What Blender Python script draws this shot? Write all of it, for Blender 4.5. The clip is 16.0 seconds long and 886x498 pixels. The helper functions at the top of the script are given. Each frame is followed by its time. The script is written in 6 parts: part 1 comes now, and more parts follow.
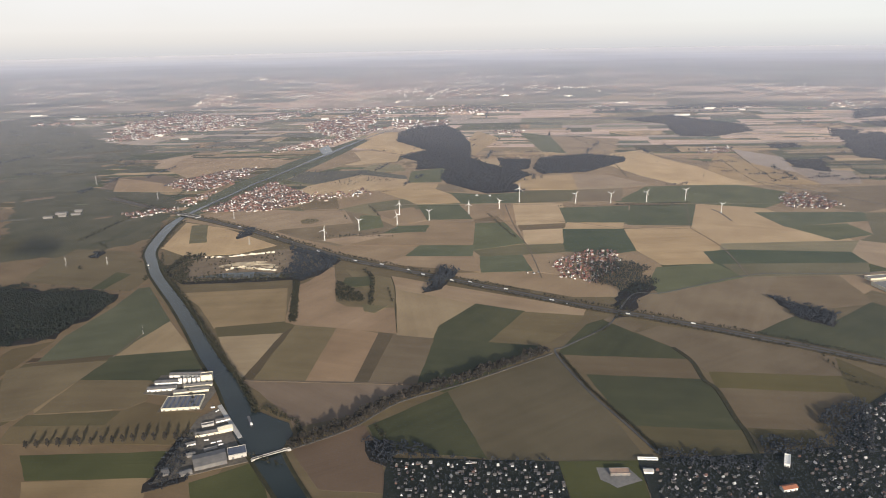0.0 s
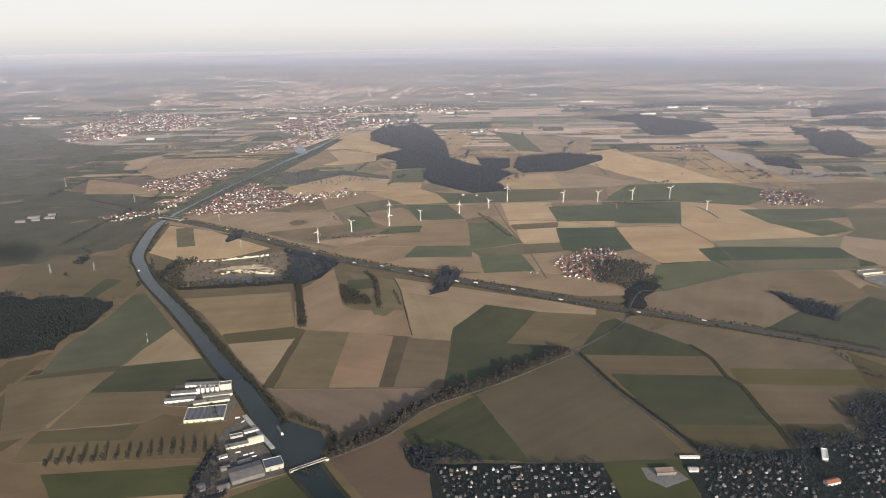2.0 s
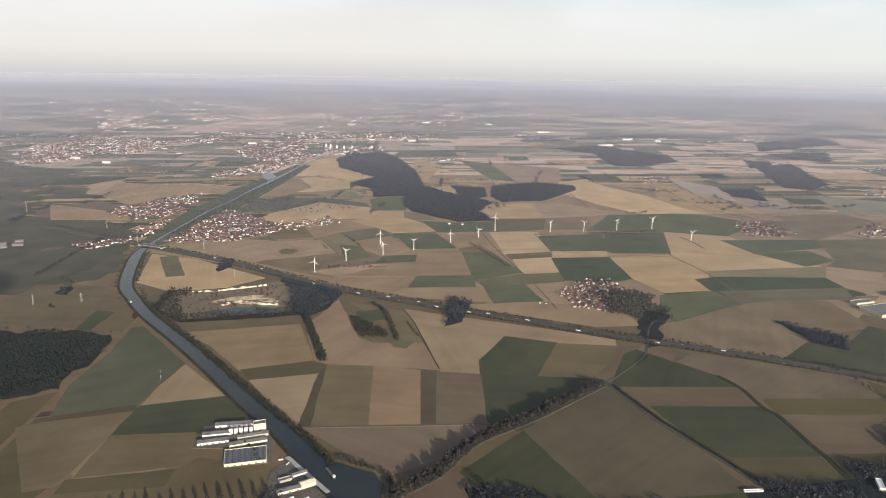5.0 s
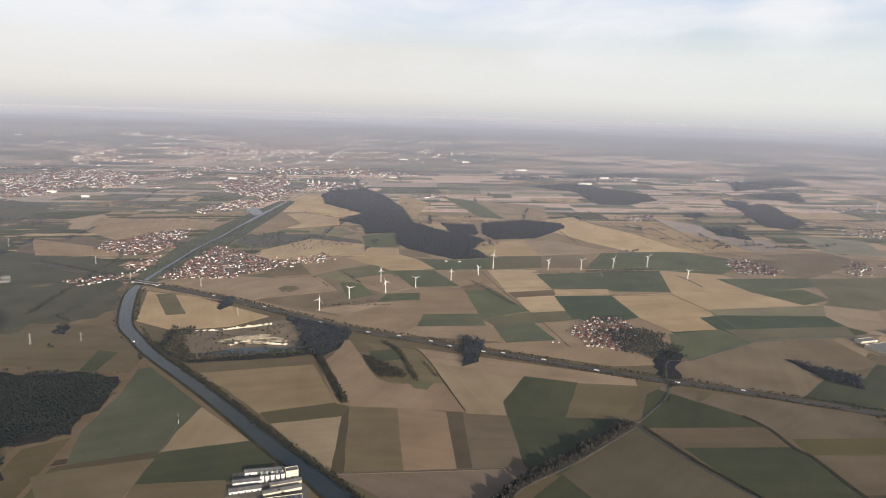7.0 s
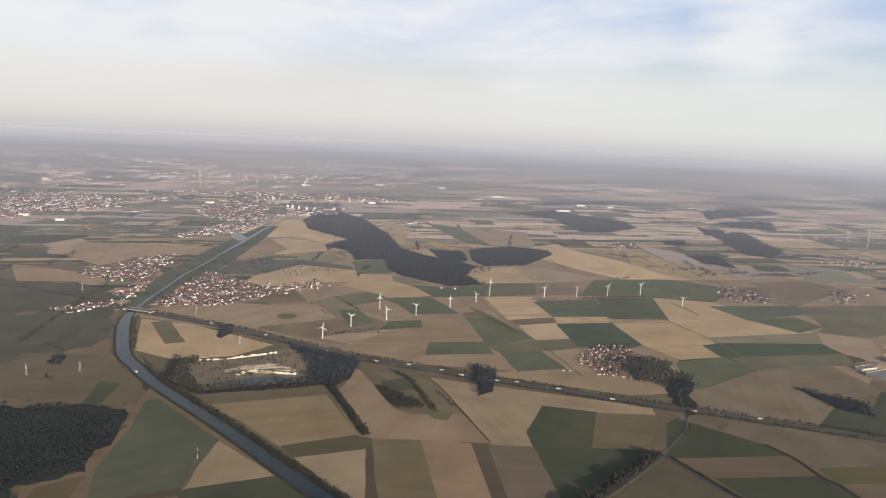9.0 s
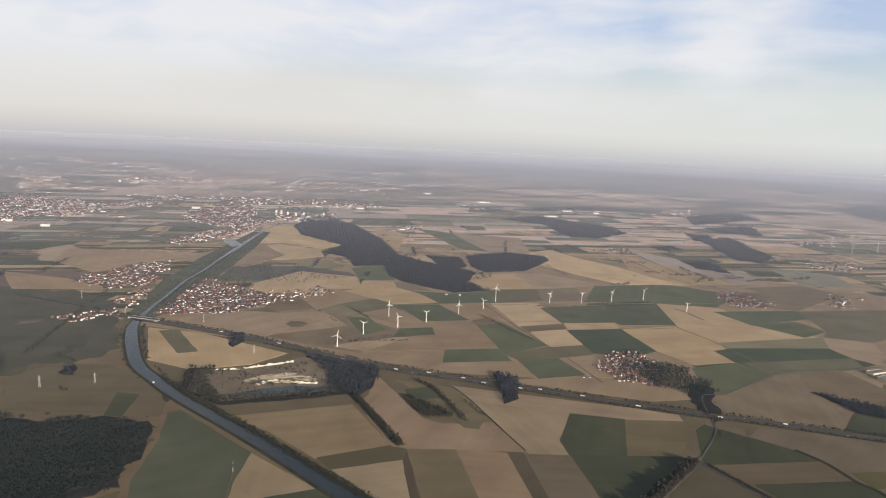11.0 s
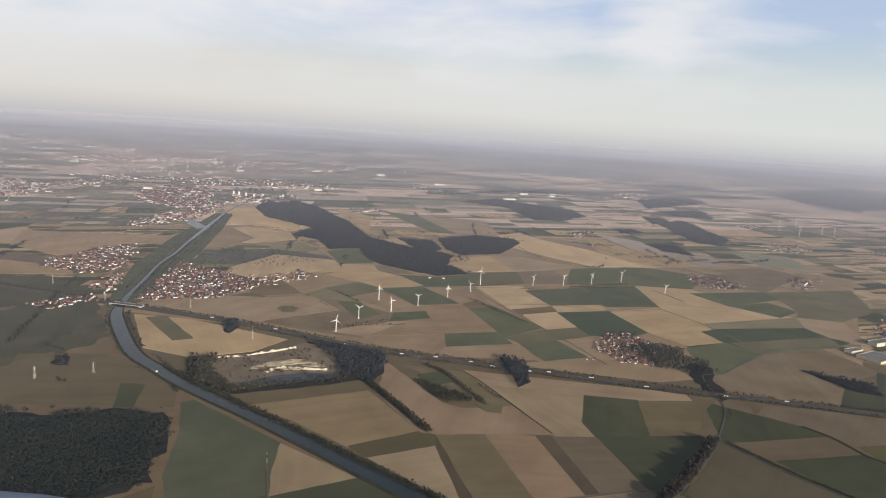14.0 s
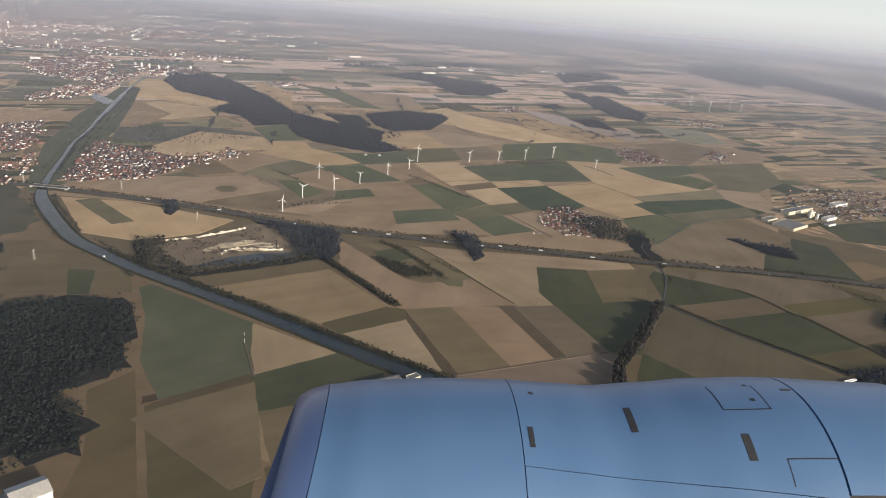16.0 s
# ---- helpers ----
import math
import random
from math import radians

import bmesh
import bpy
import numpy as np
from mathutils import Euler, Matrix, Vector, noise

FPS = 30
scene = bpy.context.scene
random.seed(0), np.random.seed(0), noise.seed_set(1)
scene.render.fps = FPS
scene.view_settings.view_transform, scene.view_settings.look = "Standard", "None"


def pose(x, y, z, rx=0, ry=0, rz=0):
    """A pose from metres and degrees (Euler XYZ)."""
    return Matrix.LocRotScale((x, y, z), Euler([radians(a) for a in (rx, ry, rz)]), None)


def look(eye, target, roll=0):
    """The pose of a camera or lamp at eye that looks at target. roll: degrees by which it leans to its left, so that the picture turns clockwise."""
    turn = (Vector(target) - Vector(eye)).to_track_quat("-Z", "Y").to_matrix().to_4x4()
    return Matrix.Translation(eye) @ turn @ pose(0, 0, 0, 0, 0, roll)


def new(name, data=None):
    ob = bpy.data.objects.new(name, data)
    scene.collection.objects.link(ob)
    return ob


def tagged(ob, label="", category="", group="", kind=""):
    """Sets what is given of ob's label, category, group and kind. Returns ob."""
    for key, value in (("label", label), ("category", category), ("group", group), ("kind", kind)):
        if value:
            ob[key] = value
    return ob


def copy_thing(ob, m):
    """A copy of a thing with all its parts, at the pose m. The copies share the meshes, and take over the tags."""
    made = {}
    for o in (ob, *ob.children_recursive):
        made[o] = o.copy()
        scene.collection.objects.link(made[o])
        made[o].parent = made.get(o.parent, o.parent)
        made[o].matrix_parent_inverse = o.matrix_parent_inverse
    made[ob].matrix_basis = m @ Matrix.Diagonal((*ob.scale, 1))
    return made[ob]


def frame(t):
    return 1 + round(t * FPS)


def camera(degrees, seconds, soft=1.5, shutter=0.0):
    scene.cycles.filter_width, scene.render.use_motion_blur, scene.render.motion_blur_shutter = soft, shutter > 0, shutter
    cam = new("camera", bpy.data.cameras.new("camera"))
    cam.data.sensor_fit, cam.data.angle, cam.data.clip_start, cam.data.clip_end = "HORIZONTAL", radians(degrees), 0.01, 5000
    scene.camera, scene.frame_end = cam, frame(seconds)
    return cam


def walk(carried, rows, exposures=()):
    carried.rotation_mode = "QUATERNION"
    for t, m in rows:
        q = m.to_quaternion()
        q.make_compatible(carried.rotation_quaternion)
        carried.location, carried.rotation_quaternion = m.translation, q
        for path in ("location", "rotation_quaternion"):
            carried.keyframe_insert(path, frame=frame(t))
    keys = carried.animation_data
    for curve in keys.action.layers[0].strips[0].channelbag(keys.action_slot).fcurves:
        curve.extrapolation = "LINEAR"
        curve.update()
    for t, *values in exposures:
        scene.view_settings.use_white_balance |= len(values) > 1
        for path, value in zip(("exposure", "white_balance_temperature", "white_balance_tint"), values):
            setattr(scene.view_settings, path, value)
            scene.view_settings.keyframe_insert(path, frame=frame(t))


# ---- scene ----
cam = camera(64.9, 16.0, soft=1.05)
PATH = [
    (0, (0.72, -0.72, 92.47), (0.00, 94.98, 63.47), -1.03),
    (0.5, (-4.15, -0.03, 92.58), (-2.18, 95.61, 63.43), -0.61),
    (1, (-8.98, 0.74, 92.68), (-6.16, 96.19, 62.98), -0.94),
    (1.5, (-13.79, 1.59, 92.77), (-9.23, 97.05, 63.32), -0.62),
    (2, (-18.58, 2.51, 92.84), (-12.89, 97.96, 63.58), -0.64),
    (2.5, (-23.33, 3.49, 92.90), (-14.97, 99.13, 64.90), -0.31),
    (3, (-28.06, 4.55, 92.94), (-18.30, 99.67, 63.68), -0.14),
    (3.5, (-32.76, 5.67, 92.97), (-21.29, 100.41, 63.08), 0.09),
    (4, (-37.43, 6.86, 92.99), (-24.67, 101.86, 64.49), 0.62),
    (6.5, (-60.36, 13.63, 92.87), (-42.44, 109.54, 70.96), 1.26),
    (7, (-64.86, 15.13, 92.80), (-45.35, 111.07, 72.42), 1.86),
    (7.5, (-69.34, 16.69, 92.72), (-48.56, 112.58, 73.44), 2.70),
    (8, (-73.78, 18.28, 92.63), (-51.53, 114.13, 74.82), 2.88),
    (8.5, (-78.19, 19.91, 92.53), (-55.19, 115.73, 75.51), 2.79),
    (9, (-82.57, 21.58, 92.41), (-58.04, 117.10, 75.81), 2.67),
    (11.5, (-104.03, 30.40, 91.60), (-74.72, 124.81, 76.51), 2.93),
    (12, (-108.22, 32.24, 91.40), (-77.53, 126.31, 76.94), 2.80),
    (12.5, (-112.39, 34.10, 91.18), (-80.87, 127.70, 75.54), 2.81),
    (13, (-116.53, 35.98, 90.95), (-83.23, 128.61, 73.34), 3.20),
    (13.5, (-120.64, 37.86, 90.71), (-84.76, 129.56, 73.23), 3.78),
    (14, (-124.71, 39.77, 90.45), (-88.09, 131.11, 72.72), 3.86),
    (14.5, (-128.75, 41.68, 90.18), (-92.15, 133.11, 72.89), 3.17),
    (15, (-132.76, 43.59, 89.90), (-91.40, 132.43, 69.97), 3.37),
    (15.5, (-136.74, 45.51, 89.60), (-87.93, 129.70, 66.57), 4.88),
    (16, (-140.69, 47.44, 89.29), (-92.85, 128.52, 55.57), 5.22),
]
walk(cam, [(t, look(eye, target, roll)) for t, eye, target, roll in PATH], exposures=[(0.0, 0.34), (4.0, 0.32), (7.0, 0.21), (9.0, 0.15), (14.5, 0.06), (15.3, 0.08), (16.0, 0.20)])

# ---- light ----
SUN_UP, SUN_TURN = 15.5, 15.0
world = bpy.data.worlds.new("world")
scene.world = world
world.use_nodes = True
wn = world.node_tree
sky = wn.nodes.new("ShaderNodeTexSky")
sky.sky_type = "NISHITA"
sky.sun_disc = False
sky.sun_elevation = radians(SUN_UP)
sky.sun_rotation = radians(180 - SUN_TURN)
sky.air_density, sky.dust_density, sky.ozone_density = 1.0, 2.5, 1.0
wn.nodes["Background"].inputs["Strength"].default_value = 0.10
wn.links.new(sky.outputs[0], wn.nodes["Background"].inputs["Color"])

sun = new("sun", bpy.data.lights.new("sun", "SUN"))
sun.data.energy, sun.data.angle, sun.data.color = 4.8, radians(1.0), (1.0, 0.905, 0.785)
sun.matrix_world = look((0, 0, 0), (-math.sin(radians(SUN_TURN)) * math.cos(radians(SUN_UP)), math.cos(radians(SUN_TURN)) * math.cos(radians(SUN_UP)), -math.sin(radians(SUN_UP))))


# ---- materials ----
def material(name):
    m = bpy.data.materials.new(name)
    m.use_nodes = True
    nodes, links = m.node_tree.nodes, m.node_tree.links
    return m, nodes, links, nodes["Principled BSDF"]


def ramp(nodes, stops):
    r = nodes.new("ShaderNodeValToRGB")
    while len(r.color_ramp.elements) < len(stops):
        r.color_ramp.elements.new(0.5)
    for e, (p, c) in zip(r.color_ramp.elements, stops):
        e.position, e.color = p, (*c, 1)
    return r


def mix(nodes, links, fac, a, b, blend="MIX"):
    n = nodes.new("ShaderNodeMix")
    n.data_type, n.blend_type = "RGBA", blend
    for socket, value in ((n.inputs[0], fac), (n.inputs[6], a), (n.inputs[7], b)):
        if isinstance(value, bpy.types.NodeSocket):
            links.new(value, socket)
        elif isinstance(value, tuple):
            socket.default_value = (*value, 1)
        else:
            socket.default_value = value
    return n.outputs[2]


def maths(nodes, links, op, a, b=0.0):
    n = nodes.new("ShaderNodeMath")
    n.operation = op
    for socket, value in zip(n.inputs, (a, b)):
        if isinstance(value, bpy.types.NodeSocket):
            links.new(value, socket)
        else:
            socket.default_value = value
    return n.outputs[0]


def noise_at(nodes, links, vector, scale, detail=3.0, stretch=None):
    if stretch:
        mp = nodes.new("ShaderNodeMapping")
        mp.inputs["Scale"].default_value = stretch
        links.new(vector, mp.inputs["Vector"])
        vector = mp.outputs[0]
    n = nodes.new("ShaderNodeTexNoise")
    n.inputs["Scale"].default_value, n.inputs["Detail"].default_value = scale, detail
    links.new(vector, n.inputs["Vector"])
    return n.outputs["Fac"]


def field_material(name, low, high, rows=0.25, rough=0.95):
    """Farmland: two tones in patches, drill rows along the object's x, fine clods."""
    m, nodes, links, shader = material(name)
    co = nodes.new("ShaderNodeTexCoord").outputs["Object"]
    info = nodes.new("ShaderNodeObjectInfo")
    off = nodes.new("ShaderNodeVectorMath")
    off.operation = "ADD"
    links.new(co, off.inputs[0])
    links.new(maths(nodes, links, "MULTIPLY", info.outputs["Random"], 300.0), off.inputs[1])
    co = off.outputs[0]
    broad = noise_at(nodes, links, co, 0.06, 4.0)
    fine = noise_at(nodes, links, co, 1.6, 5.0)
    drill = noise_at(nodes, links, co, 1.0, 2.0, (0.03, 1.3, 1.0))
    tram = noise_at(nodes, links, co, 1.0, 0.0, (0.008, 0.35, 1.0))
    tone = maths(nodes, links, "ADD", maths(nodes, links, "MULTIPLY", broad, 1.05), maths(nodes, links, "MULTIPLY", fine, 0.22))
    tone = maths(nodes, links, "ADD", tone, maths(nodes, links, "MULTIPLY", maths(nodes, links, "SUBTRACT", drill, 0.5), rows * 0.8))
    tone = maths(nodes, links, "ADD", tone, maths(nodes, links, "MULTIPLY", maths(nodes, links, "SUBTRACT", tram, 0.5), rows * 1.0))
    col = ramp(nodes, [(0.30, low), (0.95, high)])
    links.new(tone, col.inputs[0])
    hue = nodes.new("ShaderNodeHueSaturation")
    links.new(col.outputs[0], hue.inputs["Color"])
    links.new(maths(nodes, links, "ADD", maths(nodes, links, "MULTIPLY", info.outputs["Random"], 0.2), 0.88), hue.inputs["Value"])
    links.new(maths(nodes, links, "ADD", maths(nodes, links, "MULTIPLY", info.outputs["Random"], -0.14), 1.08), hue.inputs["Saturation"])
    links.new(hue.outputs[0], shader.inputs["Base Color"])
    shader.inputs["Roughness"].default_value = rough
    shader.inputs["Specular IOR Level"].default_value = 0.15
    bump = nodes.new("ShaderNodeBump")
    bump.inputs["Strength"].default_value, bump.inputs["Distance"].default_value = 0.5, 0.08
    links.new(maths(nodes, links, "ADD", drill, fine), bump.inputs["Height"])
    links.new(bump.outputs[0], shader.inputs["Normal"])
    return m


FIELD = {
    # Sand and pale kinds: near tones with the brighter light of distance put in.
    "sand": field_material("field_sand", (0.348, 0.241, 0.136), (0.531, 0.386, 0.227)),
    "sandpink": field_material("field_sandy_loam", (0.243, 0.170, 0.108), (0.373, 0.275, 0.178)),
    "palegrey": field_material("field_pale_grey", (0.270, 0.186, 0.115), (0.420, 0.298, 0.188)),
    "paleolive": field_material("field_pale_fallow", (0.158, 0.135, 0.075), (0.259, 0.215, 0.125)),
    "palegreen": field_material("field_pale_crop", (0.084, 0.090, 0.047), (0.147, 0.150, 0.080)),
    "midgreen": field_material("field_mid_crop", (0.065, 0.077, 0.041), (0.124, 0.128, 0.071)),
    "tan": field_material("field_tan", (0.211, 0.153, 0.088), (0.332, 0.251, 0.151)),
    "tandull": field_material("field_dull_tan", (0.135, 0.096, 0.057), (0.214, 0.155, 0.096)),
    "dry": field_material("field_dry", (0.104, 0.081, 0.045), (0.162, 0.125, 0.071)),
    "pink": field_material("field_loam", (0.110, 0.080, 0.048), (0.175, 0.134, 0.085)),
    "greytan": field_material("field_grey_loam", (0.123, 0.087, 0.059), (0.195, 0.142, 0.099)),
    "beige": field_material("field_stubble", (0.167, 0.118, 0.062), (0.262, 0.189, 0.105)),
    "brown": field_material("field_plough", (0.106, 0.073, 0.049), (0.160, 0.112, 0.078)),
    "dbrown": field_material("field_dark_soil", (0.056, 0.041, 0.028), (0.095, 0.069, 0.044)),
    "olive": field_material("field_fallow", (0.070, 0.059, 0.029), (0.116, 0.095, 0.049)),
    "olivegreen": field_material("field_grass", (0.045, 0.050, 0.019), (0.090, 0.092, 0.038), 0.12),
    "green": field_material("field_winter_crop", (0.046, 0.052, 0.027), (0.093, 0.091, 0.049)),
    "dgreen": field_material("field_dark_crop", (0.039, 0.046, 0.025), (0.079, 0.079, 0.042)),
    # Far kinds: haze over the distant plain is painted into the field colours.
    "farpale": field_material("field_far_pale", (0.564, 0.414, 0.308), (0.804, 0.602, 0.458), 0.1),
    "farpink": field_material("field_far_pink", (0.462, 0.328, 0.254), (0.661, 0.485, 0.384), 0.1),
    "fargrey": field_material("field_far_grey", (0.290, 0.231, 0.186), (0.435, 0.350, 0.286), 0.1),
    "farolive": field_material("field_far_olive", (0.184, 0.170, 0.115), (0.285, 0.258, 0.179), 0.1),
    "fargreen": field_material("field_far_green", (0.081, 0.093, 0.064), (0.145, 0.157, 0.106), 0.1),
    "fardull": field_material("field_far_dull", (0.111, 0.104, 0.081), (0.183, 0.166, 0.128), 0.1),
    "tanwest": field_material("field_olive_brown", (0.111, 0.085, 0.049), (0.177, 0.138, 0.081)),
    "strip": field_material("field_dark_strip", (0.077, 0.060, 0.038), (0.125, 0.096, 0.060)),
    "olivetan": field_material("field_olive_tan", (0.128, 0.100, 0.055), (0.204, 0.160, 0.092)),
    "tanfar": field_material("field_red_tan", (0.210, 0.141, 0.087), (0.330, 0.232, 0.148)),
    "bigtan": field_material("field_worked_tan", (0.093, 0.077, 0.048), (0.143, 0.120, 0.079)),
    "tanmid": field_material("field_mid_tan", (0.148, 0.106, 0.062), (0.228, 0.172, 0.108)),
    "oliveyel": field_material("field_yellow_olive", (0.078, 0.064, 0.024), (0.125, 0.104, 0.042)),
    "oliveg": field_material("field_old_grass", (0.070, 0.074, 0.043), (0.117, 0.121, 0.076), 0.12),
    "olivemid": field_material("field_mid_olive", (0.106, 0.095, 0.052), (0.174, 0.149, 0.086)),
    "dgreenmid": field_material("field_mid_dark_crop", (0.043, 0.060, 0.033), (0.085, 0.098, 0.055)),
    "sandbright": field_material("field_bright_sand", (0.440, 0.310, 0.176), (0.669, 0.489, 0.290)),
    "heath": field_material("field_heath", (0.075, 0.073, 0.056), (0.138, 0.125, 0.094), 0.1),
    "meadow": field_material("field_meadow", (0.060, 0.061, 0.038), (0.120, 0.109, 0.071), 0.1),
}
FIELD_LABEL = {
    "sand": "pale sandy harvested field with drill rows", "sandpink": "pale pinkish loam field with drill rows", "palegrey": "pale grey-brown ploughed field",
    "paleolive": "pale olive fallow field with patchy grass", "palegreen": "pale green winter crop field", "midgreen": "mid green winter crop field with tractor lines",
    "farpale": "pale sandy far field", "farpink": "pinkish bare far field", "fargrey": "grey-brown far field", "farolive": "pale olive far field",
    "fargreen": "dull green far field", "fardull": "dull dark grass far field", "tanwest": "bare olive-brown field with faint rows",
    "strip": "narrow dark strip of old stubble", "olivetan": "olive-tan field with thin young crop", "tanfar": "bare reddish tan field with faint rows",
    "bigtan": "wide worked tan field with faint rows", "tanmid": "bare warm tan field with drill rows", "oliveyel": "yellowish olive grass strip",
    "oliveg": "old olive grass field", "olivemid": "olive field with patchy young crop", "dgreenmid": "dark bluish green winter crop field",
    "sandbright": "bright sandy harvested field", "heath": "dark rough heath and scrub ground",
    "tandull": "bare dull tan field with faint drill rows", "dry": "bare dry tan-brown field with faint drill rows",
    "tan": "bare tan harvested field with faint drill rows", "pink": "bare reddish loam field with drill rows",
    "greytan": "grey-brown ploughed field with drill rows", "beige": "pale stubble field with tractor lines",
    "brown": "dark brown freshly ploughed field", "dbrown": "narrow strip of dark bare soil",
    "olive": "olive fallow field with patchy grass", "olivegreen": "dull olive-green grass field", "green": "green winter crop field with tractor lines",
    "dgreen": "dark green winter crop field", "meadow": "dark rough meadow with patchy wet grass",
}


def ground_material():
    """Open country: stretched patches of soil, stubble and grass."""
    m, nodes, links, shader = material("country_ground")
    co = nodes.new("ShaderNodeTexCoord").outputs["Object"]
    mp = nodes.new("ShaderNodeMapping")
    mp.inputs["Rotation"].default_value = (0, 0, radians(8))
    mp.inputs["Scale"].default_value = (0.016, 0.010, 1)
    links.new(co, mp.inputs["Vector"])
    cells = nodes.new("ShaderNodeTexVoronoi")
    cells.distance = "CHEBYCHEV"
    cells.inputs["Randomness"].default_value = 0.85
    cells.inputs["Scale"].default_value = 1.0
    links.new(mp.outputs[0], cells.inputs["Vector"])
    sep = nodes.new("ShaderNodeSeparateColor")
    links.new(cells.outputs["Color"], sep.inputs[0])
    col = ramp(nodes, [(0.0, (0.05, 0.062, 0.03)), (0.22, (0.08, 0.085, 0.04)), (0.24, (0.15, 0.12, 0.07)), (0.45, (0.20, 0.145, 0.09)),
                       (0.47, (0.24, 0.165, 0.10)), (0.75, (0.30, 0.205, 0.13)), (0.77, (0.36, 0.26, 0.165)), (1.0, (0.33, 0.24, 0.15))])
    col.color_ramp.interpolation = "CONSTANT"
    links.new(sep.outputs[0], col.inputs[0])
    mp2 = nodes.new("ShaderNodeMapping")
    mp2.inputs["Rotation"].default_value = (0, 0, radians(14))
    mp2.inputs["Scale"].default_value = (0.05, 0.024, 1)
    links.new(co, mp2.inputs["Vector"])
    cells2 = nodes.new("ShaderNodeTexVoronoi")
    cells2.distance = "CHEBYCHEV"
    links.new(mp2.outputs[0], cells2.inputs["Vector"])
    sep2 = nodes.new("ShaderNodeSeparateColor")
    links.new(cells2.outputs["Color"], sep2.inputs[0])
    strip = ramp(nodes, [(0.0, (0.85, 0.9, 0.85)), (0.3, (1.25, 1.2, 1.15)), (0.6, (1.6, 1.55, 1.5)), (0.85, (2.0, 1.95, 1.85))])
    strip.color_ramp.interpolation = "CONSTANT"
    links.new(sep2.outputs[1], strip.inputs[0])
    bright = mix(nodes, links, 1.0, col.outputs[0], strip.outputs[0], "MULTIPLY")
    broad = noise_at(nodes, links, co, 0.012, 5.0)
    fine = noise_at(nodes, links, co, 0.9, 5.0)
    out = mix(nodes, links, 0.15, bright, (0.42, 0.32, 0.22))
    shade = ramp(nodes, [(0.3, (0.62, 0.62, 0.62)), (0.7, (1.15, 1.15, 1.15))])
    links.new(broad, shade.inputs[0])
    out = mix(nodes, links, 0.8, out, shade.outputs[0], "MULTIPLY")
    shade2 = ramp(nodes, [(0.3, (0.8, 0.8, 0.8)), (0.7, (1.1, 1.1, 1.1))])
    links.new(fine, shade2.inputs[0])
    out = mix(nodes, links, 0.8, out, shade2.outputs[0], "MULTIPLY")
    links.new(out, shader.inputs["Base Color"])
    shader.inputs["Roughness"].default_value = 0.95
    shader.inputs["Specular IOR Level"].default_value = 0.1
    return m


def plain(name, a, b, scale=2.0, rough=0.7, metal=0.0, island=0.0, obj=0.0, bump_d=0.0, spec=0.3):
    """Two tones mixed by noise; island and obj: brightness spread from piece to piece."""
    m, nodes, links, shader = material(name)
    co = nodes.new("ShaderNodeTexCoord").outputs["Object"]
    f = noise_at(nodes, links, co, scale, 5.0)
    f2 = noise_at(nodes, links, co, scale * 0.12, 3.0)
    f = maths(nodes, links, "ADD", maths(nodes, links, "MULTIPLY", f, 0.6), maths(nodes, links, "MULTIPLY", f2, 0.5))
    r = ramp(nodes, [(0.35, a), (0.75, b)])
    links.new(f, r.inputs[0])
    out = r.outputs[0]
    if island or obj:
        hue = nodes.new("ShaderNodeHueSaturation")
        links.new(out, hue.inputs["Color"])
        if island:
            rnd, amp = nodes.new("ShaderNodeNewGeometry").outputs["Random Per Island"], island
        else:
            rnd, amp = nodes.new("ShaderNodeObjectInfo").outputs["Random"], obj
        links.new(maths(nodes, links, "ADD", maths(nodes, links, "MULTIPLY", rnd, 2 * amp), 1 - amp), hue.inputs["Value"])
        out = hue.outputs[0]
    links.new(out, shader.inputs["Base Color"])
    shader.inputs["Roughness"].default_value, shader.inputs["Metallic"].default_value = rough, metal
    shader.inputs["Specular IOR Level"].default_value = spec
    if bump_d:
        b_ = nodes.new("ShaderNodeBump")
        b_.inputs["Distance"].default_value, b_.inputs["Strength"].default_value = bump_d, 0.6
        links.new(f, b_.inputs["Height"])
        links.new(b_.outputs[0], shader.inputs["Normal"])
    return m


def palette(name, stops, rough=0.8, by_object=False):
    """One colour a piece, drawn from the stops, with weathering."""
    m, nodes, links, shader = material(name)
    rnd = nodes.new("ShaderNodeObjectInfo").outputs["Random"] if by_object else nodes.new("ShaderNodeNewGeometry").outputs["Random Per Island"]
    r = ramp(nodes, stops)
    r.color_ramp.interpolation = "CONSTANT"
    links.new(rnd, r.inputs[0])
    co = nodes.new("ShaderNodeTexCoord").outputs["Object"]
    f = noise_at(nodes, links, co, 6.0, 4.0)
    s = ramp(nodes, [(0.3, (0.72, 0.72, 0.72)), (0.7, (1.0, 1.0, 1.0))])
    links.new(f, s.inputs[0])
    links.new(mix(nodes, links, 1.0, r.outputs[0], s.outputs[0], "MULTIPLY"), shader.inputs["Base Color"])
    shader.inputs["Roughness"].default_value = rough
    return m


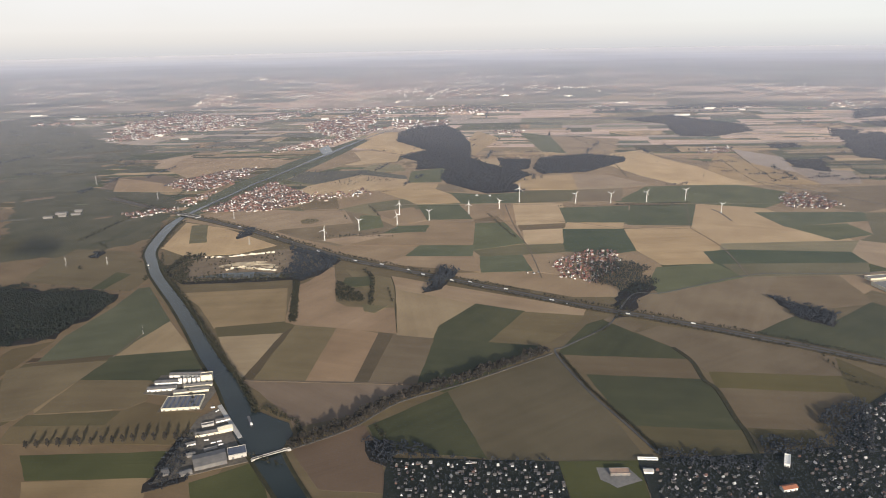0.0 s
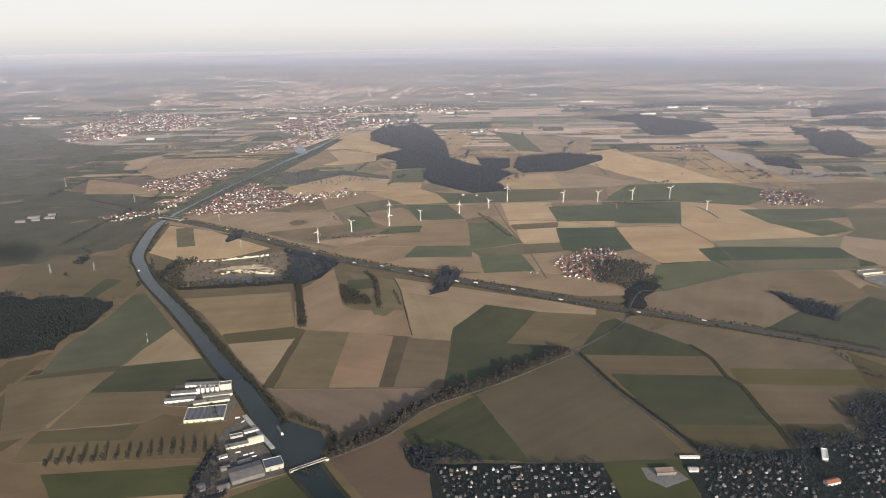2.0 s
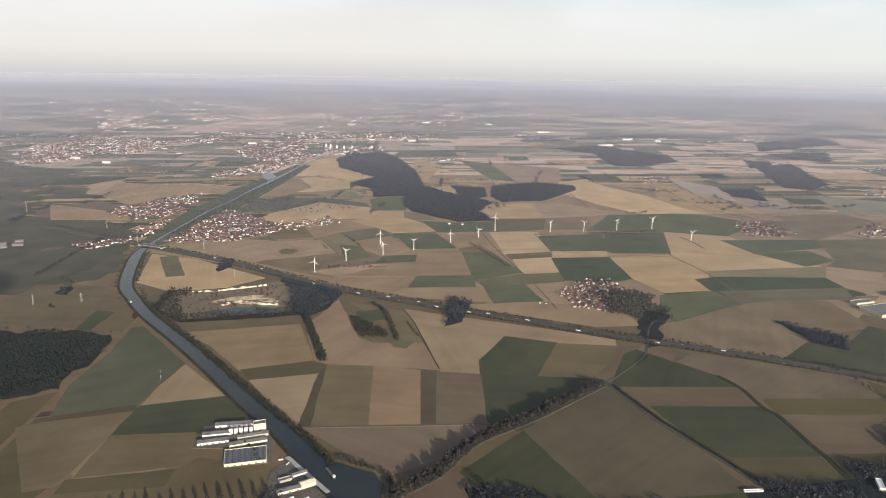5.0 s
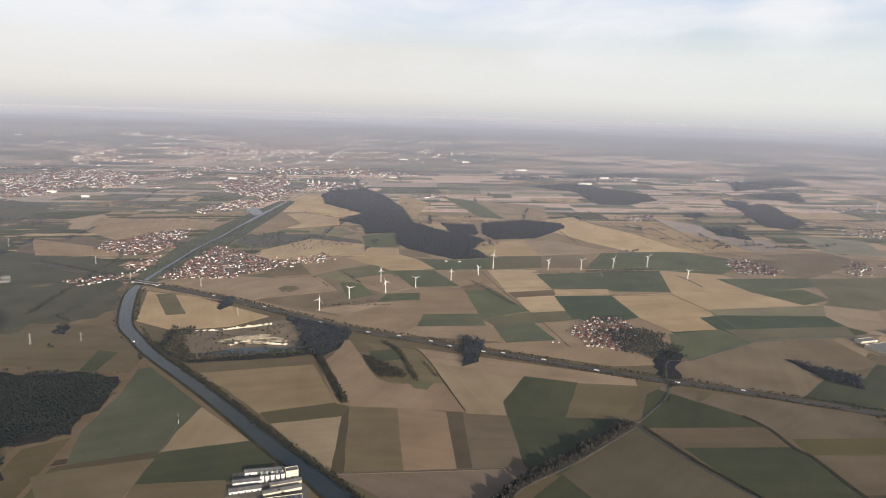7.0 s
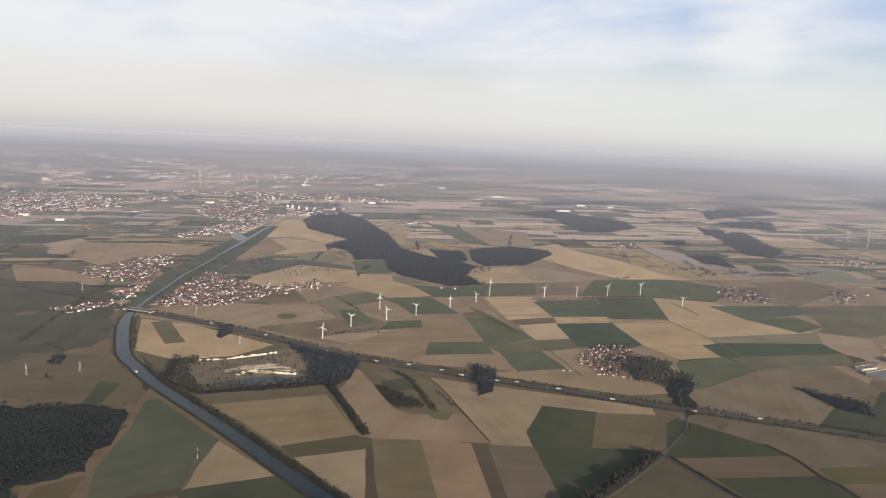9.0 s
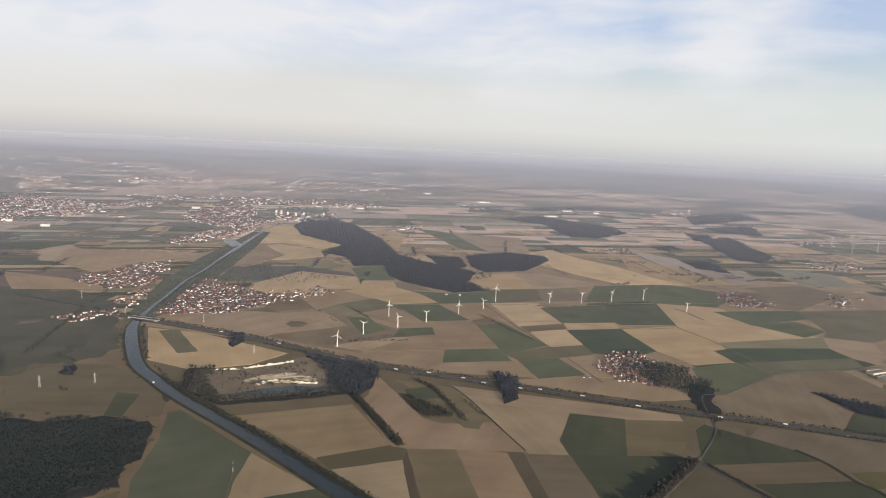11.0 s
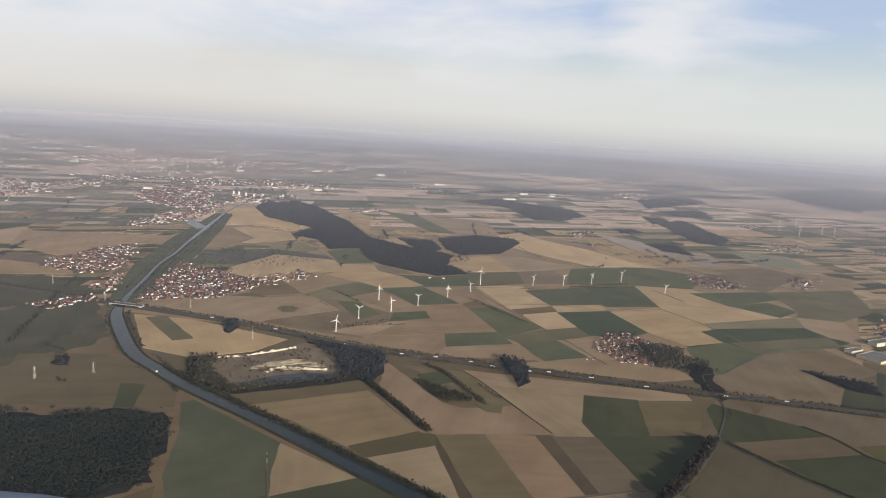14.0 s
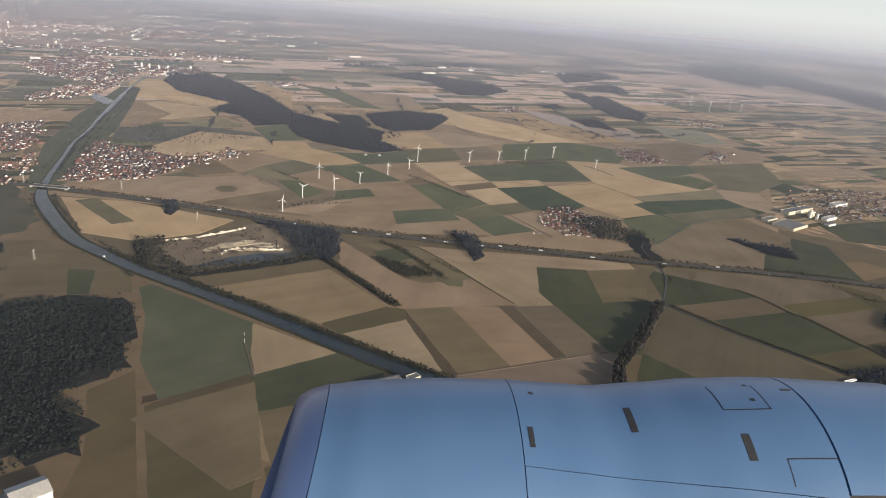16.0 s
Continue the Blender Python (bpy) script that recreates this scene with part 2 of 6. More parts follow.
M = {
    "ground": ground_material(),
    # Blue of distant haze is mixed into the bare trees' base colour.
    "wood": plain("haze_blue_woodland", (0.020, 0.025, 0.033), (0.046, 0.050, 0.059), 0.5, 0.95, island=0.35, spec=0.05),
    "woodland_green": plain("mixed_woodland", (0.016, 0.021, 0.019), (0.036, 0.041, 0.034), 0.5, 0.95, island=0.4, spec=0.05),
    "crown": plain("bare_twigs", (0.018, 0.017, 0.017), (0.044, 0.039, 0.032), 2.0, 0.95, obj=0.25, spec=0.05),
    "trunk": plain("bark", (0.05, 0.04, 0.03), (0.10, 0.08, 0.06), 6.0, 0.95, spec=0.05),
    "scrub": plain("scrub", (0.020, 0.022, 0.015), (0.053, 0.048, 0.031), 1.0, 0.95, island=0.3, spec=0.05),
    "town_ground": plain("town_ground", (0.085, 0.065, 0.055), (0.20, 0.15, 0.12), 0.5, 0.95, spec=0.05),
    "floor_shade": plain("wood_floor_shade", (0.020, 0.020, 0.021), (0.040, 0.036, 0.034), 0.4, 0.95, spec=0.05),
    "asphalt": plain("asphalt", (0.055, 0.053, 0.052), (0.10, 0.095, 0.09), 1.5, 0.85),
    "track": plain("farm_track", (0.099, 0.074, 0.050), (0.161, 0.124, 0.087), 1.0, 0.95),
    "verge": plain("grass_verge", (0.055, 0.044, 0.026), (0.115, 0.088, 0.054), 0.8, 0.95, spec=0.1),
    "bank": plain("dark_bank_scrub", (0.026, 0.027, 0.016), (0.062, 0.056, 0.034), 0.8, 0.95, spec=0.05),
    "concrete": plain("concrete", (0.33, 0.32, 0.30), (0.48, 0.46, 0.43), 2.0, 0.85),
    "concrete_dull": plain("worn_concrete", (0.13, 0.125, 0.12), (0.21, 0.20, 0.195), 1.0, 0.9),
    "tile_orange": plain("orange_tiles", (0.24, 0.09, 0.05), (0.34, 0.14, 0.08), 3.0, 0.8),
    "roof_tan": plain("tan_roofing", (0.34, 0.22, 0.16), (0.46, 0.32, 0.24), 1.0, 0.8),
    "white": plain("white_paint", (0.70, 0.69, 0.66), (0.82, 0.81, 0.78), 2.0, 0.55),
    "cream": plain("cream_cladding", (0.60, 0.55, 0.42), (0.74, 0.68, 0.54), 1.0, 0.6),
    "roofing": plain("grey_roofing", (0.10, 0.098, 0.098), (0.18, 0.172, 0.168), 0.8, 0.7),
    "roofing_dark": plain("dark_roofing", (0.09, 0.09, 0.10), (0.16, 0.16, 0.17), 0.8, 0.75),
    "panel": plain("solar_glass", (0.03, 0.04, 0.07), (0.06, 0.07, 0.10), 1.0, 0.25, spec=0.5),
    "yard": plain("shaded_yard", (0.075, 0.065, 0.055), (0.16, 0.14, 0.115), 1.2, 0.95),
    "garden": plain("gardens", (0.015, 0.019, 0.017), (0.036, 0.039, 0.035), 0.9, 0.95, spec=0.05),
    "chalk": plain("pale_quarry_rock", (0.42, 0.36, 0.27), (0.72, 0.66, 0.54), 0.35, 0.95, bump_d=0.2),
    "sandrock": plain("dusty_quarry_sand", (0.24, 0.19, 0.125), (0.50, 0.42, 0.30), 0.3, 0.95, bump_d=0.2),
    "pit": plain("quarry_floor", (0.121, 0.090, 0.059), (0.242, 0.180, 0.119), 0.25, 0.95, bump_d=0.2),
    "hull": plain("barge_hull", (0.03, 0.035, 0.05), (0.07, 0.075, 0.09), 2.0, 0.6),
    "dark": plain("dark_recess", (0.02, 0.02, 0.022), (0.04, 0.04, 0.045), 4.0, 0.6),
    "tyre": plain("tyre_rubber", (0.02, 0.02, 0.02), (0.035, 0.035, 0.035), 8.0, 0.9),
    "glass": plain("cab_glass", (0.02, 0.025, 0.03), (0.03, 0.035, 0.04), 2.0, 0.1, spec=0.6),
    "paint": palette("vehicle_paint", [(0.0, (0.75, 0.75, 0.74)), (0.55, (0.5, 0.5, 0.52)), (0.7, (0.08, 0.08, 0.09)), (0.85, (0.35, 0.03, 0.03)), (0.93, (0.05, 0.10, 0.25))], 0.35, True),
    "house_wall": palette("house_render", [(0.0, (0.74, 0.73, 0.72)), (0.26, (0.40, 0.39, 0.38)), (0.5, (0.20, 0.18, 0.165)), (0.8, (0.15, 0.09, 0.07))], 0.85, True),
    "house_roof": palette("house_tiles", [(0.0, (0.045, 0.047, 0.054)), (0.4, (0.07, 0.064, 0.066)), (0.72, (0.10, 0.052, 0.042)), (0.8, (0.07, 0.075, 0.085)), (0.93, (0.38, 0.38, 0.38))], 0.8, True),
    "village_roof": palette("village_tiles", [(0.0, (0.19, 0.055, 0.045)), (0.45, (0.11, 0.048, 0.042)), (0.7, (0.075, 0.07, 0.075)), (0.93, (0.4, 0.38, 0.36))], 0.8, True),
    "village_wall": palette("village_render", [(0.0, (0.24, 0.13, 0.10)), (0.3, (0.16, 0.09, 0.075)), (0.6, (0.82, 0.80, 0.76))], 0.85, True),
    "suburb_wall": palette("suburb_render", [(0.0, (0.74, 0.73, 0.72)), (0.26, (0.40, 0.39, 0.38)), (0.5, (0.20, 0.18, 0.165)), (0.8, (0.15, 0.09, 0.07))]),
    "suburb_roof": palette("suburb_tiles", [(0.0, (0.045, 0.047, 0.054)), (0.4, (0.07, 0.064, 0.066)), (0.72, (0.10, 0.052, 0.042)), (0.8, (0.07, 0.075, 0.085)), (0.93, (0.38, 0.38, 0.38))]),
    "town_wall": palette("town_render", [(0.0, (0.84, 0.83, 0.80)), (0.33, (0.38, 0.29, 0.24)), (0.55, (0.20, 0.12, 0.095))]),
    "town_roof": palette("town_tiles", [(0.0, (0.15, 0.055, 0.038)), (0.45, (0.09, 0.055, 0.047)), (0.75, (0.055, 0.055, 0.062)), (0.95, (0.33, 0.31, 0.29))]),
}


def water_material():
    m, nodes, links, shader = material("canal_water")
    co = nodes.new("ShaderNodeTexCoord").outputs["Object"]
    r = ramp(nodes, [(0.3, (0.011, 0.018, 0.018)), (0.75, (0.022, 0.031, 0.031))])
    links.new(noise_at(nodes, links, co, 0.05, 4.0), r.inputs[0])
    links.new(r.outputs[0], shader.inputs["Base Color"])
    shader.inputs["Roughness"].default_value = 0.10
    shader.inputs["IOR"].default_value = 1.33
    shader.inputs["Specular IOR Level"].default_value = 0.22
    bump = nodes.new("ShaderNodeBump")
    bump.inputs["Distance"].default_value, bump.inputs["Strength"].default_value = 0.01, 0.2
    links.new(noise_at(nodes, links, co, 2.5, 4.0), bump.inputs["Height"])
    links.new(bump.outputs[0], shader.inputs["Normal"])
    return m


M["water"] = water_material()


def haze_material():
    """Distance haze painted on one flat sheet: opacity and tint are ramped outward; sun and sky light it."""
    m = bpy.data.materials.new("painted_haze")
    m.use_nodes = True
    nodes, links = m.node_tree.nodes, m.node_tree.links
    nodes.remove(nodes["Principled BSDF"])
    co = nodes.new("ShaderNodeTexCoord").outputs["Object"]
    length = nodes.new("ShaderNodeVectorMath")
    length.operation = "LENGTH"
    links.new(co, length.inputs[0])
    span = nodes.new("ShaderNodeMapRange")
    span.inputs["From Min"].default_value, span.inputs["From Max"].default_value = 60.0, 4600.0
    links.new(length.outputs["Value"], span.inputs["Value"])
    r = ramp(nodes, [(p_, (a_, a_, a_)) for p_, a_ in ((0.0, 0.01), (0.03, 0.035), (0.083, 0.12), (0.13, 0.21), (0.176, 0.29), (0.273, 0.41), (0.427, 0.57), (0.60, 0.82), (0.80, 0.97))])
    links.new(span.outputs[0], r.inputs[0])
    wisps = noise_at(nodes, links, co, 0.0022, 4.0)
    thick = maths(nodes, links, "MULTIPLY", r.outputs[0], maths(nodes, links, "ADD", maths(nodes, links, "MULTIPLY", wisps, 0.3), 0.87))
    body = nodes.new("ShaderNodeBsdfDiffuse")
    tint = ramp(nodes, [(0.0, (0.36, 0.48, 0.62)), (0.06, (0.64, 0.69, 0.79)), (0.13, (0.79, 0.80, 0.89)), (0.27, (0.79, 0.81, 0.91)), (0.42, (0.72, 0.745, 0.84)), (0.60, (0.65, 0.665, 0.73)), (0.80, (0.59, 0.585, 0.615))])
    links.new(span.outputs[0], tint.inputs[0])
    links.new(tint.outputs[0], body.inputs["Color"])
    clear = nodes.new("ShaderNodeBsdfTransparent")
    mx = nodes.new("ShaderNodeMixShader")
    links.new(thick, mx.inputs[0])
    links.new(clear.outputs[0], mx.inputs[1])
    links.new(body.outputs[0], mx.inputs[2])
    links.new(mx.outputs[0], nodes["Material Output"].inputs["Surface"])
    return m


def sky_backdrop_material():
    """Far sky: grey-violet haze at the rim, cream above it, then pale blue with thin streaked cloud."""
    m = bpy.data.materials.new("far_sky")
    m.use_nodes = True
    nodes, links = m.node_tree.nodes, m.node_tree.links
    nodes.remove(nodes["Principled BSDF"])
    co = nodes.new("ShaderNodeTexCoord").outputs["Object"]
    xyz = nodes.new("ShaderNodeSeparateXYZ")
    links.new(co, xyz.inputs[0])
    span = nodes.new("ShaderNodeMapRange")
    span.inputs["From Min"].default_value, span.inputs["From Max"].default_value = 0.0, 2400.0
    links.new(xyz.outputs["Z"], span.inputs["Value"])
    base = ramp(nodes, [(0.0, (0.52, 0.51, 0.53)), (0.015, (0.555, 0.545, 0.55)), (0.04, (0.64, 0.615, 0.59)), (0.07, (0.70, 0.675, 0.645)), (0.11, (0.695, 0.68, 0.655)), (0.175, (0.69, 0.68, 0.66)),
                        (0.24, (0.61, 0.665, 0.735)), (0.32, (0.52, 0.61, 0.80)), (0.46, (0.47, 0.575, 0.81)), (1.0, (0.43, 0.54, 0.80))])
    links.new(span.outputs[0], base.inputs[0])
    clear = ramp(nodes, [(0.0, (0.505, 0.515, 0.54)), (0.015, (0.555, 0.565, 0.575)), (0.04, (0.645, 0.65, 0.64)), (0.07, (0.69, 0.71, 0.685)), (0.175, (0.66, 0.70, 0.69)),
                         (0.24, (0.54, 0.62, 0.67)), (0.32, (0.46, 0.56, 0.715)), (0.46, (0.41, 0.52, 0.72)), (1.0, (0.38, 0.50, 0.72))])
    links.new(span.outputs[0], clear.inputs[0])
    side = nodes.new("ShaderNodeMapRange")
    side.inputs["From Min"].default_value, side.inputs["From Max"].default_value = 200.0, 3600.0
    links.new(xyz.outputs["X"], side.inputs["Value"])
    tone = mix(nodes, links, side.outputs[0], base.outputs[0], clear.outputs[0])
    warp = nodes.new("ShaderNodeTexNoise")
    warp.inputs["Scale"].default_value, warp.inputs["Detail"].default_value = 0.0009, 3.0
    links.new(co, warp.inputs["Vector"])
    push = nodes.new("ShaderNodeVectorMath")
    push.operation = "SCALE"
    push.inputs["Scale"].default_value = 380.0
    links.new(warp.outputs["Color"], push.inputs[0])
    add = nodes.new("ShaderNodeVectorMath")
    add.operation = "ADD"
    links.new(co, add.inputs[0])
    links.new(push.outputs[0], add.inputs[1])
    bent = add.outputs[0]
    big = noise_at(nodes, links, bent, 0.0008, 6.0, (1.0, 1.0, 1.6))
    streak = noise_at(nodes, links, bent, 0.0014, 10.0, (0.5, 0.5, 3.0))
    cloud = maths(nodes, links, "ADD", maths(nodes, links, "MULTIPLY", big, 0.7), maths(nodes, links, "MULTIPLY", streak, 0.62))
    east = nodes.new("ShaderNodeMapRange")
    east.inputs["From Min"].default_value, east.inputs["From Max"].default_value = -3000.0, 3000.0
    east.inputs["To Min"].default_value, east.inputs["To Max"].default_value = 0.13, -0.05
    links.new(xyz.outputs["X"], east.inputs["Value"])
    cloud = maths(nodes, links, "ADD", cloud, east.outputs[0])
    cover = ramp(nodes, [(0.56, (0, 0, 0)), (0.63, (0.35, 0.35, 0.35)), (0.78, (1, 1, 1))])
    links.new(cloud, cover.inputs[0])
    rise = nodes.new("ShaderNodeMapRange")
    rise.inputs["From Min"].default_value, rise.inputs["From Max"].default_value = 150.0, 620.0
    links.new(xyz.outputs["Z"], rise.inputs["Value"])
    amount = maths(nodes, links, "MULTIPLY", cover.outputs[0], maths(nodes, links, "MULTIPLY", rise.outputs[0], 0.9))
    glow = nodes.new("ShaderNodeEmission")
    links.new(mix(nodes, links, amount, tone, (0.785, 0.785, 0.80)), glow.inputs["Color"])
    links.new(glow.outputs[0], nodes["Material Output"].inputs["Surface"])
    return m


# ---- building helpers ----
def mesh_of(name, verts, faces, mat=None, smooth=False):
    me = bpy.data.meshes.new(name)
    me.from_pydata([tuple(map(float, v)) for v in verts], [], [tuple(map(int, f)) for f in faces])
    for one in (mat if isinstance(mat, (list, tuple)) else [mat]):
        if one:
            me.materials.append(one)
    if smooth:
        me.polygons.foreach_set("use_smooth", [True] * len(me.polygons))
    me.update()
    return me


def part(name, bm, mat, parent, label=""):
    """Links a bmesh, or a ready mesh, as one object under a thing."""
    if isinstance(bm, bmesh.types.BMesh):
        me = bpy.data.meshes.new(name)
        bm.to_mesh(me)
        bm.free()
        me.materials.append(mat)
    else:
        me = bm
    ob = new(name, me)
    ob.parent = parent
    if label:
        ob["label"] = label
    return ob


def box(bm, x0, x1, y0, y1, z0, z1, bevel=0.0):
    r = bmesh.ops.create_cube(bm, size=1)
    for v in r["verts"]:
        v.co = Vector((x0 + (v.co.x + 0.5) * (x1 - x0), y0 + (v.co.y + 0.5) * (y1 - y0), z0 + (v.co.z + 0.5) * (z1 - z0)))
    if bevel:
        edges = list({e for v in r["verts"] for e in v.link_edges})
        bmesh.ops.bevel(bm, geom=edges, offset=bevel, segments=1, affect="EDGES")
    return bm


def tube(bm, a, b, ra, rb, sides=8):
    """A tapered tube from a to b."""
    a, b = Vector(a), Vector(b)
    turn = (b - a).to_track_quat("Z", "Y").to_matrix().to_4x4()
    bmesh.ops.create_cone(bm, cap_ends=True, segments=sides, radius1=ra, radius2=rb, depth=(b - a).length,
                          matrix=Matrix.Translation((a + b) / 2) @ turn)
    return bm


def empty(name, x, y, z=0.0, turn=0.0):
    ob = new(name)
    ob.empty_display_size = 0.2
    ob.matrix_world = pose(x, y, z, 0, 0, turn)
    return ob


LAYER = [0]


def field(kind, *corners, name="field", mat=None, label="", sway=0.35):
    """A field as a low slab; its x axis runs along its first side."""
    cx, cy = sum(p[0] for p in corners) / len(corners), sum(p[1] for p in corners) / len(corners)
    dx, dy = corners[1][0] - corners[0][0], corners[1][1] - corners[0][1]
    turn = math.atan2(dy, dx)
    c, s = math.cos(-turn), math.sin(-turn)
    LAYER[0] += 1
    top = 0.03 + 0.0007 * LAYER[0]
    bm = bmesh.new()
    ring = []
    n = len(corners)
    for i, (x, y) in enumerate(corners):
        x1, y1 = corners[(i + 1) % n]
        steps = max(2, int(math.hypot(x1 - x, y1 - y) / 3))
        ex, ey = (x1 - x), (y1 - y)
        for k in range(steps):
            u = k / steps
            wob = 0.0 if k == 0 else noise.noise((x * 0.3 + u * steps * 0.7, y * 0.3, LAYER[0] * 0.37)) * sway
            px, py = x + ex * u - ey / math.hypot(ex, ey) * wob - cx, y + ey * u + ex / math.hypot(ex, ey) * wob - cy
            ring.append(bm.verts.new((px * c - py * s, px * s + py * c, 0)))
    face = bm.faces.new(ring)
    bm.normal_update()
    if face.normal.z < 0:
        face.normal_flip()
    side = bmesh.ops.extrude_face_region(bm, geom=[face])
    bmesh.ops.translate(bm, vec=(0, 0, top), verts=[v for v in side["geom"] if isinstance(v, bmesh.types.BMVert)])
    bmesh.ops.triangulate(bm, faces=[f for f in bm.faces if len(f.verts) > 4])
    bmesh.ops.recalc_face_normals(bm, faces=bm.faces)
    me = bpy.data.meshes.new(name)
    bm.to_mesh(me)
    bm.free()
    me.materials.append(mat or FIELD[kind])
    ob = new(name, me)
    ob.matrix_world = pose(cx, cy, 0, 0, 0, math.degrees(turn))
    return tagged(ob, label or FIELD_LABEL[kind], "field", "farm fields", "structure")


def ribbon(name, points, widths, z, mat, label, category, thick=0.05, kind="structure", smooth_steps=6):
    """A road, bank or channel along a line, as a slab with real edges."""
    if not isinstance(widths, (list, tuple)):
        widths = [widths] * len(points)
    pts = []
    n = len(points)
    for i in range(n - 1):
        p0, p1, p2, p3 = (Vector(points[max(0, min(n - 1, j))]) for j in (i - 1, i, i + 1, i + 2))
        for k in range(smooth_steps):
            u = k / smooth_steps
            p = 0.5 * (2 * p1 + (p2 - p0) * u + (2 * p0 - 5 * p1 + 4 * p2 - p3) * u * u + (3 * p1 - p0 - 3 * p2 + p3) * u ** 3)
            pts.append((p, widths[i] * (1 - u) + widths[i + 1] * u))
    pts.append((Vector(points[-1]), widths[-1]))
    verts, faces = [], []
    for i, (p, w) in enumerate(pts):
        d = (pts[min(i + 1, len(pts) - 1)][0] - pts[max(i - 1, 0)][0]).normalized()
        nrm = Vector((-d.y, d.x)) * w / 2
        for q, h in ((p + nrm, 0.0), (p + nrm, z), (p - nrm, z), (p - nrm, 0.0)):
            verts.append((q.x, q.y, h))
        if i:
            a, b = 4 * (i - 1), 4 * i
            faces += [(a, b, b + 1, a + 1), (a + 1, b + 1, b + 2, a + 2), (a + 2, b + 2, b + 3, a + 3)]
    e = 4 * (len(pts) - 1)
    faces += [(0, 1, 2, 3), (e + 3, e + 2, e + 1, e)]
    ob = new(name, mesh_of(name, verts, faces, mat))
    tagged(ob, label, category, "", kind)
    return ob


def along(points, step, side=0.0, rng=random, jitter=0.0):
    """Places at even steps along a line, moved sideways by side."""
    out, left = [], 0.0
    for (x0, y0), (x1, y1) in zip(points, points[1:]):
        ln = math.hypot(x1 - x0, y1 - y0)
        ux, uy = (x1 - x0) / ln, (y1 - y0) / ln
        d = left
        while d < ln:
            j, k = rng.uniform(-jitter, jitter), rng.uniform(-jitter, jitter)
            out.append((x0 + ux * (d + j) - uy * (side + k), y0 + uy * (d + j) + ux * (side + k), math.atan2(uy, ux)))
            d += step
        left = d - ln
    return out


def inside(x, y, poly):
    hit = False
    for (x0, y0), (x1, y1) in zip(poly, poly[1:] + poly[:1]):
        if (y0 > y) != (y1 > y) and x < (x1 - x0) * (y - y0) / (y1 - y0) + x0:
            hit = not hit
    return hit


def scatter(poly, spacing, rng, jitter=0.45, turn=0.0, ragged=0.0):
    """Jittered places in a polygon."""
    poly = list(poly)
    c, s = math.cos(turn), math.sin(turn)
    cx, cy = sum(p[0] for p in poly) / len(poly), sum(p[1] for p in poly) / len(poly)
    reach = max(math.hypot(p[0] - cx, p[1] - cy) for p in poly) + spacing
    k = int(reach / spacing) + 1
    out = []
    for i in range(-k, k + 1):
        for j in range(-k, k + 1):
            u, v = (i + rng.uniform(-jitter, jitter)) * spacing, (j + rng.uniform(-jitter, jitter)) * spacing
            x, y = cx + u * c - v * s, cy + u * s + v * c
            wx = x + ragged * noise.noise((x * 0.12, y * 0.12, 3.0)) + 0.5 * ragged * noise.noise((x * 0.5, y * 0.5, 9.0))
            wy = y + ragged * noise.noise((x * 0.12, y * 0.12, 7.0)) + 0.5 * ragged * noise.noise((x * 0.5, y * 0.5, 1.0))
            if inside(wx, wy, poly):
                out.append((x, y))
    return out


OCTA = np.array([(1, 0, 0), (-1, 0, 0), (0, 1, 0), (0, -1, 0), (0, 0, 1), (0, 0, -1)], float)
OCTA_F = np.array([(0, 2, 4), (2, 1, 4), (1, 3, 4), (3, 0, 4), (2, 0, 5), (1, 2, 5), (3, 1, 5), (0, 3, 5)])
TETRA = np.array([(1, 1, 1), (-1, -1, 1), (-1, 1, -1), (1, -1, -1)], float) / 1.7
TETRA_F = np.array([(0, 1, 2), (0, 3, 1), (0, 2, 3), (1, 3, 2)])


def crown_arrays(rng, clumps, shape="round", solid=OCTA, solid_f=OCTA_F):
    """A crown one unit high and about 0.8 wide of many small uneven clumps."""
    vs, fs, n = [], [], 0
    for i in range(clumps):
        while True:
            p = np.array([rng.uniform(-1, 1) for _ in range(3)])
            if 0.2 < np.linalg.norm(p) < 1:
                break
        if shape == "column":
            c = np.array([p[0] * 0.16, p[1] * 0.16, 0.55 + 0.43 * p[2]])
            r = 0.13 * rng.uniform(0.6, 1.1) * (1.15 - 0.5 * abs(p[2]))
        else:
            c = np.array([p[0] * 0.34, p[1] * 0.34, 0.62 + 0.33 * p[2]])
            r = rng.uniform(0.08, 0.16)
        q = solid * r * np.array([[rng.uniform(0.6, 1.35) for _ in range(3)] for _ in range(len(solid))])
        vs.append(q + c)
        fs.append(solid_f + n)
        n += len(solid)
    return np.concatenate(vs), np.concatenate(fs)


def trunk_mesh(rng, name="trunk", height=0.55):
    bm = bmesh.new()
    tube(bm, (0, 0, 0), (0.01, 0.0, height), 0.035, 0.018, 6)
    for i in range(4):
        a = rng.uniform(0, 6.28)
        z = rng.uniform(0.25, 0.5)
        tube(bm, (0, 0, z), (0.24 * math.cos(a), 0.24 * math.sin(a), z + rng.uniform(0.15, 0.35)), 0.014, 0.005, 4)
    me = bpy.data.meshes.new(name)
    bm.to_mesh(me)
    bm.free()
    me.materials.append(M["trunk"])
    return me


TREE_RNG = random.Random(5)
FOREST_TREES = [crown_arrays(TREE_RNG, 9) for _ in range(6)]
COARSE_TREES = [crown_arrays(TREE_RNG, 5) for _ in range(6)]
STICK = (np.array([(-0.03, -0.02, 0), (0.03, -0.02, 0), (0, 0.035, 0), (0, 0, 0.6)]), np.array([(0, 1, 3), (1, 2, 3), (2, 0, 3)]))


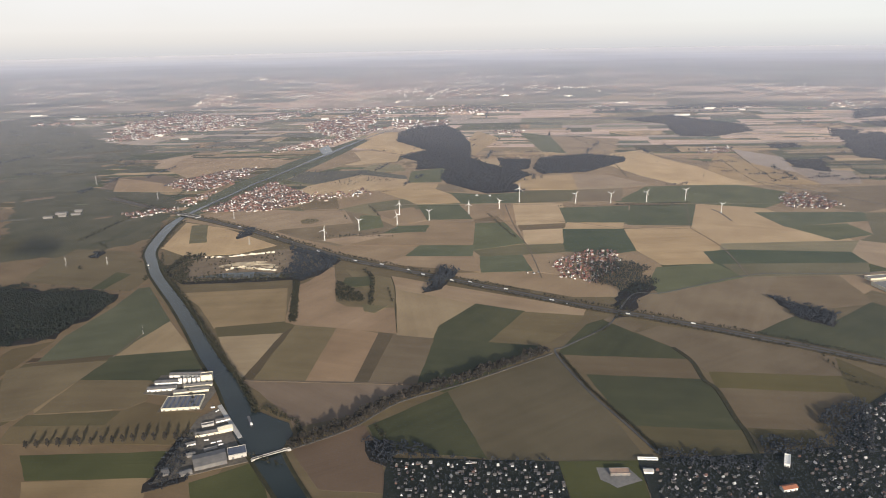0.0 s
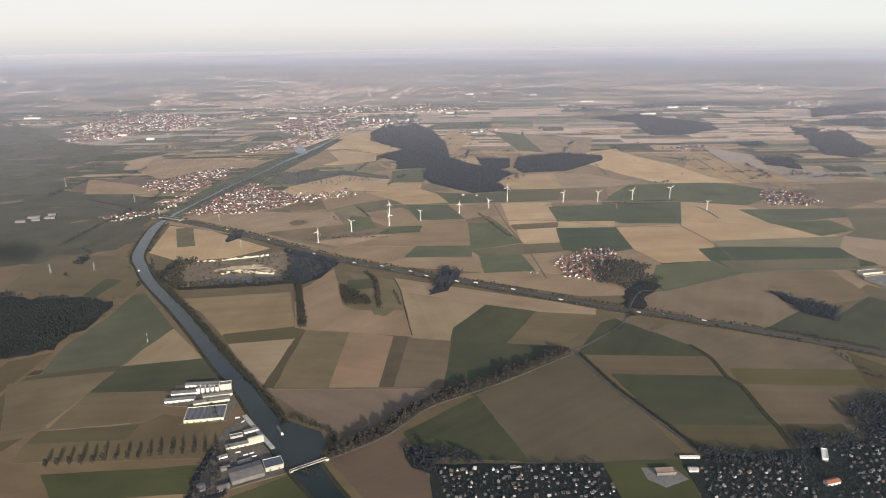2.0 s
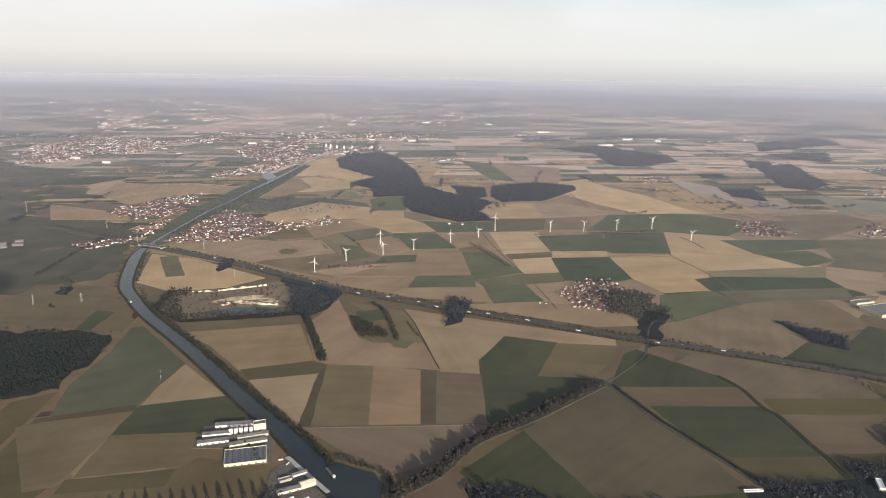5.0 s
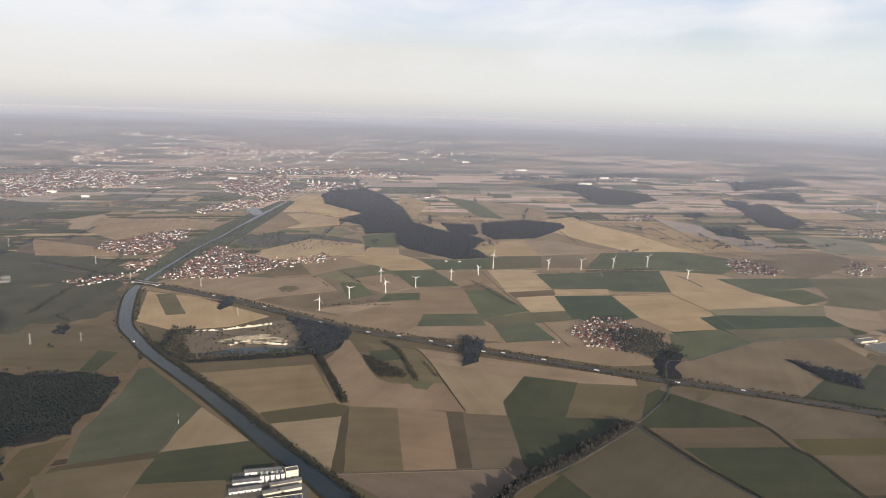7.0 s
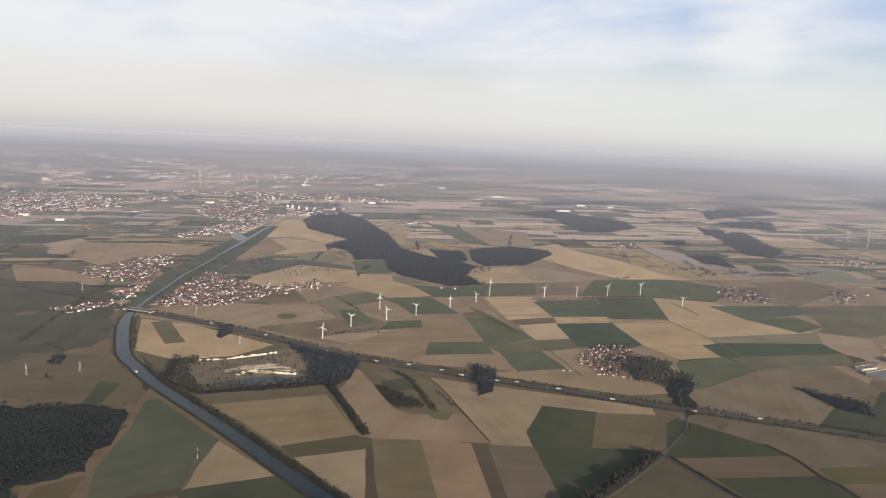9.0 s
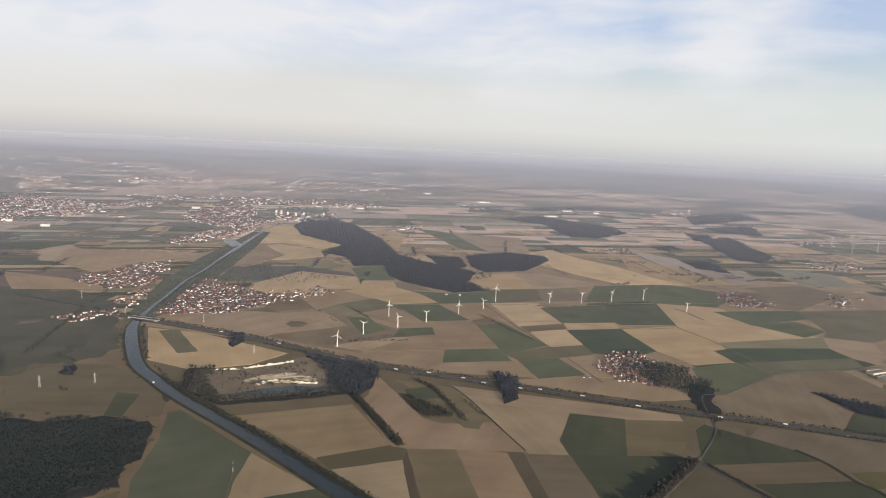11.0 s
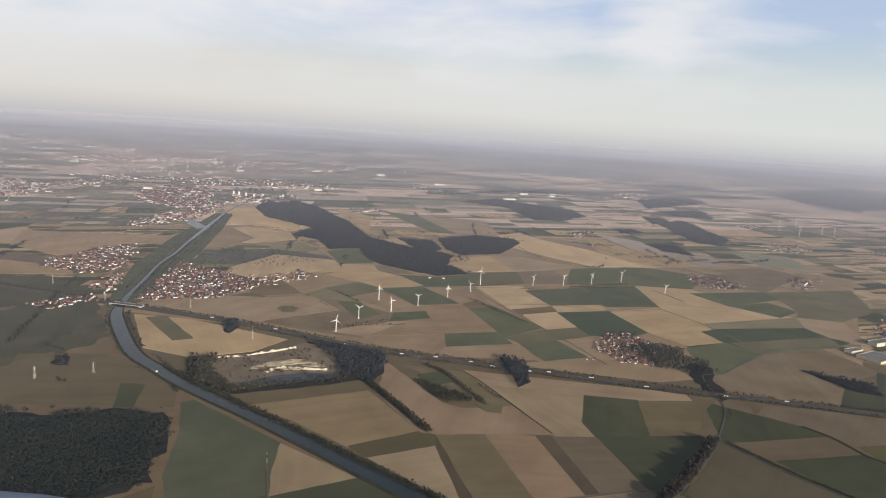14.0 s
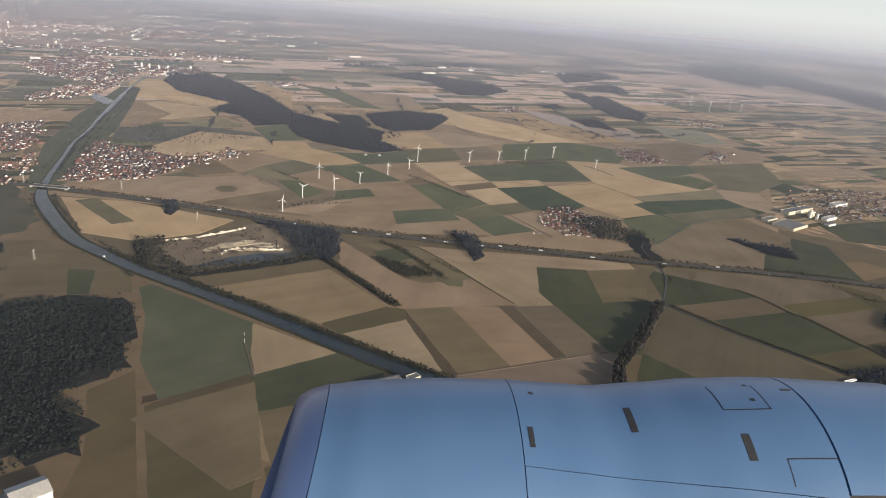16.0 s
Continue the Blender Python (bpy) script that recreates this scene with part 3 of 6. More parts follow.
def planted(name, places, low, high, mat, label, category="trees", forms=None, seed=1, wide=1.0, category_kind="stuff"):
    """Many trees too small to count, as one object."""
    rng = random.Random(seed)
    forms = forms or FOREST_TREES
    vs, fs, n = [], [], 0
    for x, y in places:
        v, f = forms[rng.randrange(len(forms))]
        h, a = rng.uniform(low, high), rng.uniform(0, 6.28)
        c, s = math.cos(a), math.sin(a)
        w = h * wide * rng.uniform(0.85, 1.25)
        for tv, tf in ((v, f), STICK):
            q = np.stack([(tv[:, 0] * c - tv[:, 1] * s) * w + x, (tv[:, 0] * s + tv[:, 1] * c) * w + y, tv[:, 2] * h], 1)
            vs.append(q)
            fs.append(tf + n)
            n += len(tv)
    v, f = np.concatenate(vs), np.concatenate(fs)
    me = bpy.data.meshes.new(name)
    me.vertices.add(len(v))
    me.vertices.foreach_set("co", v.ravel())
    me.loops.add(f.size)
    me.loops.foreach_set("vertex_index", f.ravel().astype(np.int32))
    me.polygons.add(len(f))
    me.polygons.foreach_set("loop_start", np.arange(0, f.size, 3, dtype=np.int32))
    me.materials.append(mat)
    me.update(calc_edges=True)
    ob = new(name, me)
    return tagged(ob, label, category, "", category_kind)


def wood(corners, spacing, low, high, seed, label="dense dark leafless winter wood", mat=None, forms=None, ragged=3.0):
    rng = random.Random(seed)
    # Dark floor slab: shade between the trees is put into its colour.
    floor_ = field("wood", *corners, name="woodland_floor", mat=M["floor_shade"], label="woodland floor with the shade under trees in its colour", sway=0.9 * ragged)
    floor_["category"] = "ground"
    return planted("woodland", scatter(corners, spacing, rng, 0.5, 0.3, ragged), low, high, mat or M["wood"], label, "woodland", forms, seed, 1.3)


def gable(x, y, a, w, l, h, r, vs, fs, ms):
    """A house with a pitched roof into lists; walls and roof are separate pieces."""
    c, s = math.cos(a), math.sin(a)

    def put(points):
        k = len(vs)
        for px, py, pz in points:
            vs.append((x + px * c - py * s, y + px * s + py * c, pz))
        return k
    k = put([(-l, -w, 0), (l, -w, 0), (l, w, 0), (-l, w, 0), (-l, -w, h), (l, -w, h), (l, w, h), (-l, w, h), (-l, 0, h + r), (l, 0, h + r)])
    for f in ((0, 1, 5, 4), (1, 2, 6, 9, 5), (2, 3, 7, 6), (3, 0, 4, 8, 7)):
        fs.append(tuple(k + i for i in f))
        ms.append(0)
    o, e = 0.08, 0.06
    k = put([(-l - e, -w - o, h - o * 0.7), (l + e, -w - o, h - o * 0.7), (l + e, 0, h + r + 0.03), (-l - e, 0, h + r + 0.03), (l + e, w + o, h - o * 0.7), (-l - e, w + o, h - o * 0.7)])
    for f in ((0, 1, 2, 3), (3, 2, 4, 5)):
        fs.append(tuple(k + i for i in f))
        ms.append(1)


def town(corners, spacing, size, seed, label, ragged=4.0, turn=0.25, skip=0.15, thin=-0.35):
    """A far town of many small houses as one object."""
    rng = random.Random(seed)
    vs, fs, ms = [], [], []
    for x, y in scatter(corners, spacing * 0.66, rng, 0.4, turn, ragged):
        if rng.random() < skip or noise.noise((x * 3.0 / ragged / spacing, y * 3.0 / ragged / spacing, seed)) < thin:
            continue
        k = size * 0.60 * rng.uniform(0.7, 1.3)
        big = 2.2 if rng.random() < 0.05 else 1.0
        gable(x, y, turn + rng.choice((0, 1.57)) + rng.uniform(-0.2, 0.2), 0.42 * k * big, 0.6 * k * big * rng.uniform(0.9, 1.5), 0.5 * k * rng.uniform(0.8, 1.4), 0.38 * k, vs, fs, ms)
    me = mesh_of("town", vs, fs, [M["town_wall"], M["town_roof"]])
    me.polygons.foreach_set("material_index", ms)
    ob = new("town_houses", me)
    if spacing < 7:
        planted("town_trees", scatter(corners, spacing * 0.95, rng, 0.5, turn, ragged), 0.45 * size, 0.9 * size, M["wood"], "dark leafless trees between town houses", "trees", COARSE_TREES, seed, 1.1)
    return tagged(ob, label, "houses", "", "stuff")


# ---- ground, sky and haze ----
def disc(name, cx, cy, radius, z, mat, rings, a0=0.0, a1=2 * math.pi, n=96):
    verts, faces = [(cx, cy, z)], []
    for r in rings:
        for i in range(n + 1):
            a = a0 + (a1 - a0) * i / n
            verts.append((cx + radius * r * math.cos(a), cy + radius * r * math.sin(a), z))
    w = n + 1
    for i in range(n):
        faces.append((0, 1 + i, 2 + i))
        for k in range(len(rings) - 1):
            a, b = 1 + k * w + i, 1 + (k + 1) * w + i
            faces.append((a, b, b + 1, a + 1))
    ob = new(name, mesh_of(name, verts, faces, mat))
    return ob


MIDDLE = (-70.0, 22.0)
ground = tagged(disc("ground", *MIDDLE, 4695, 0.0, M["ground"], (0.02, 0.08, 0.2, 0.5, 1.0)), "flat open farmland of tan, brown and green patches", "ground", "", "structure")
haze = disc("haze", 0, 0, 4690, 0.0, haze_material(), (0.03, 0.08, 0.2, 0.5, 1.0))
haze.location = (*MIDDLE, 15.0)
tagged(haze, "flat sheet with grey-violet distance haze painted over the far plain", "haze", "", "structure")


def backdrop():
    verts, faces, n, levels = [], [], 72, (-30, 60, 200, 500, 1000, 1700, 2600, 3200)
    for z in levels:
        for i in range(n + 1):
            a = radians(4 + 150 * i / n)
            verts.append((4680 * math.cos(a), 4680 * math.sin(a), z))
    w = n + 1
    for k in range(len(levels) - 1):
        for i in range(n):
            a, b = k * w + i, (k + 1) * w + i
            faces.append((a, a + 1, b + 1, b))
    ob = new("backdrop", mesh_of("backdrop", verts, faces, sky_backdrop_material(), True))
    ob.location = (*MIDDLE, 0)
    return tagged(ob, "far hazy evening sky with thin streaked cloud", "sky", "", "structure")


backdrop()


def far_fields():
    """The patchwork of far fields, in strips that share a direction: bare and bright eastwards, dull and wooded to the
    west. The far kinds carry painted haze.
    """
    rng = random.Random(11)
    bright = ["sand"] * 5 + ["sandpink"] * 4 + ["tan"] * 3 + ["palegrey"] * 3 + ["paleolive"] * 2 + ["palegreen"] * 3 + ["dgreen"] * 2 + ["olive"] * 2
    dull = ["meadow"] * 5 + ["olivegreen"] * 3 + ["olive"] * 3 + ["palegrey"] + ["greytan"] * 2 + ["dgreen"] * 2
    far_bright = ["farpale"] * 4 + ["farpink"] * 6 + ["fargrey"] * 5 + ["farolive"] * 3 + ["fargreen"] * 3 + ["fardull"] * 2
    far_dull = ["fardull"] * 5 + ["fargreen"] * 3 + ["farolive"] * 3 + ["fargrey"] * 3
    heaps = {k: ([], []) for k in sorted(set(bright + dull + far_bright + far_dull))}
    y, row = 240.0, 0
    while y < 4400:
        deep = rng.uniform(20, 36) * max(0.6, (y / 500) ** 1.15)
        x = -0.66 * y - 260 + rng.uniform(0, 60)
        while x < 1.35 * y + 120:
            wide = rng.uniform(16, 64) * (y / 500) ** 0.75
            if rng.random() < 0.86:
                parts = rng.choice((1, 2, 2, 3, 3, 4))
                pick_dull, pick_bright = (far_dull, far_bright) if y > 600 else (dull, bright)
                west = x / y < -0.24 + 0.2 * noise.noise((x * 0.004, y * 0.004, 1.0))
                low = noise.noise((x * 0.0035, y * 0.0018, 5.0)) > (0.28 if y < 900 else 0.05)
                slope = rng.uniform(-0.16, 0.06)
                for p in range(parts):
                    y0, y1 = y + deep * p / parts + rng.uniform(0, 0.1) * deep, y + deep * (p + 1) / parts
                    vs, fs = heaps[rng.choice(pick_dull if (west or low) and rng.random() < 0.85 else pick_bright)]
                    k, h = len(vs), 0.02 + 0.01 * rng.random()
                    lean = 0.16 if x > 0 else 0.3
                    s0, s1 = lean * (y0 - y), lean * (y1 - y)
                    for px, py in ((x + s0, y0), (x + wide + s0, y0 + slope * wide), (x + wide + s1, y1 + slope * wide + rng.uniform(-0.06, 0.06) * deep), (x + s1, y1)):
                        vs.append((px, py, h))
                        vs.append((px, py, 0.0))
                    fs.append((k, k + 2, k + 4, k + 6))
                    for i in range(4):
                        a, b = k + 2 * i, k + 2 * ((i + 1) % 4)
                        fs.append((a, a + 1, b + 1, b))
            x += wide
        y += deep * rng.uniform(0.98, 1.1)
        row += 1
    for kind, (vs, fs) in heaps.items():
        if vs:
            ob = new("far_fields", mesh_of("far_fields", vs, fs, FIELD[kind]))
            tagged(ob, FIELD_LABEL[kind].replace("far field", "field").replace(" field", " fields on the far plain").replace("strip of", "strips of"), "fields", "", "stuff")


far_fields()

# ---- fields ----
field("tanwest", (-180, 100), (170, 100), (200, 180), (120, 300), (-60, 320), (-150, 380), (-200, 300), name="open_field", label="open dull tan farmland between fields")
field("tandull", (-330, 200), (-140, 110), (-58, 110), (-47, 150), (-92, 221), (-118, 260), (-140, 345), (-160, 380), (-260, 400), name="open_field", label="open dull olive-brown farmland between fields")
field("sandpink", (-148.5, 367.5), (-132, 385.5), (-92.5, 430), (-27.5, 511.5), (132, 581.5), (250.5, 472), (330.5, 385.5), (151.5, 237.5), (47, 240.5), (-3, 269.5), (-52.5, 302), (-88, 331.5), (-123, 352.5), name="open_field", label="open sandy farmland between fields")
field("meadow", (-535, 951), (-323, 674), (-260, 641), (-272, 537), (-235, 445), (-254, 417), (-420, 430), (-640, 800), sway=12.0)
field("greytan", (-238, 486), (-206, 503), (-169, 463), (-198, 440), (-231, 448), sway=4.0)
field("palegrey", (-235, 570), (-220, 596), (-188, 527), (-223, 529), sway=4.0)
field("palegrey", (-163, 536), (-140, 566), (-130, 570), (-140, 526), sway=2.0)
field("palegrey", (-379, 1054), (-429, 1306), (-393, 1339), (-327, 1098), (-347, 1015), sway=8.0)
field("meadow", (-228, 453), (-180.5, 435.5), (-161.5, 411.5), (-155.5, 387), (-146.5, 329), (-167.5, 302), (-202.5, 294), (-278, 443), sway=5.0)
field("meadow", (-174.5, 286.5), (-168, 339.5), (-162.5, 386), (-158, 371), (-166, 312), (-172, 281), sway=5.0)
field("beige", (-98, 221.5), (-80.5, 201), (-102, 198))
field("dbrown", (-128, 195), (-103, 196.5), (-103.5, 195), (-128.5, 192))
field("olive", (-128, 191), (-103.5, 194.5), (-108.5, 167.5), (-115.5, 150.5), (-131.5, 157.5))
field("beige", (-126, 189), (-106, 192), (-105.5, 177.5), (-85.5, 179), (-88.5, 162.5), (-107.5, 159.5))
field("olivegreen", (-101, 142), (-66, 143), (-65, 132.5), (-94, 132))
field("beige", (-94.5, 131.5), (-67, 132.5), (-63.5, 121), (-89, 121.5))
field("dry", (-138.5, 202), (-128, 207.5), (-133, 159.5), (-145.5, 163.5), (-140.5, 178.5))
field("dry", (-174.5, 313.5), (-145.5, 308), (-122, 274), (-123.5, 254), (-174, 268), (-176.5, 278))
field("green", (-139.5, 278), (-132, 275), (-135, 256.5), (-140.5, 257.5))
field("dry", (-178.5, 299), (-163.5, 314.5), (-162, 285), (-174, 279))
field("green", (187, 241), (251, 235), (196.5, 205), (176.5, 220))
field("beige", (132.5, 202), (153.5, 200.5), (159, 184.5), (132.5, 185))
field("olivegreen", (-57, 130.5), (-44, 138.5), (-37, 122), (-50, 113))
field("tan", (-103, 251), (-62, 255), (-55.5, 220.5), (-78.5, 216), (-91, 237.5))
field("olive", (-78.5, 217), (-55.5, 221.5), (-51.5, 218.5), (-54, 211), (-75, 208.5))
field("tan", (-75, 209), (-54, 211.5), (-59, 178.5), (-61.5, 181), (-69, 197))
field("strip", (-54.5, 210.5), (-51, 219), (-54.5, 192), (-55, 178), (-59, 178.5))
field("olivetan", (-51.5, 219), (-37, 215.5), (-40, 176), (-55.5, 178))
field("tanfar", (-37, 216), (-22, 210), (-26, 176), (-40.5, 176))
field("strip", (-22.5, 210.5), (-17, 210), (-22, 175.5), (-26.5, 176))
field("pink", (-17.5, 210), (-4.5, 207), (-8, 174.5), (-22.5, 175.5))
field("greytan", (-61.5, 181), (-59, 179), (-8, 175), (-8.5, 170), (-17, 162), (-26, 157.5), (-38.5, 152.5), (-41.5, 158.5), (-52, 171.5))
field("tanfar", (-60.5, 255), (-55, 263.5), (-48.5, 285), (-44.5, 262.5), (-41, 240), (-36.5, 234.5), (-29, 233), (-19, 232.5), (-16.5, 209.5), (-37, 215), (-51.5, 218), (-55.5, 220.5))
field("tan", (-21, 254.5), (-18, 232.5), (-16.5, 208.5), (-4.5, 205.5), (-2.5, 216.5), (12, 236), (-0.5, 243.5))
field("olivetan", (-42.5, 277), (-22.5, 265), (-20, 252), (-19, 232.5), (-29, 233), (-31.5, 251.5))
field("sandpink", (-22.5, 267.5), (7, 251.5), (49.5, 229), (47, 222), (27, 225.5), (11.5, 234), (-1, 241.5), (-20, 252))
field("green", (-3, 215), (10.5, 235.5), (27.5, 227.5), (12.5, 200.5), (-4.5, 204.5))
field("olivetan", (27, 227), (47.5, 222.5), (42, 212.5), (29, 197.5), (12.5, 201))
field("dgreen", (-4, 205.5), (13, 202), (29.5, 198.5), (30, 195), (-1, 169.5), (-8.5, 174.5))
field("bigtan", (34, 194), (0, 170), (8.5, 138), (46, 133.5))
field("green", (-20, 153), (-11.5, 160), (0, 170), (9, 138), (-14, 142.5), (-17.5, 146))
field("brown", (-21, 153.5), (-28, 149.5), (-37, 143), (-28, 127.5), (-12, 125.5), (-18, 146))
field("dgreen", (34, 194), (46.5, 215), (53, 219), (60.5, 208), (69.5, 195.5), (72, 186.5), (35, 191.5))
field("pink", (35, 192), (72.5, 187.5), (71.5, 174.5), (39.5, 178.5))
field("dgreen", (39.5, 179), (71.5, 175), (73, 169), (72, 153.5), (43.5, 156.5))
field("green", (44, 157.5), (72, 154), (72, 148), (45.5, 151))
field("olive", (45.5, 151.5), (72, 148.5), (70.5, 137), (48, 139.5))
field("pink", (61.5, 207.5), (70.5, 213), (95.5, 203), (115, 187.5), (110.5, 174.5), (74, 179), (71.5, 186.5), (69.5, 196))
field("oliveyel", (74.5, 179.5), (110.5, 175.5), (108, 165.5), (73, 169.5))
field("pink", (73.5, 170), (108, 166), (88, 147.5), (72.5, 149))
field("olive", (73, 149.5), (88.5, 148), (88, 142), (73.5, 141.5))
field("pink", (53, 218.5), (57.5, 223), (65, 213.5), (60.5, 207.5))
field("tanmid", (60, 228.5), (65, 237.5), (86, 247), (108, 258), (133.5, 263.5), (118, 240.5), (118, 219), (101.5, 205.5), (89, 209.5), (73, 222.5))
field("tanmid", (133, 264), (155, 261.5), (152.5, 237), (151, 229.5), (132, 225.5), (125, 231.5), (117.5, 240.5))
field("dgreen", (99, 206), (117.5, 219), (130, 215.5), (151, 231), (158, 218), (127.5, 180), (117, 188.5), (99.5, 200.5))
field("green", (128.5, 200), (145.5, 202.5), (137, 191.5))
field("green", (89.5, 276.5), (114, 280), (121, 276), (120, 261.5), (90, 248), (90, 258.5))
field("olivegreen", (121, 276), (181, 277), (177.5, 264.5), (154, 260.5), (132.5, 262.5), (120, 261.5))
field("olive", (114.5, 187.5), (122, 173), (108.5, 156), (107.5, 167))
field("tanmid", (64, 237.5), (65.5, 246.5), (82.5, 261), (90.5, 256.5), (90, 248.5))
field("oliveg", (-121.5, 257), (-117.5, 258.5), (-95.5, 222.5), (-102.5, 195), (-125, 192.5), (-126.5, 211.5), (-122, 237.5))
field("tan", (-103, 195), (-100.5, 208), (-96, 223), (-79, 197.5))
field("strip", (-127, 191.5), (-103.5, 196.5), (-103.5, 193), (-124, 189))
field("dgreen", (-104, 195.5), (-78.5, 199.5), (-72, 189), (-76, 177.5), (-106.5, 179.5), (-104, 191.5))
field("tanwest", (-131.5, 187), (-124, 189.5), (-103.5, 192.5), (-106, 179.5), (-109.5, 164.5), (-111.5, 158), (-117.5, 156.5))
field("tanwest", (-106, 180), (-84.5, 179), (-81.5, 167), (-85, 163), (-108.5, 161))
field("olive", (-110, 160.5), (-86, 162), (-87, 154.5), (-110.5, 154.5))
field("tanwest", (-86, 162), (-81.5, 166.5), (-64, 160), (-65, 151.5), (-65.5, 145.5), (-109.5, 147), (-111, 155), (-87, 155))
field("tanmid", (-77.5, 378), (-52.5, 384), (-36.5, 361.5), (-20.5, 337), (-50.5, 311), (-70, 324.5), (-87.5, 340))
field("palegrey", (-96, 363), (-74, 372), (-64.5, 359.5), (-87.5, 340))
field("tanmid", (-87.5, 340), (-64.5, 359.5), (-47, 339.5), (-60.5, 322))
field("palegrey", (-60.5, 322), (-43.5, 331.5), (-21.5, 332.5), (-47.5, 312))
field("tanmid", (-42.5, 333), (-25, 346.5), (-32, 331.5), (-44, 328))
field("tanmid", (-19.5, 293), (-7.5, 283.5), (13, 270.5), (-3.5, 270), (-27, 283.5))
field("palegrey", (-3.5, 294), (12, 292.5), (13.5, 271), (0, 279))
field("palegrey", (50.5, 294), (56, 279.5), (46, 272.5), (39.5, 285))
field("tanmid", (14.5, 357), (27.5, 364), (30.5, 350), (15, 348))
field("palegrey", (33, 378), (47, 383), (36.5, 344), (30, 349))
field("sandpink", (65, 346.5), (77.5, 346), (76.5, 335), (59.5, 335.5))
field("tanmid", (122.5, 335), (162.5, 339), (154.5, 313), (126.5, 307))
field("tanmid", (-5.5, 453), (8, 448), (12.5, 426.5), (-7.5, 430))
field("olivemid", (-3.5, 420.5), (14, 414.5), (16, 394.5), (3, 396))
field("palegrey", (-27.5, 435.5), (-9, 438.5), (-4, 418), (-26, 410))
field("tanmid", (-83.5, 429), (-68.5, 424.5), (-61, 387.5), (-87, 384))
field("olivemid", (-100.5, 385.5), (-86, 393), (-77.5, 378), (-96, 368))
field("tanmid", (227.5, 422.5), (288.5, 426.5), (295, 398), (221.5, 358.5), (193, 387))
field("sandpink", (199, 434.5), (237, 431.5), (237, 409), (203.5, 409))
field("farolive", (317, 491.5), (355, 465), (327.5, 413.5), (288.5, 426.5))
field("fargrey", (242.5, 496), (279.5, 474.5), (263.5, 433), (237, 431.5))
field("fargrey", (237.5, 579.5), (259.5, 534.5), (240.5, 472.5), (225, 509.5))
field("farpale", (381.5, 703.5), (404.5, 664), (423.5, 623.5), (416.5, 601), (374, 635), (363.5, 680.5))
field("olivemid", (-47.5, 398), (-24.5, 410), (-13, 382.5), (-39, 377.5))
field("midgreen", (-17, 394.5), (7, 395.5), (14.5, 357), (-10, 357))
field("sandpink", (-39, 377.5), (-18.5, 388), (-10, 357), (-22.5, 349.5), (-36.5, 369.5))
field("palegreen", (-47, 369.5), (-36.5, 370.5), (-32, 344.5), (-44.5, 338))
field("midgreen", (-25, 346.5), (-8.5, 347), (-10.5, 333.5), (-31.5, 332.5))
field("sandpink", (-9.5, 358), (15, 358), (13.5, 309.5), (-13, 310.5), (-47.5, 313), (-21.5, 333.5), (-10, 334.5), (-8.5, 347))
field("palegreen", (15, 349), (30.5, 350), (37, 311.5), (12, 301.5))
field("midgreen", (-12.5, 311), (13, 309.5), (11.5, 292), (-18.5, 293.5))
field("sandpink", (-19, 294), (12, 292.5), (13.5, 271), (-27, 283.5))
field("midgreen", (14.5, 292), (34.5, 294.5), (35.5, 271), (14, 270))
field("olivemid", (36.5, 310), (59, 311), (61, 297.5), (34, 293.5), (15, 292), (12, 301.5))
field("sandpink", (33.5, 293.5), (50.5, 294), (55.5, 279.5), (50, 263), (35.5, 271))
field("sand", (38.5, 393), (67, 391), (62, 346), (36, 343))
field("tanmid", (36.5, 344), (61.5, 347), (59.5, 335.5), (37, 332.5))
field("sand", (38, 334.5), (60, 336.5), (59.5, 310.5), (36.5, 309))
field("midgreen", (63.5, 380.5), (103, 383), (93.5, 343.5), (61.5, 347))
field("midgreen", (104, 384), (141, 384), (124, 338), (92, 341.5))
field("sand", (62.5, 348), (91.5, 346), (87, 332.5), (58.5, 334.5))
field("dgreenmid", (58, 335.5), (89, 334), (85, 297), (69, 291), (53, 298.5))
field("sand", (142, 385.5), (174.5, 371.5), (188, 305.5), (124, 305.5), (123, 337))
field("sand", (88, 333), (122.5, 336), (126, 306), (118, 277.5), (90.5, 276), (85, 297.5))
field("paleolive", (126, 306), (190, 307.5), (177, 288.5), (121, 294.5))
field("midgreen", (165, 363), (221, 360), (220.5, 343.5), (167.5, 332))
field("palegreen", (168.5, 333), (200.5, 337.5), (202, 317), (179.5, 308))
field("dgreenmid", (113.5, 294), (126, 296.5), (178, 290), (175.5, 275), (111.5, 272.5))
field("olivemid", (115, 276.5), (175.5, 275), (167.5, 260.5), (116.5, 259.5))
field("palegreen", (87, 273.5), (113, 277), (117, 259), (78.5, 242), (79, 256))
field("sandpink", (190, 307.5), (209.5, 294), (183.5, 257.5), (175, 274), (176.5, 289.5))
field("olivemid", (221.5, 358.5), (293, 357), (252.5, 309.5), (211.5, 296), (190, 307.5), (202, 317))
field("palegreen", (97, 392), (127, 434), (184, 436), (205, 412.5), (193, 387), (174.5, 371.5), (140, 385.5))
field("olivemid", (43.5, 426.5), (82.5, 427.5), (73, 396), (38.5, 393))
field("tanmid", (82.5, 427.5), (112, 433.5), (102, 394.5), (71.5, 393.5))
field("midgreen", (-8, 428.5), (24, 418), (48, 423), (40, 394.5), (7.5, 394), (-4, 406.5))
field("sand", (-41.5, 430.5), (-9, 440), (3.5, 420), (8.5, 396.5), (-16.5, 395.5), (-26, 410))
field("paleolive", (-61, 385), (-47.5, 398), (-39, 377.5), (-36, 366))
field("sand", (-64, 463), (-48.5, 476), (-26, 460), (-5, 453), (-7, 433.5), (-41, 435), (-66, 445.5))
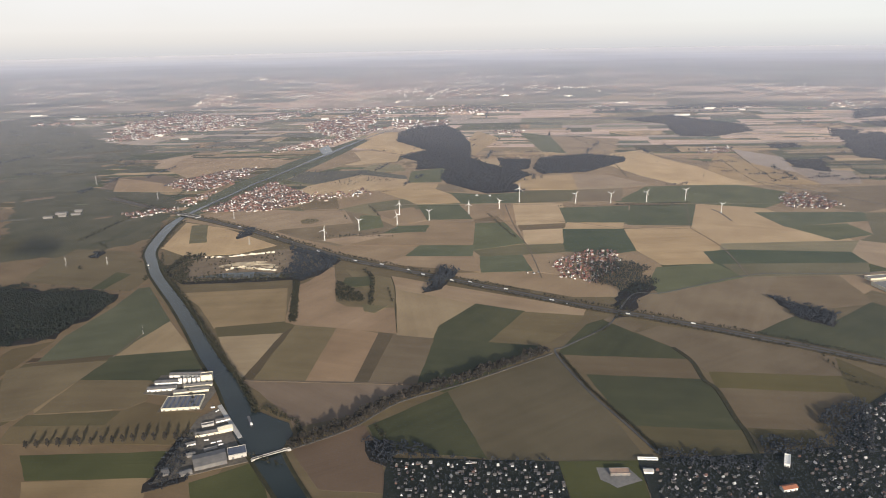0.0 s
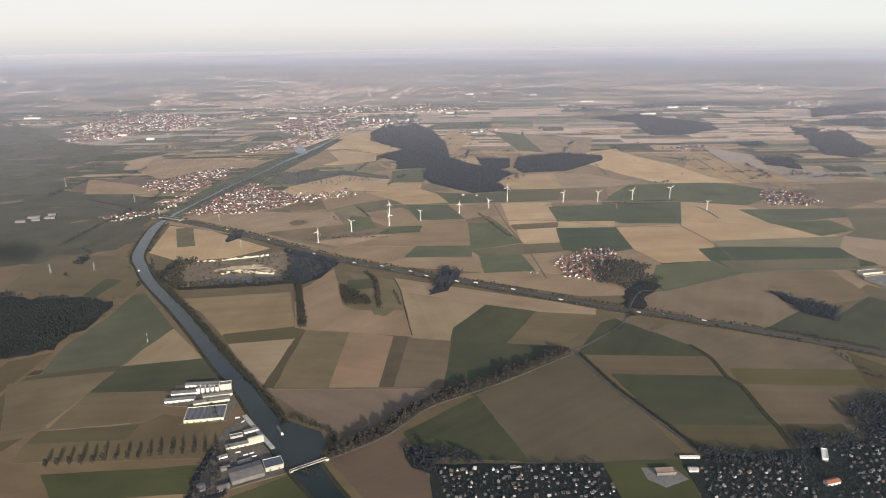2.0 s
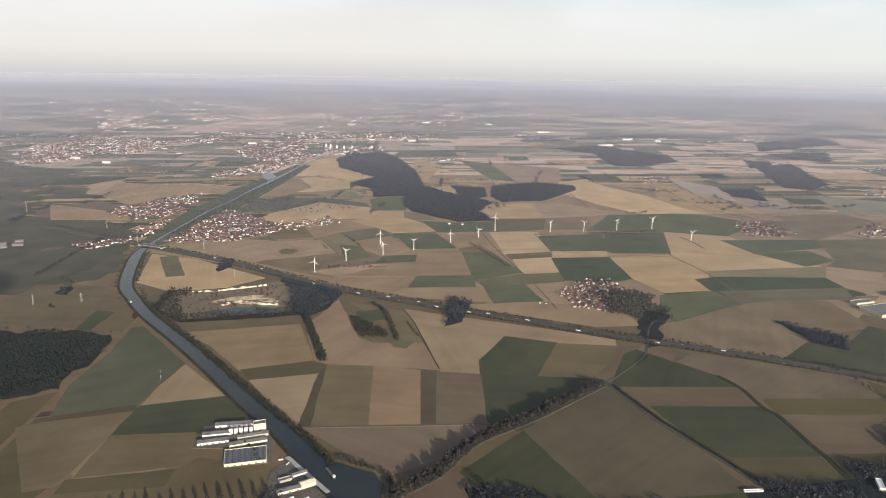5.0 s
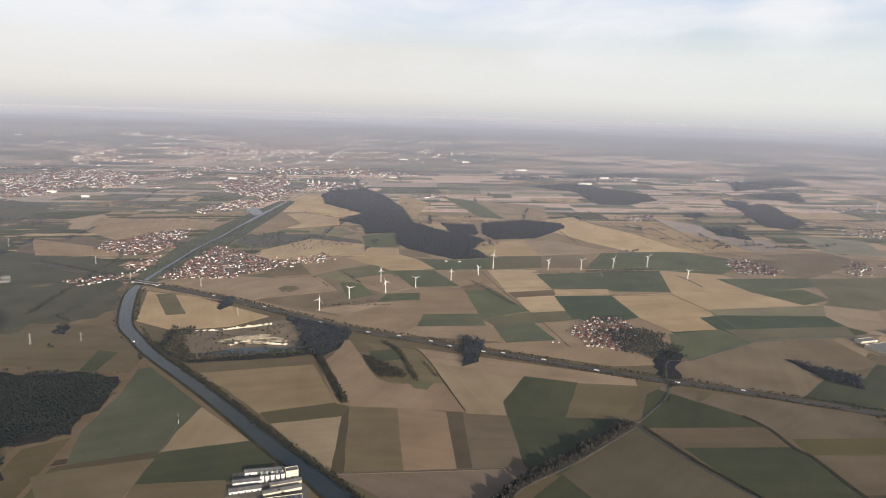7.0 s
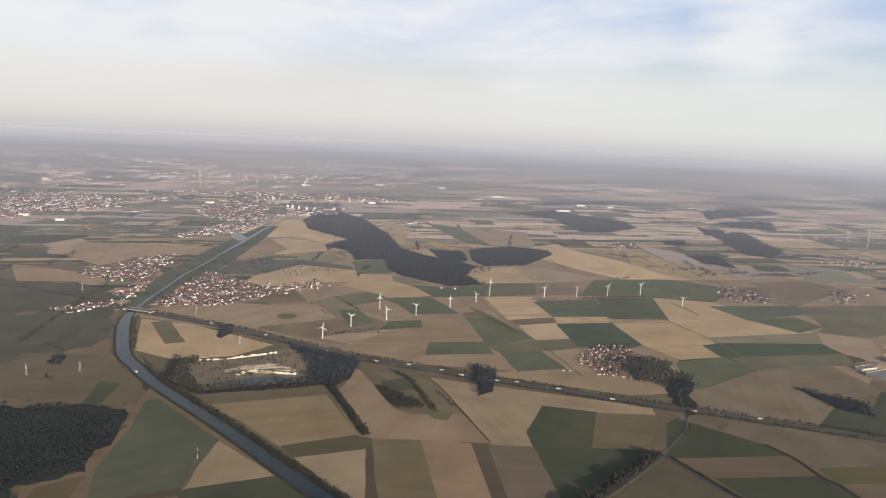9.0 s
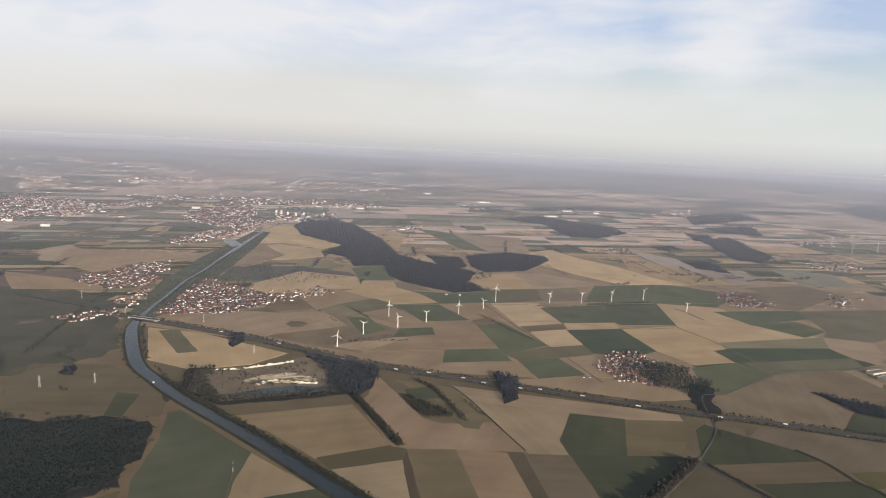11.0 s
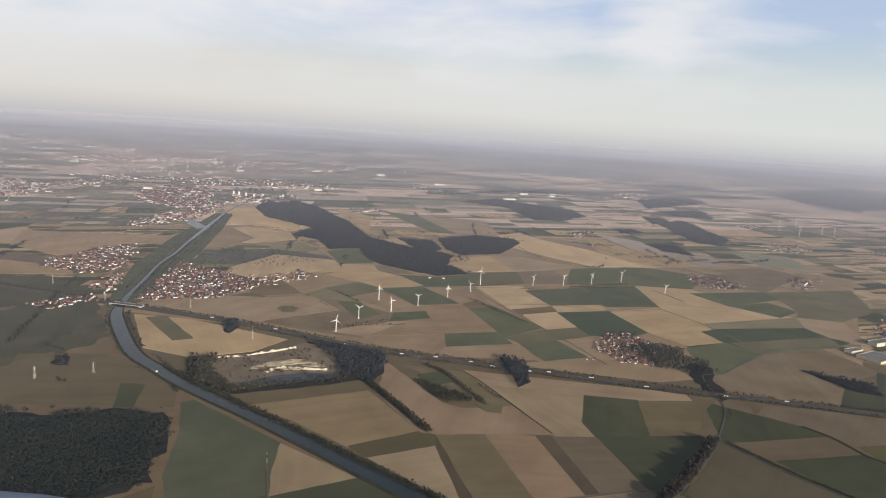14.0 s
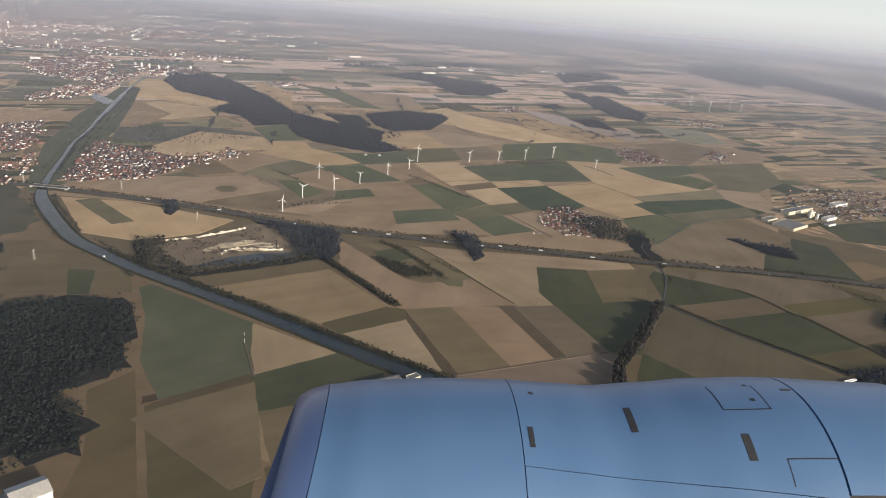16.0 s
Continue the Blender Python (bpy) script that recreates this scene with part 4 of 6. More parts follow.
field("palegreen", (-25, 499), (0, 512.5), (-3, 459.5), (-25.5, 458))
field("sand", (55.5, 473.5), (87.5, 479), (88, 450), (82.5, 427.5), (49, 431), (46, 453.5))
field("sandpink", (87.5, 479), (111, 473.5), (133, 440.5), (110, 430), (82.5, 427.5))
field("sandbright", (124.5, 558.5), (164, 581), (167.5, 538), (182.5, 499.5), (188, 455), (196.5, 433), (148.5, 437.5), (132.5, 471.5), (120.5, 512.5))
field("sand", (219.5, 564.5), (225, 517), (237, 431.5), (196.5, 433), (188, 455), (185, 487.5))
field("sandbright", (-73.5, 718.5), (-49, 724), (-42, 659), (-16, 601.5), (-36, 579.5), (-66, 611), (-90, 620))
field("sand", (-91.5, 586), (-67, 602), (-38, 576.5), (-38, 544), (-72.5, 529.5), (-95, 541.5))
field("paleolive", (-57, 528.5), (-35, 529.5), (-29.5, 501.5), (-67.5, 498))
field("sand", (17, 544), (41.5, 550.5), (41.5, 514.5), (51.5, 498.5), (32.5, 491), (16.5, 525))
field("sand", (32, 724), (52, 665), (23, 569.5), (17.5, 629.5))
field("palegreen", (74, 705), (101, 677.5), (100, 567.5), (80.5, 582.5))
field("sandpink", (101, 677.5), (161, 648), (142.5, 581.5), (99, 565))
field("heath", (-103.5, 504), (-59.5, 507.5), (-28, 483.5), (-26, 468.5), (-64.5, 458), (-71.5, 439.5), (-91.5, 460.5), (-110.5, 475.5))
field("sand", (-97, 427), (-91.5, 452.5), (-60, 489.5), (-26.5, 470), (-27.5, 447.5), (-53.5, 432), (-66.5, 424.5))
field("sandpink", (-127.5, 371.5), (-107.5, 390), (-78, 381), (-57.5, 383.5), (-49, 354), (-94.5, 340), (-103.5, 352))
field("sand", (-134, 312.5), (-139, 360), (-114, 347), (-80, 314), (-95, 301.5), (-117, 298.5))
field("olivemid", (-134, 353.5), (-126, 355.5), (-115.5, 321), (-123.5, 319.5))
field("palegrey", (-217, 444.5), (-235.5, 494), (-174.5, 459), (-171.5, 441))
field("palegrey", (-215.5, 526), (-217, 578.5), (-112.5, 554), (-144.5, 519.5), (-185, 489.5))
field("sandpink", (-143, 531.5), (-85, 620), (-67, 549.5), (-94.5, 503.5))

WEST_RNG = random.Random(606)
for i in range(34):
    y = WEST_RNG.uniform(300, 700)
    x = -0.56 * y + WEST_RNG.uniform(-0.22, 0.2) * y
    if inside(x, y, [(-535, 951), (-323, 674), (-260, 641), (-272, 537), (-235, 445), (-175, 440), (-150, 330), (-205, 294), (-420, 430), (-640, 800)]):
        w, d, a = WEST_RNG.uniform(8, 30) * y / 420, WEST_RNG.uniform(2, 9) * y / 420, WEST_RNG.uniform(0.0, 0.7)
        c, sn = math.cos(a), math.sin(a)
        field(WEST_RNG.choice(("olive", "heath", "oliveg", "greytan", "oliveg", "heath")), *((x + u * w * c - v * d * sn, y + u * w * sn + v * d * c) for u, v in ((-0.5, -0.4), (0.4, -0.5), (0.5, 0.4), (-0.35, 0.5))), sway=2.5)

# ---- water and roads ----
CANAL = [(-16, 95), (-29, 118), (-37.5, 132), (-45, 145), (-52.5, 158), (-62, 176.2), (-73.2, 194), (-85.2, 215), (-100, 240), (-119.5, 271), (-129.2, 290), (-137.7, 310), (-144.7, 349), (-145.6, 370), (-142, 396), (-135.5, 431), (-130, 462), (-120.5, 497), (-111.5, 538), (-98, 592), (-79.5, 672), (-59.7, 736)]
CANAL_W = [5.0, 5.0, 5.6, 7.0, 6.4, 5.6, 5.0, 4.6, 4.4, 4.2, 4.4, 4.8, 5.0, 3.8, 2.3, 1.9, 1.8, 1.8, 2.2, 4.6, 1.6, 1.2]
ribbon("canal_meadow", CANAL[13:21], [10, 16, 22, 26, 28, 28, 24, 14], 0.165, FIELD["oliveg"], "dull rough meadow belt along the canal", "meadow")
bank = ribbon("canal_bank", CANAL, [w + (2.0 if i < 13 else 0.9) for i, w in enumerate(CANAL_W)], 0.19, M["bank"], "grassy canal embankment", "bank")
canal = ribbon("canal", CANAL, CANAL_W, 0.205, M["water"], "broad dark blue-grey shipping canal", "canal")
tagged(field("water", (-53, 160), (-48.5, 160), (-45, 157.5), (-40, 154.5), (-38, 149.5), (-39.5, 141.5), (-46.5, 140.5), (-53, 150), name="harbour_basin", mat=M["water"], label="wide harbour basin beside the canal"), category="water").location.z = 0.1
tagged(field("water", (-97, 598), (-108, 640), (-112, 612), (-104, 585), name="far_basin", mat=M["water"], label="pale far harbour basin"), category="water").location.z = 0.1

MOTORWAY = [(-210, 425), (-149, 379), (-97.5, 340), (-48, 294.5), (-16.5, 273.5), (9, 257), (50, 230.5), (71, 219), (106, 197.5), (127, 183), (141.5, 172.5), (190, 140)]
ribbon("road_verge", MOTORWAY, 5.4, 0.19, M["verge"], "dull scrubby motorway verge", "verge")
for side, nm in ((1.0, "road_1"), (-1.0, "road_2")):
    pts = []
    for i, (x, y) in enumerate(MOTORWAY):
        x0, y0 = MOTORWAY[max(0, i - 1)]
        x1, y1 = MOTORWAY[min(len(MOTORWAY) - 1, i + 1)]
        ln = math.hypot(x1 - x0, y1 - y0)
        pts.append((x - (y1 - y0) / ln * side * 0.95, y + (x1 - x0) / ln * side * 0.95))
    ribbon(nm, pts, 1.15, 0.22, M["asphalt"], "grey asphalt motorway carriageway", "road")
LANES = [
    ([(60, 226), (53, 213), (37, 198), (33, 193.5), (38, 170), (43.5, 154), (48.5, 139)], 0.6, "asphalt"),
    ([(-39, 142), (-24.5, 151.5), (-13, 164.5), (4.5, 174.5), (32, 193)], 0.6, "asphalt"),
    ([(60, 226), (70, 243), (82, 244), (121, 262), (150, 262), (181, 262)], 0.6, "asphalt"),
    ([(69.5, 196), (72, 186.5), (71.5, 174.5), (73, 169), (72, 153.5), (72, 147.5), (70.5, 137)], 1.3, "hedge"),
    ([(-22.5, 266.5), (-20, 252), (-18.5, 232.5), (-16.5, 210.5)], 0.28, "hedge"),
    ([(34, 392), (34.5, 350), (37.5, 300), (38, 262)], 0.5, "track"),
    ([(-10, 360), (13, 353), (60, 350), (90, 334), (120, 333)], 0.4, "track"),
    ([(-103, 195), (-101, 212)], 0.4, "track"),
    ([(62.5, 385), (105, 384), (150, 384), (200, 380)], 0.4, "track"),
    ([(121, 333), (124, 300), (120, 262)], 0.5, "track"),
    ([(135, 381), (121, 333)], 0.4, "track"),
    ([(200, 490), (176, 530), (150, 600), (120, 700)], 0.9, "track"),
    ([(202, 446), (232, 393), (260, 350)], 0.8, "asphalt"),
    ([(-26, 395), (60, 388)], 0.4, "track"),
    # Turbine access track; its end beyond the tower paints the tower's cast shadow.
    ([(145.5, 372), (147, 362), (146.5, 346)], 0.9, "asphalt"),
    ([(-59, 178.3), (-30, 175.8), (-8, 174.3)], 0.5, "track"),
]
for pts, w, mt in LANES:
    if mt == "hedge":
        ribbon("field_margin", pts, w, 0.17, M["bank"], "dark grassy field margin", "verge")
        continue
    ribbon("lane" if mt == "asphalt" else "farm_track", pts, w, 0.18, M[mt], "narrow paved country lane" if mt == "asphalt" else "unpaved farm track between fields", "road")


# ---- woods ----
wood([(117.5, 240), (123, 232), (133, 221), (126, 209.5), (119.5, 216.5)], 1.30, 1.0, 1.8, 100)
wood([(502, 870), (639, 929.5), (612, 847), (449, 773)], 4.81, 1.9, 3.5, 106, forms=COARSE_TREES, ragged=10.0)
wood([(943, 1051), (1437.5, 1251.5), (827.5, 766.5), (855, 907)], 6.72, 2.3, 4.2, 109, forms=COARSE_TREES, ragged=10.0)
wood([(-162.5, 308), (-157.5, 307), (-157, 298), (-160.5, 298.5)], 1.62, 1.1, 2.1, 110, forms=COARSE_TREES, ragged=3.8)
wood([(-260, 275), (-126.5, 251), (-124.5, 243), (-128.5, 209), (-146, 202), (-139, 190), (-141, 177), (-165, 182), (-260, 215)], 1.0, 0.8, 1.6, 210, "dense dark wood beside open fields", M["woodland_green"], ragged=6.0)
wood([(-120, 277), (-118, 300), (-108, 299), (-110, 279), (-105, 266), (-105.5, 261.5)], 1.55, 1.1, 2.2, 211, "trees and scrub ringing the quarry", M["scrub"], ragged=1.5)
wood([(-112, 268), (-60, 270.5), (-56, 266), (-75.5, 262.5), (-105.5, 261)], 1.5, 1.0, 2.0, 223, "trees and scrub ringing the quarry", M["scrub"], ragged=1.0)
wood([(-20, 146), (-13, 146), (-12, 134), (-18, 138)], 1.0, 0.6, 1.5, 217, "dark trees beside the suburb")
wood([(-66, 148), (-62, 150), (-58, 131), (-66, 127)], 1.1, 0.6, 1.2, 218, "dark trees beside the harbour yard")
field("olivetan", (-78, 360.5), (-75, 364.5), (-70, 364), (-67.5, 359.5), (-71, 353.5), (-76, 354), label="rough scrubby hollow in a bare field")
planted("scrub", scatter([(-77, 360.5), (-74, 363.5), (-70, 363), (-68.5, 359.5), (-72, 354.5), (-75.5, 355.5)], 1.3, random.Random(219), 0.5, 0.3, 1.2), 0.25, 0.6, M["scrub"], "low brown scrub in a field hollow", "scrub", None, 219, 1.1)
wood([(-104, 330.5), (-102, 325.5), (-97, 334), (-98, 343.5), (-101, 344)], 1.25, 1.0, 2.1, 220, "dark clump of trees beside the motorway", ragged=1.2)
planted("bank_trees", scatter([(-124, 271), (-121.5, 270.5), (-121.5, 265.5), (-123.5, 266)], 1.0, random.Random(221), 0.5, 0.3, 1.0), 0.8, 1.4, M["scrub"], "small dark clump of trees on the canal bank", "trees", None, 221, 1.1)
wood([(-2, 278), (4.5, 271), (-2, 251), (-9.5, 247), (-5, 260)], 1.4, 1.3, 2.4, 215, "dark clump of trees beside the motorway", ragged=1.5)
wood([(441, 747), (530, 766), (469, 678), (435, 707)], 6, 2, 4, 323, "far dark wood in the haze", forms=COARSE_TREES, ragged=7.2)
wood([(380, 696), (400, 679), (381, 648), (352, 636)], 5, 2, 3, 324, "far dark wood in the haze", forms=COARSE_TREES, ragged=6)
wood([(277, 602), (304, 606), (296, 580), (271, 580)], 4, 1.5, 2.5, 325, "far dark wood in the haze", forms=COARSE_TREES, ragged=4.8)
wood([(252, 522), (284, 523), (264, 472), (249, 490)], 5, 1.5, 2.5, 326, "far dark wood in the haze", forms=COARSE_TREES, ragged=6)
wood([(57, 220), (63, 221), (70, 238), (80, 250), (74, 256), (64, 244)], 2.3, 0.5, 1.1, 216, "scattered dark trees at the motorway junction", ragged=3.0)

wood([(-6, 801.5), (14.5, 723), (22.5, 629.5), (20, 556.5), (33.5, 524), (52, 500.5), (60, 481), (44, 452), (49, 424.5), (25, 420.5), (4.5, 448.5), (-4.5, 470.5), (0, 510), (-21.5, 507), (-22.5, 543), (-38, 566), (-16.5, 598.5), (-46.5, 659), (-47, 719.5), (-30, 774.5)], 2.3, 1.2, 2.2, 102, forms=COARSE_TREES, ragged=3.0)
wood([(41.5, 550.5), (66.5, 542), (61, 506.5), (51, 496.5), (41.5, 514.5)], 2.3, 1.2, 2.0, 101, forms=COARSE_TREES, ragged=3.0)
wood([(74.5, 549.5), (114, 564.5), (142, 547), (136, 526.5), (99.5, 486.5), (67, 482.5), (63.5, 502)], 2.3, 1.2, 2.0, 103, forms=COARSE_TREES, ragged=3.0)
wood([(199, 804), (267.5, 840), (291.5, 779), (316, 739), (299, 687.5), (250.5, 653.5), (220, 656.5), (235, 754.5)], 3.4, 1.4, 2.4, 104, forms=COARSE_TREES, ragged=6.0)
wood([(363, 647), (413.5, 664), (363.5, 539), (327, 514.5), (314.5, 529)], 3.0, 1.3, 2.4, 105, forms=COARSE_TREES, ragged=6.0)
wood([(-73, 310), (-46, 290), (-52.5, 269.5), (-60, 262), (-67.5, 269.5), (-66.5, 287.5)], 1.45, 1.3, 2.5, 224, "dark trees ringing the quarry", ragged=2.0)
planted("heath_scrub", [q for q in scatter([(-110, 500), (-70, 520), (-30, 480), (-25, 468), (-65, 455), (-100, 440)], 3.2, random.Random(226), 0.5, 0.2, 6.0) if noise.noise((q[0] * 0.05, q[1] * 0.05, 3.0)) > -0.1], 0.8, 1.6, M["wood"], "scattered dark scrub on a heath", "scrub", COARSE_TREES, 226, 1.3)


wood([(908.5, 969.5), (1156, 1120), (1248.5, 1058.5), (1022, 664.5), (846, 530), (807, 551.5), (929, 766.5), (917, 868.5)], 22, 6, 10, 233, "far wooded ridge in the haze", forms=COARSE_TREES, ragged=30.0)


field("green", (-41, 266), (-31.5, 267.5), (-28.5, 257), (-36, 255), (-41, 259), label="small green clearing beside a copse")
field("olivemid", (-31, 236), (-21.5, 234), (-25.5, 227.5), (-29.5, 229.5), label="small rough grass patch beside a copse")
planted("copse", [q for q in scatter([(-44, 261.5), (-41.5, 260), (-37.5, 252.5), (-31, 245), (-31, 237.5), (-39, 239), (-41.5, 246)], 0.85, random.Random(212), 0.4, 0.3, 1.2) if noise.noise((q[0] * 0.3, q[1] * 0.3, 4.0)) > -0.42], 0.8, 1.7, M["scrub"], "open copse of leafless trees between bare fields", "trees", None, 212, 1.1)
planted("copse", [(x, y) for side in (-0.5, 0.4) for x, y, _ in along([(-34, 275), (-29.5, 264), (-28.5, 249), (-27.5, 235)], 0.8, side, random.Random(213), 0.5)], 0.7, 1.5, M["scrub"], "row of leafless trees beside a clearing", "trees", None, 213, 1.1)
planted("copse", [(x, y) for x, y, _ in along([(-22.5, 252), (-20, 237)], 0.9, 0.0, random.Random(214), 0.4)], 0.5, 1.1, M["scrub"], "short row of bushes on a field edge", "trees", None, 214, 1.1)


def far_woods():
    """Long narrow woods and tree belts scattered over the far plain."""
    rng = random.Random(401)
    out = {0: [], 1: [], 2: []}
    for i in range(190):
        y = 820 * math.exp(rng.uniform(0, 1.62))
        x = rng.uniform(-0.62, 1.15) * y
        if inside(x, y, [(-60, 300), (480, 300), (330, 860), (-60, 860)]):
            continue
        a, k = rng.uniform(14, 75) * (y / 1300), rng.uniform(0.12, 0.5)
        sp = 6.5 * (y / 1500)
        tilt = rng.uniform(-0.35, 0.35)
        n = int(3.14 * a * a * k / sp / sp)
        for j in range(n):
            r, p = math.sqrt(rng.random()), rng.uniform(0, 6.283)
            u, v = a * r * math.cos(p), a * k * r * math.sin(p)
            w = 1 + 0.5 * noise.noise((i * 7.0, p, 0.0))
            out[0 if y < 1300 else 1 if y < 2200 else 2].append((x + (u - v * tilt) * w, y + (v + u * tilt) * w))
    for key, (low, high) in {0: (1.8, 3.2), 1: (2.4, 4.2), 2: (4.5, 8.0)}.items():
        planted("far_woodland", out[key], low, high, M["wood"], "far dark tree belts in the haze", "woodland", COARSE_TREES, 402 + key, 1.6)


far_woods()

# ---- wind turbines ----
def turbine(hub, blade, phase):
    base = empty("wind_turbine", 0, 0)
    part("foundation", tube(bmesh.new(), (0, 0, 0), (0, 0, 0.25), 0.55, 0.5, 16), M["concrete"], base, "round concrete footing")
    part("tower", tube(bmesh.new(), (0, 0, 0.2), (0, 0, hub), 0.21, 0.12, 16), M["white"], base)
    bm = bmesh.new()
    box(bm, -0.22, 0.22, -0.45, 0.75, hub - 0.2, hub + 0.24, 0.08)
    part("nacelle", bm, M["white"], base)
    rotor = part("hub", tube(bmesh.new(), (0, -0.42, hub), (0, -0.8, hub), 0.22, 0.08, 12), M["white"], base)
    for k in range(3):
        a = radians(phase + 120 * k)
        bm = bmesh.new()
        verts = []
        for u, wd in ((0.0, 0.07), (0.18, 0.155), (0.5, 0.105), (1.0, 0.03)):
            d = 0.15 + blade * u
            cx, cz = math.sin(a) * d, math.cos(a) * d
            tx, tz = math.cos(a) * wd, -math.sin(a) * wd
            verts.append([bm.verts.new((cx + tx * sx, -0.6 + sy * wd * 0.35, hub + cz + tz * sx)) for sx, sy in ((-1, 0), (0, -1), (1, 0), (0, 1))])
        for p, q in zip(verts, verts[1:]):
            for i in range(4):
                bm.faces.new((p[i], p[(i + 1) % 4], q[(i + 1) % 4], q[i]))
        bm.faces.new(verts[0])
        bm.faces.new(verts[-1])
        bmesh.ops.recalc_face_normals(bm, faces=bm.faces)
        part("blade", bm, M["white"], rotor)
    return base


TURBINES = [(-58.5, 321, 5.4, 2.3, 12), (-44, 339, 5.4, 2.3, 70), (-25.5, 370, 6.4, 2.2, 0), (-25.4, 349, 5.6, 2.0, 95), (-9, 357, 5.2, 2.0, 60),
            (12.5, 371, 5.4, 2.0, 0), (30, 381, 4.6, 2.2, 80), (42.7, 396, 8.4, 2.9, 10), (74.5, 391, 5.6, 2.3, 40), (94.5, 390, 5.6, 2.4, 60),
            (115.5, 392, 5.8, 2.5, 35), (138.5, 394, 6.2, 2.7, 50), (147.5, 363, 5.0, 2.3, 65)]
for x, y, hub, blade, phase in TURBINES:
    tt = turbine(hub, blade, phase)
    tt.matrix_world = pose(x, y, 0.05, 0, 0, 12 * math.sin(x))
    tagged(tt, "tall white three-bladed wind turbine standing in fields" if hub > 8 else "white three-bladed wind turbine standing in fields", "wind turbine", "wind farm turbines")


# ---- far and near settlements ----
for patch in ([(-139, 384), (-119.5, 468), (-86, 428), (-79, 407), (-103, 383)], [(-192, 466), (-167, 514), (-142, 525), (-149, 456), (-165, 442)]):
    field("town", *patch, name="town_gardens", mat=M["town_ground"], label="brown gardens and streets of a town")
town([(-139, 384), (-119.5, 468), (-86, 428), (-79, 407), (-103, 383)], 3.0, 1.7, 21, "town of red-roofed white houses beside the canal")
town([(-86, 424), (-50, 440), (-47, 420), (-79, 404)], 4.0, 1.6, 22, "scattered red-roofed houses at the town's edge", 8.0)
town([(-192, 466), (-167, 514), (-142, 525), (-149, 456), (-165, 442)], 3.6, 1.7, 23, "village of red-roofed pale houses across the canal", 8.0)
town([(-163, 420), (-150, 440), (-145, 420), (-154, 398)], 3.8, 1.6, 24, "few pale houses beside the canal lock", 5.0)
town([(-185, 380), (-157, 398), (-154, 385), (-172, 372)], 3.8, 1.6, 25, "row of pale buildings by the canal bridge", 4.0)
town([(197, 408), (220, 411), (220.5, 373.5), (206.5, 367.5), (188.5, 374)], 3.0, 1.4, 29, "far village of pale houses among trees", 5.0)
town([(-334, 694), (-372, 846), (-343, 954), (-272, 908), (-238, 804), (-279, 726), (-320, 692)], 5.0, 2.5, 28, "far sunlit town of pale buildings", 20.0, skip=0.25)
town([(-260, 863), (-190, 965), (-183, 900), (-236, 847)], 6.0, 2.5, 47, "far suburb of pale houses", 12.0, skip=0.3)
town([(-379, 1054), (-429, 1306), (-393, 1339), (-327, 1098), (-347, 1015)], 9.0, 3.4, 48, "far pale works beside a river", 20.0, skip=0.4)
town([(-145, 732), (-154, 829), (-119, 864), (-82, 871), (-89, 752), (-98, 676), (-125, 716)], 4.4, 2.5, 26, "far town of pale buildings beside the canal", 12.0, skip=0.25)
town([(-154, 614), (-129, 665), (-94, 687), (-83, 755), (-64, 757), (-96, 653), (-121, 619), (-146, 595)], 3.9, 2.0, 27, "far suburb of pale houses beside the canal", 8.0, skip=0.3)
town([(-235, 1082), (-110, 1097), (-72, 1025), (-99, 957), (-189, 957)], 8.5, 3.0, 49, "far district of pale buildings", 30.0, skip=0.45)
town([(-395, 1368), (-49, 1541), (113, 1332), (-24, 1142), (-120, 1219), (-304, 1197)], 13.0, 4.6, 30, "far city of pale buildings in the haze", 60.0, 0.1, 0.45, -0.05)
town([(128, 1376), (314, 1366), (328, 1152), (213, 1140)], 13.0, 4.8, 31, "far city of pale buildings in the haze", 40.0, 0.1, 0.4, -0.1)
town([(521, 979), (592, 984), (528, 871), (483, 894)], 11.0, 4.0, 32, "far village of pale buildings", 15.0, 0.1, 0.4)
town([(-62, 809), (6, 821), (1, 772), (-53, 746)], 6.0, 2.6, 34, "far hamlet of pale houses by the wood", 10.0)
town([(-700, 1000), (-560, 1250), (-430, 1000), (-500, 900)], 15.0, 4.6, 50, "far scattered pale buildings", 60.0, 0.1, 0.5, 0.0)
town([(-640, 1500), (-300, 1900), (300, 2000), (500, 1700), (0, 1560)], 26.0, 7.0, 51, "far city of pale buildings in the haze", 150.0, 0.1, 0.5, 0.05)
town([(500, 1300), (1100, 1500), (1300, 1200), (700, 1100)], 24.0, 5.5, 52, "far scattered pale villages", 120.0, 0.1, 0.5, 0.12)
town([(-120, 880), (-90, 960), (60, 990), (90, 900)], 11.0, 3.0, 53, "far scattered pale houses", 30.0, 0.1, 0.5, 0.0)
for x, y, h in ((-60, 812, 4.2), (-55, 806, 4.8), (-48, 806, 3.6), (-40, 800, 3.4), (-31, 803, 3.0), (-9, 806, 2.8)):
    block = empty("apartment_tower", x, y, 0.02, 8)
    part("wall", box(bmesh.new(), -0.9, 0.9, -0.8, 0.8, 0, h), M["white"], block)
    part("roof", box(bmesh.new(), -0.95, 0.95, -0.85, 0.85, h, h + 0.3), M["roofing"], block)
    part("roof_house", box(bmesh.new(), -0.4, 0.4, -0.4, 0.4, h + 0.3, h + 0.9), M["concrete"], block)
    tagged(block, "tall white apartment tower by the wood", "tower block", "far tower blocks")
town([(214, 580), (244.5, 595.5), (229, 561.5), (202.5, 550.5)], 4.2, 1.7, 33, "far village of pale houses", 9.0, skip=0.3)
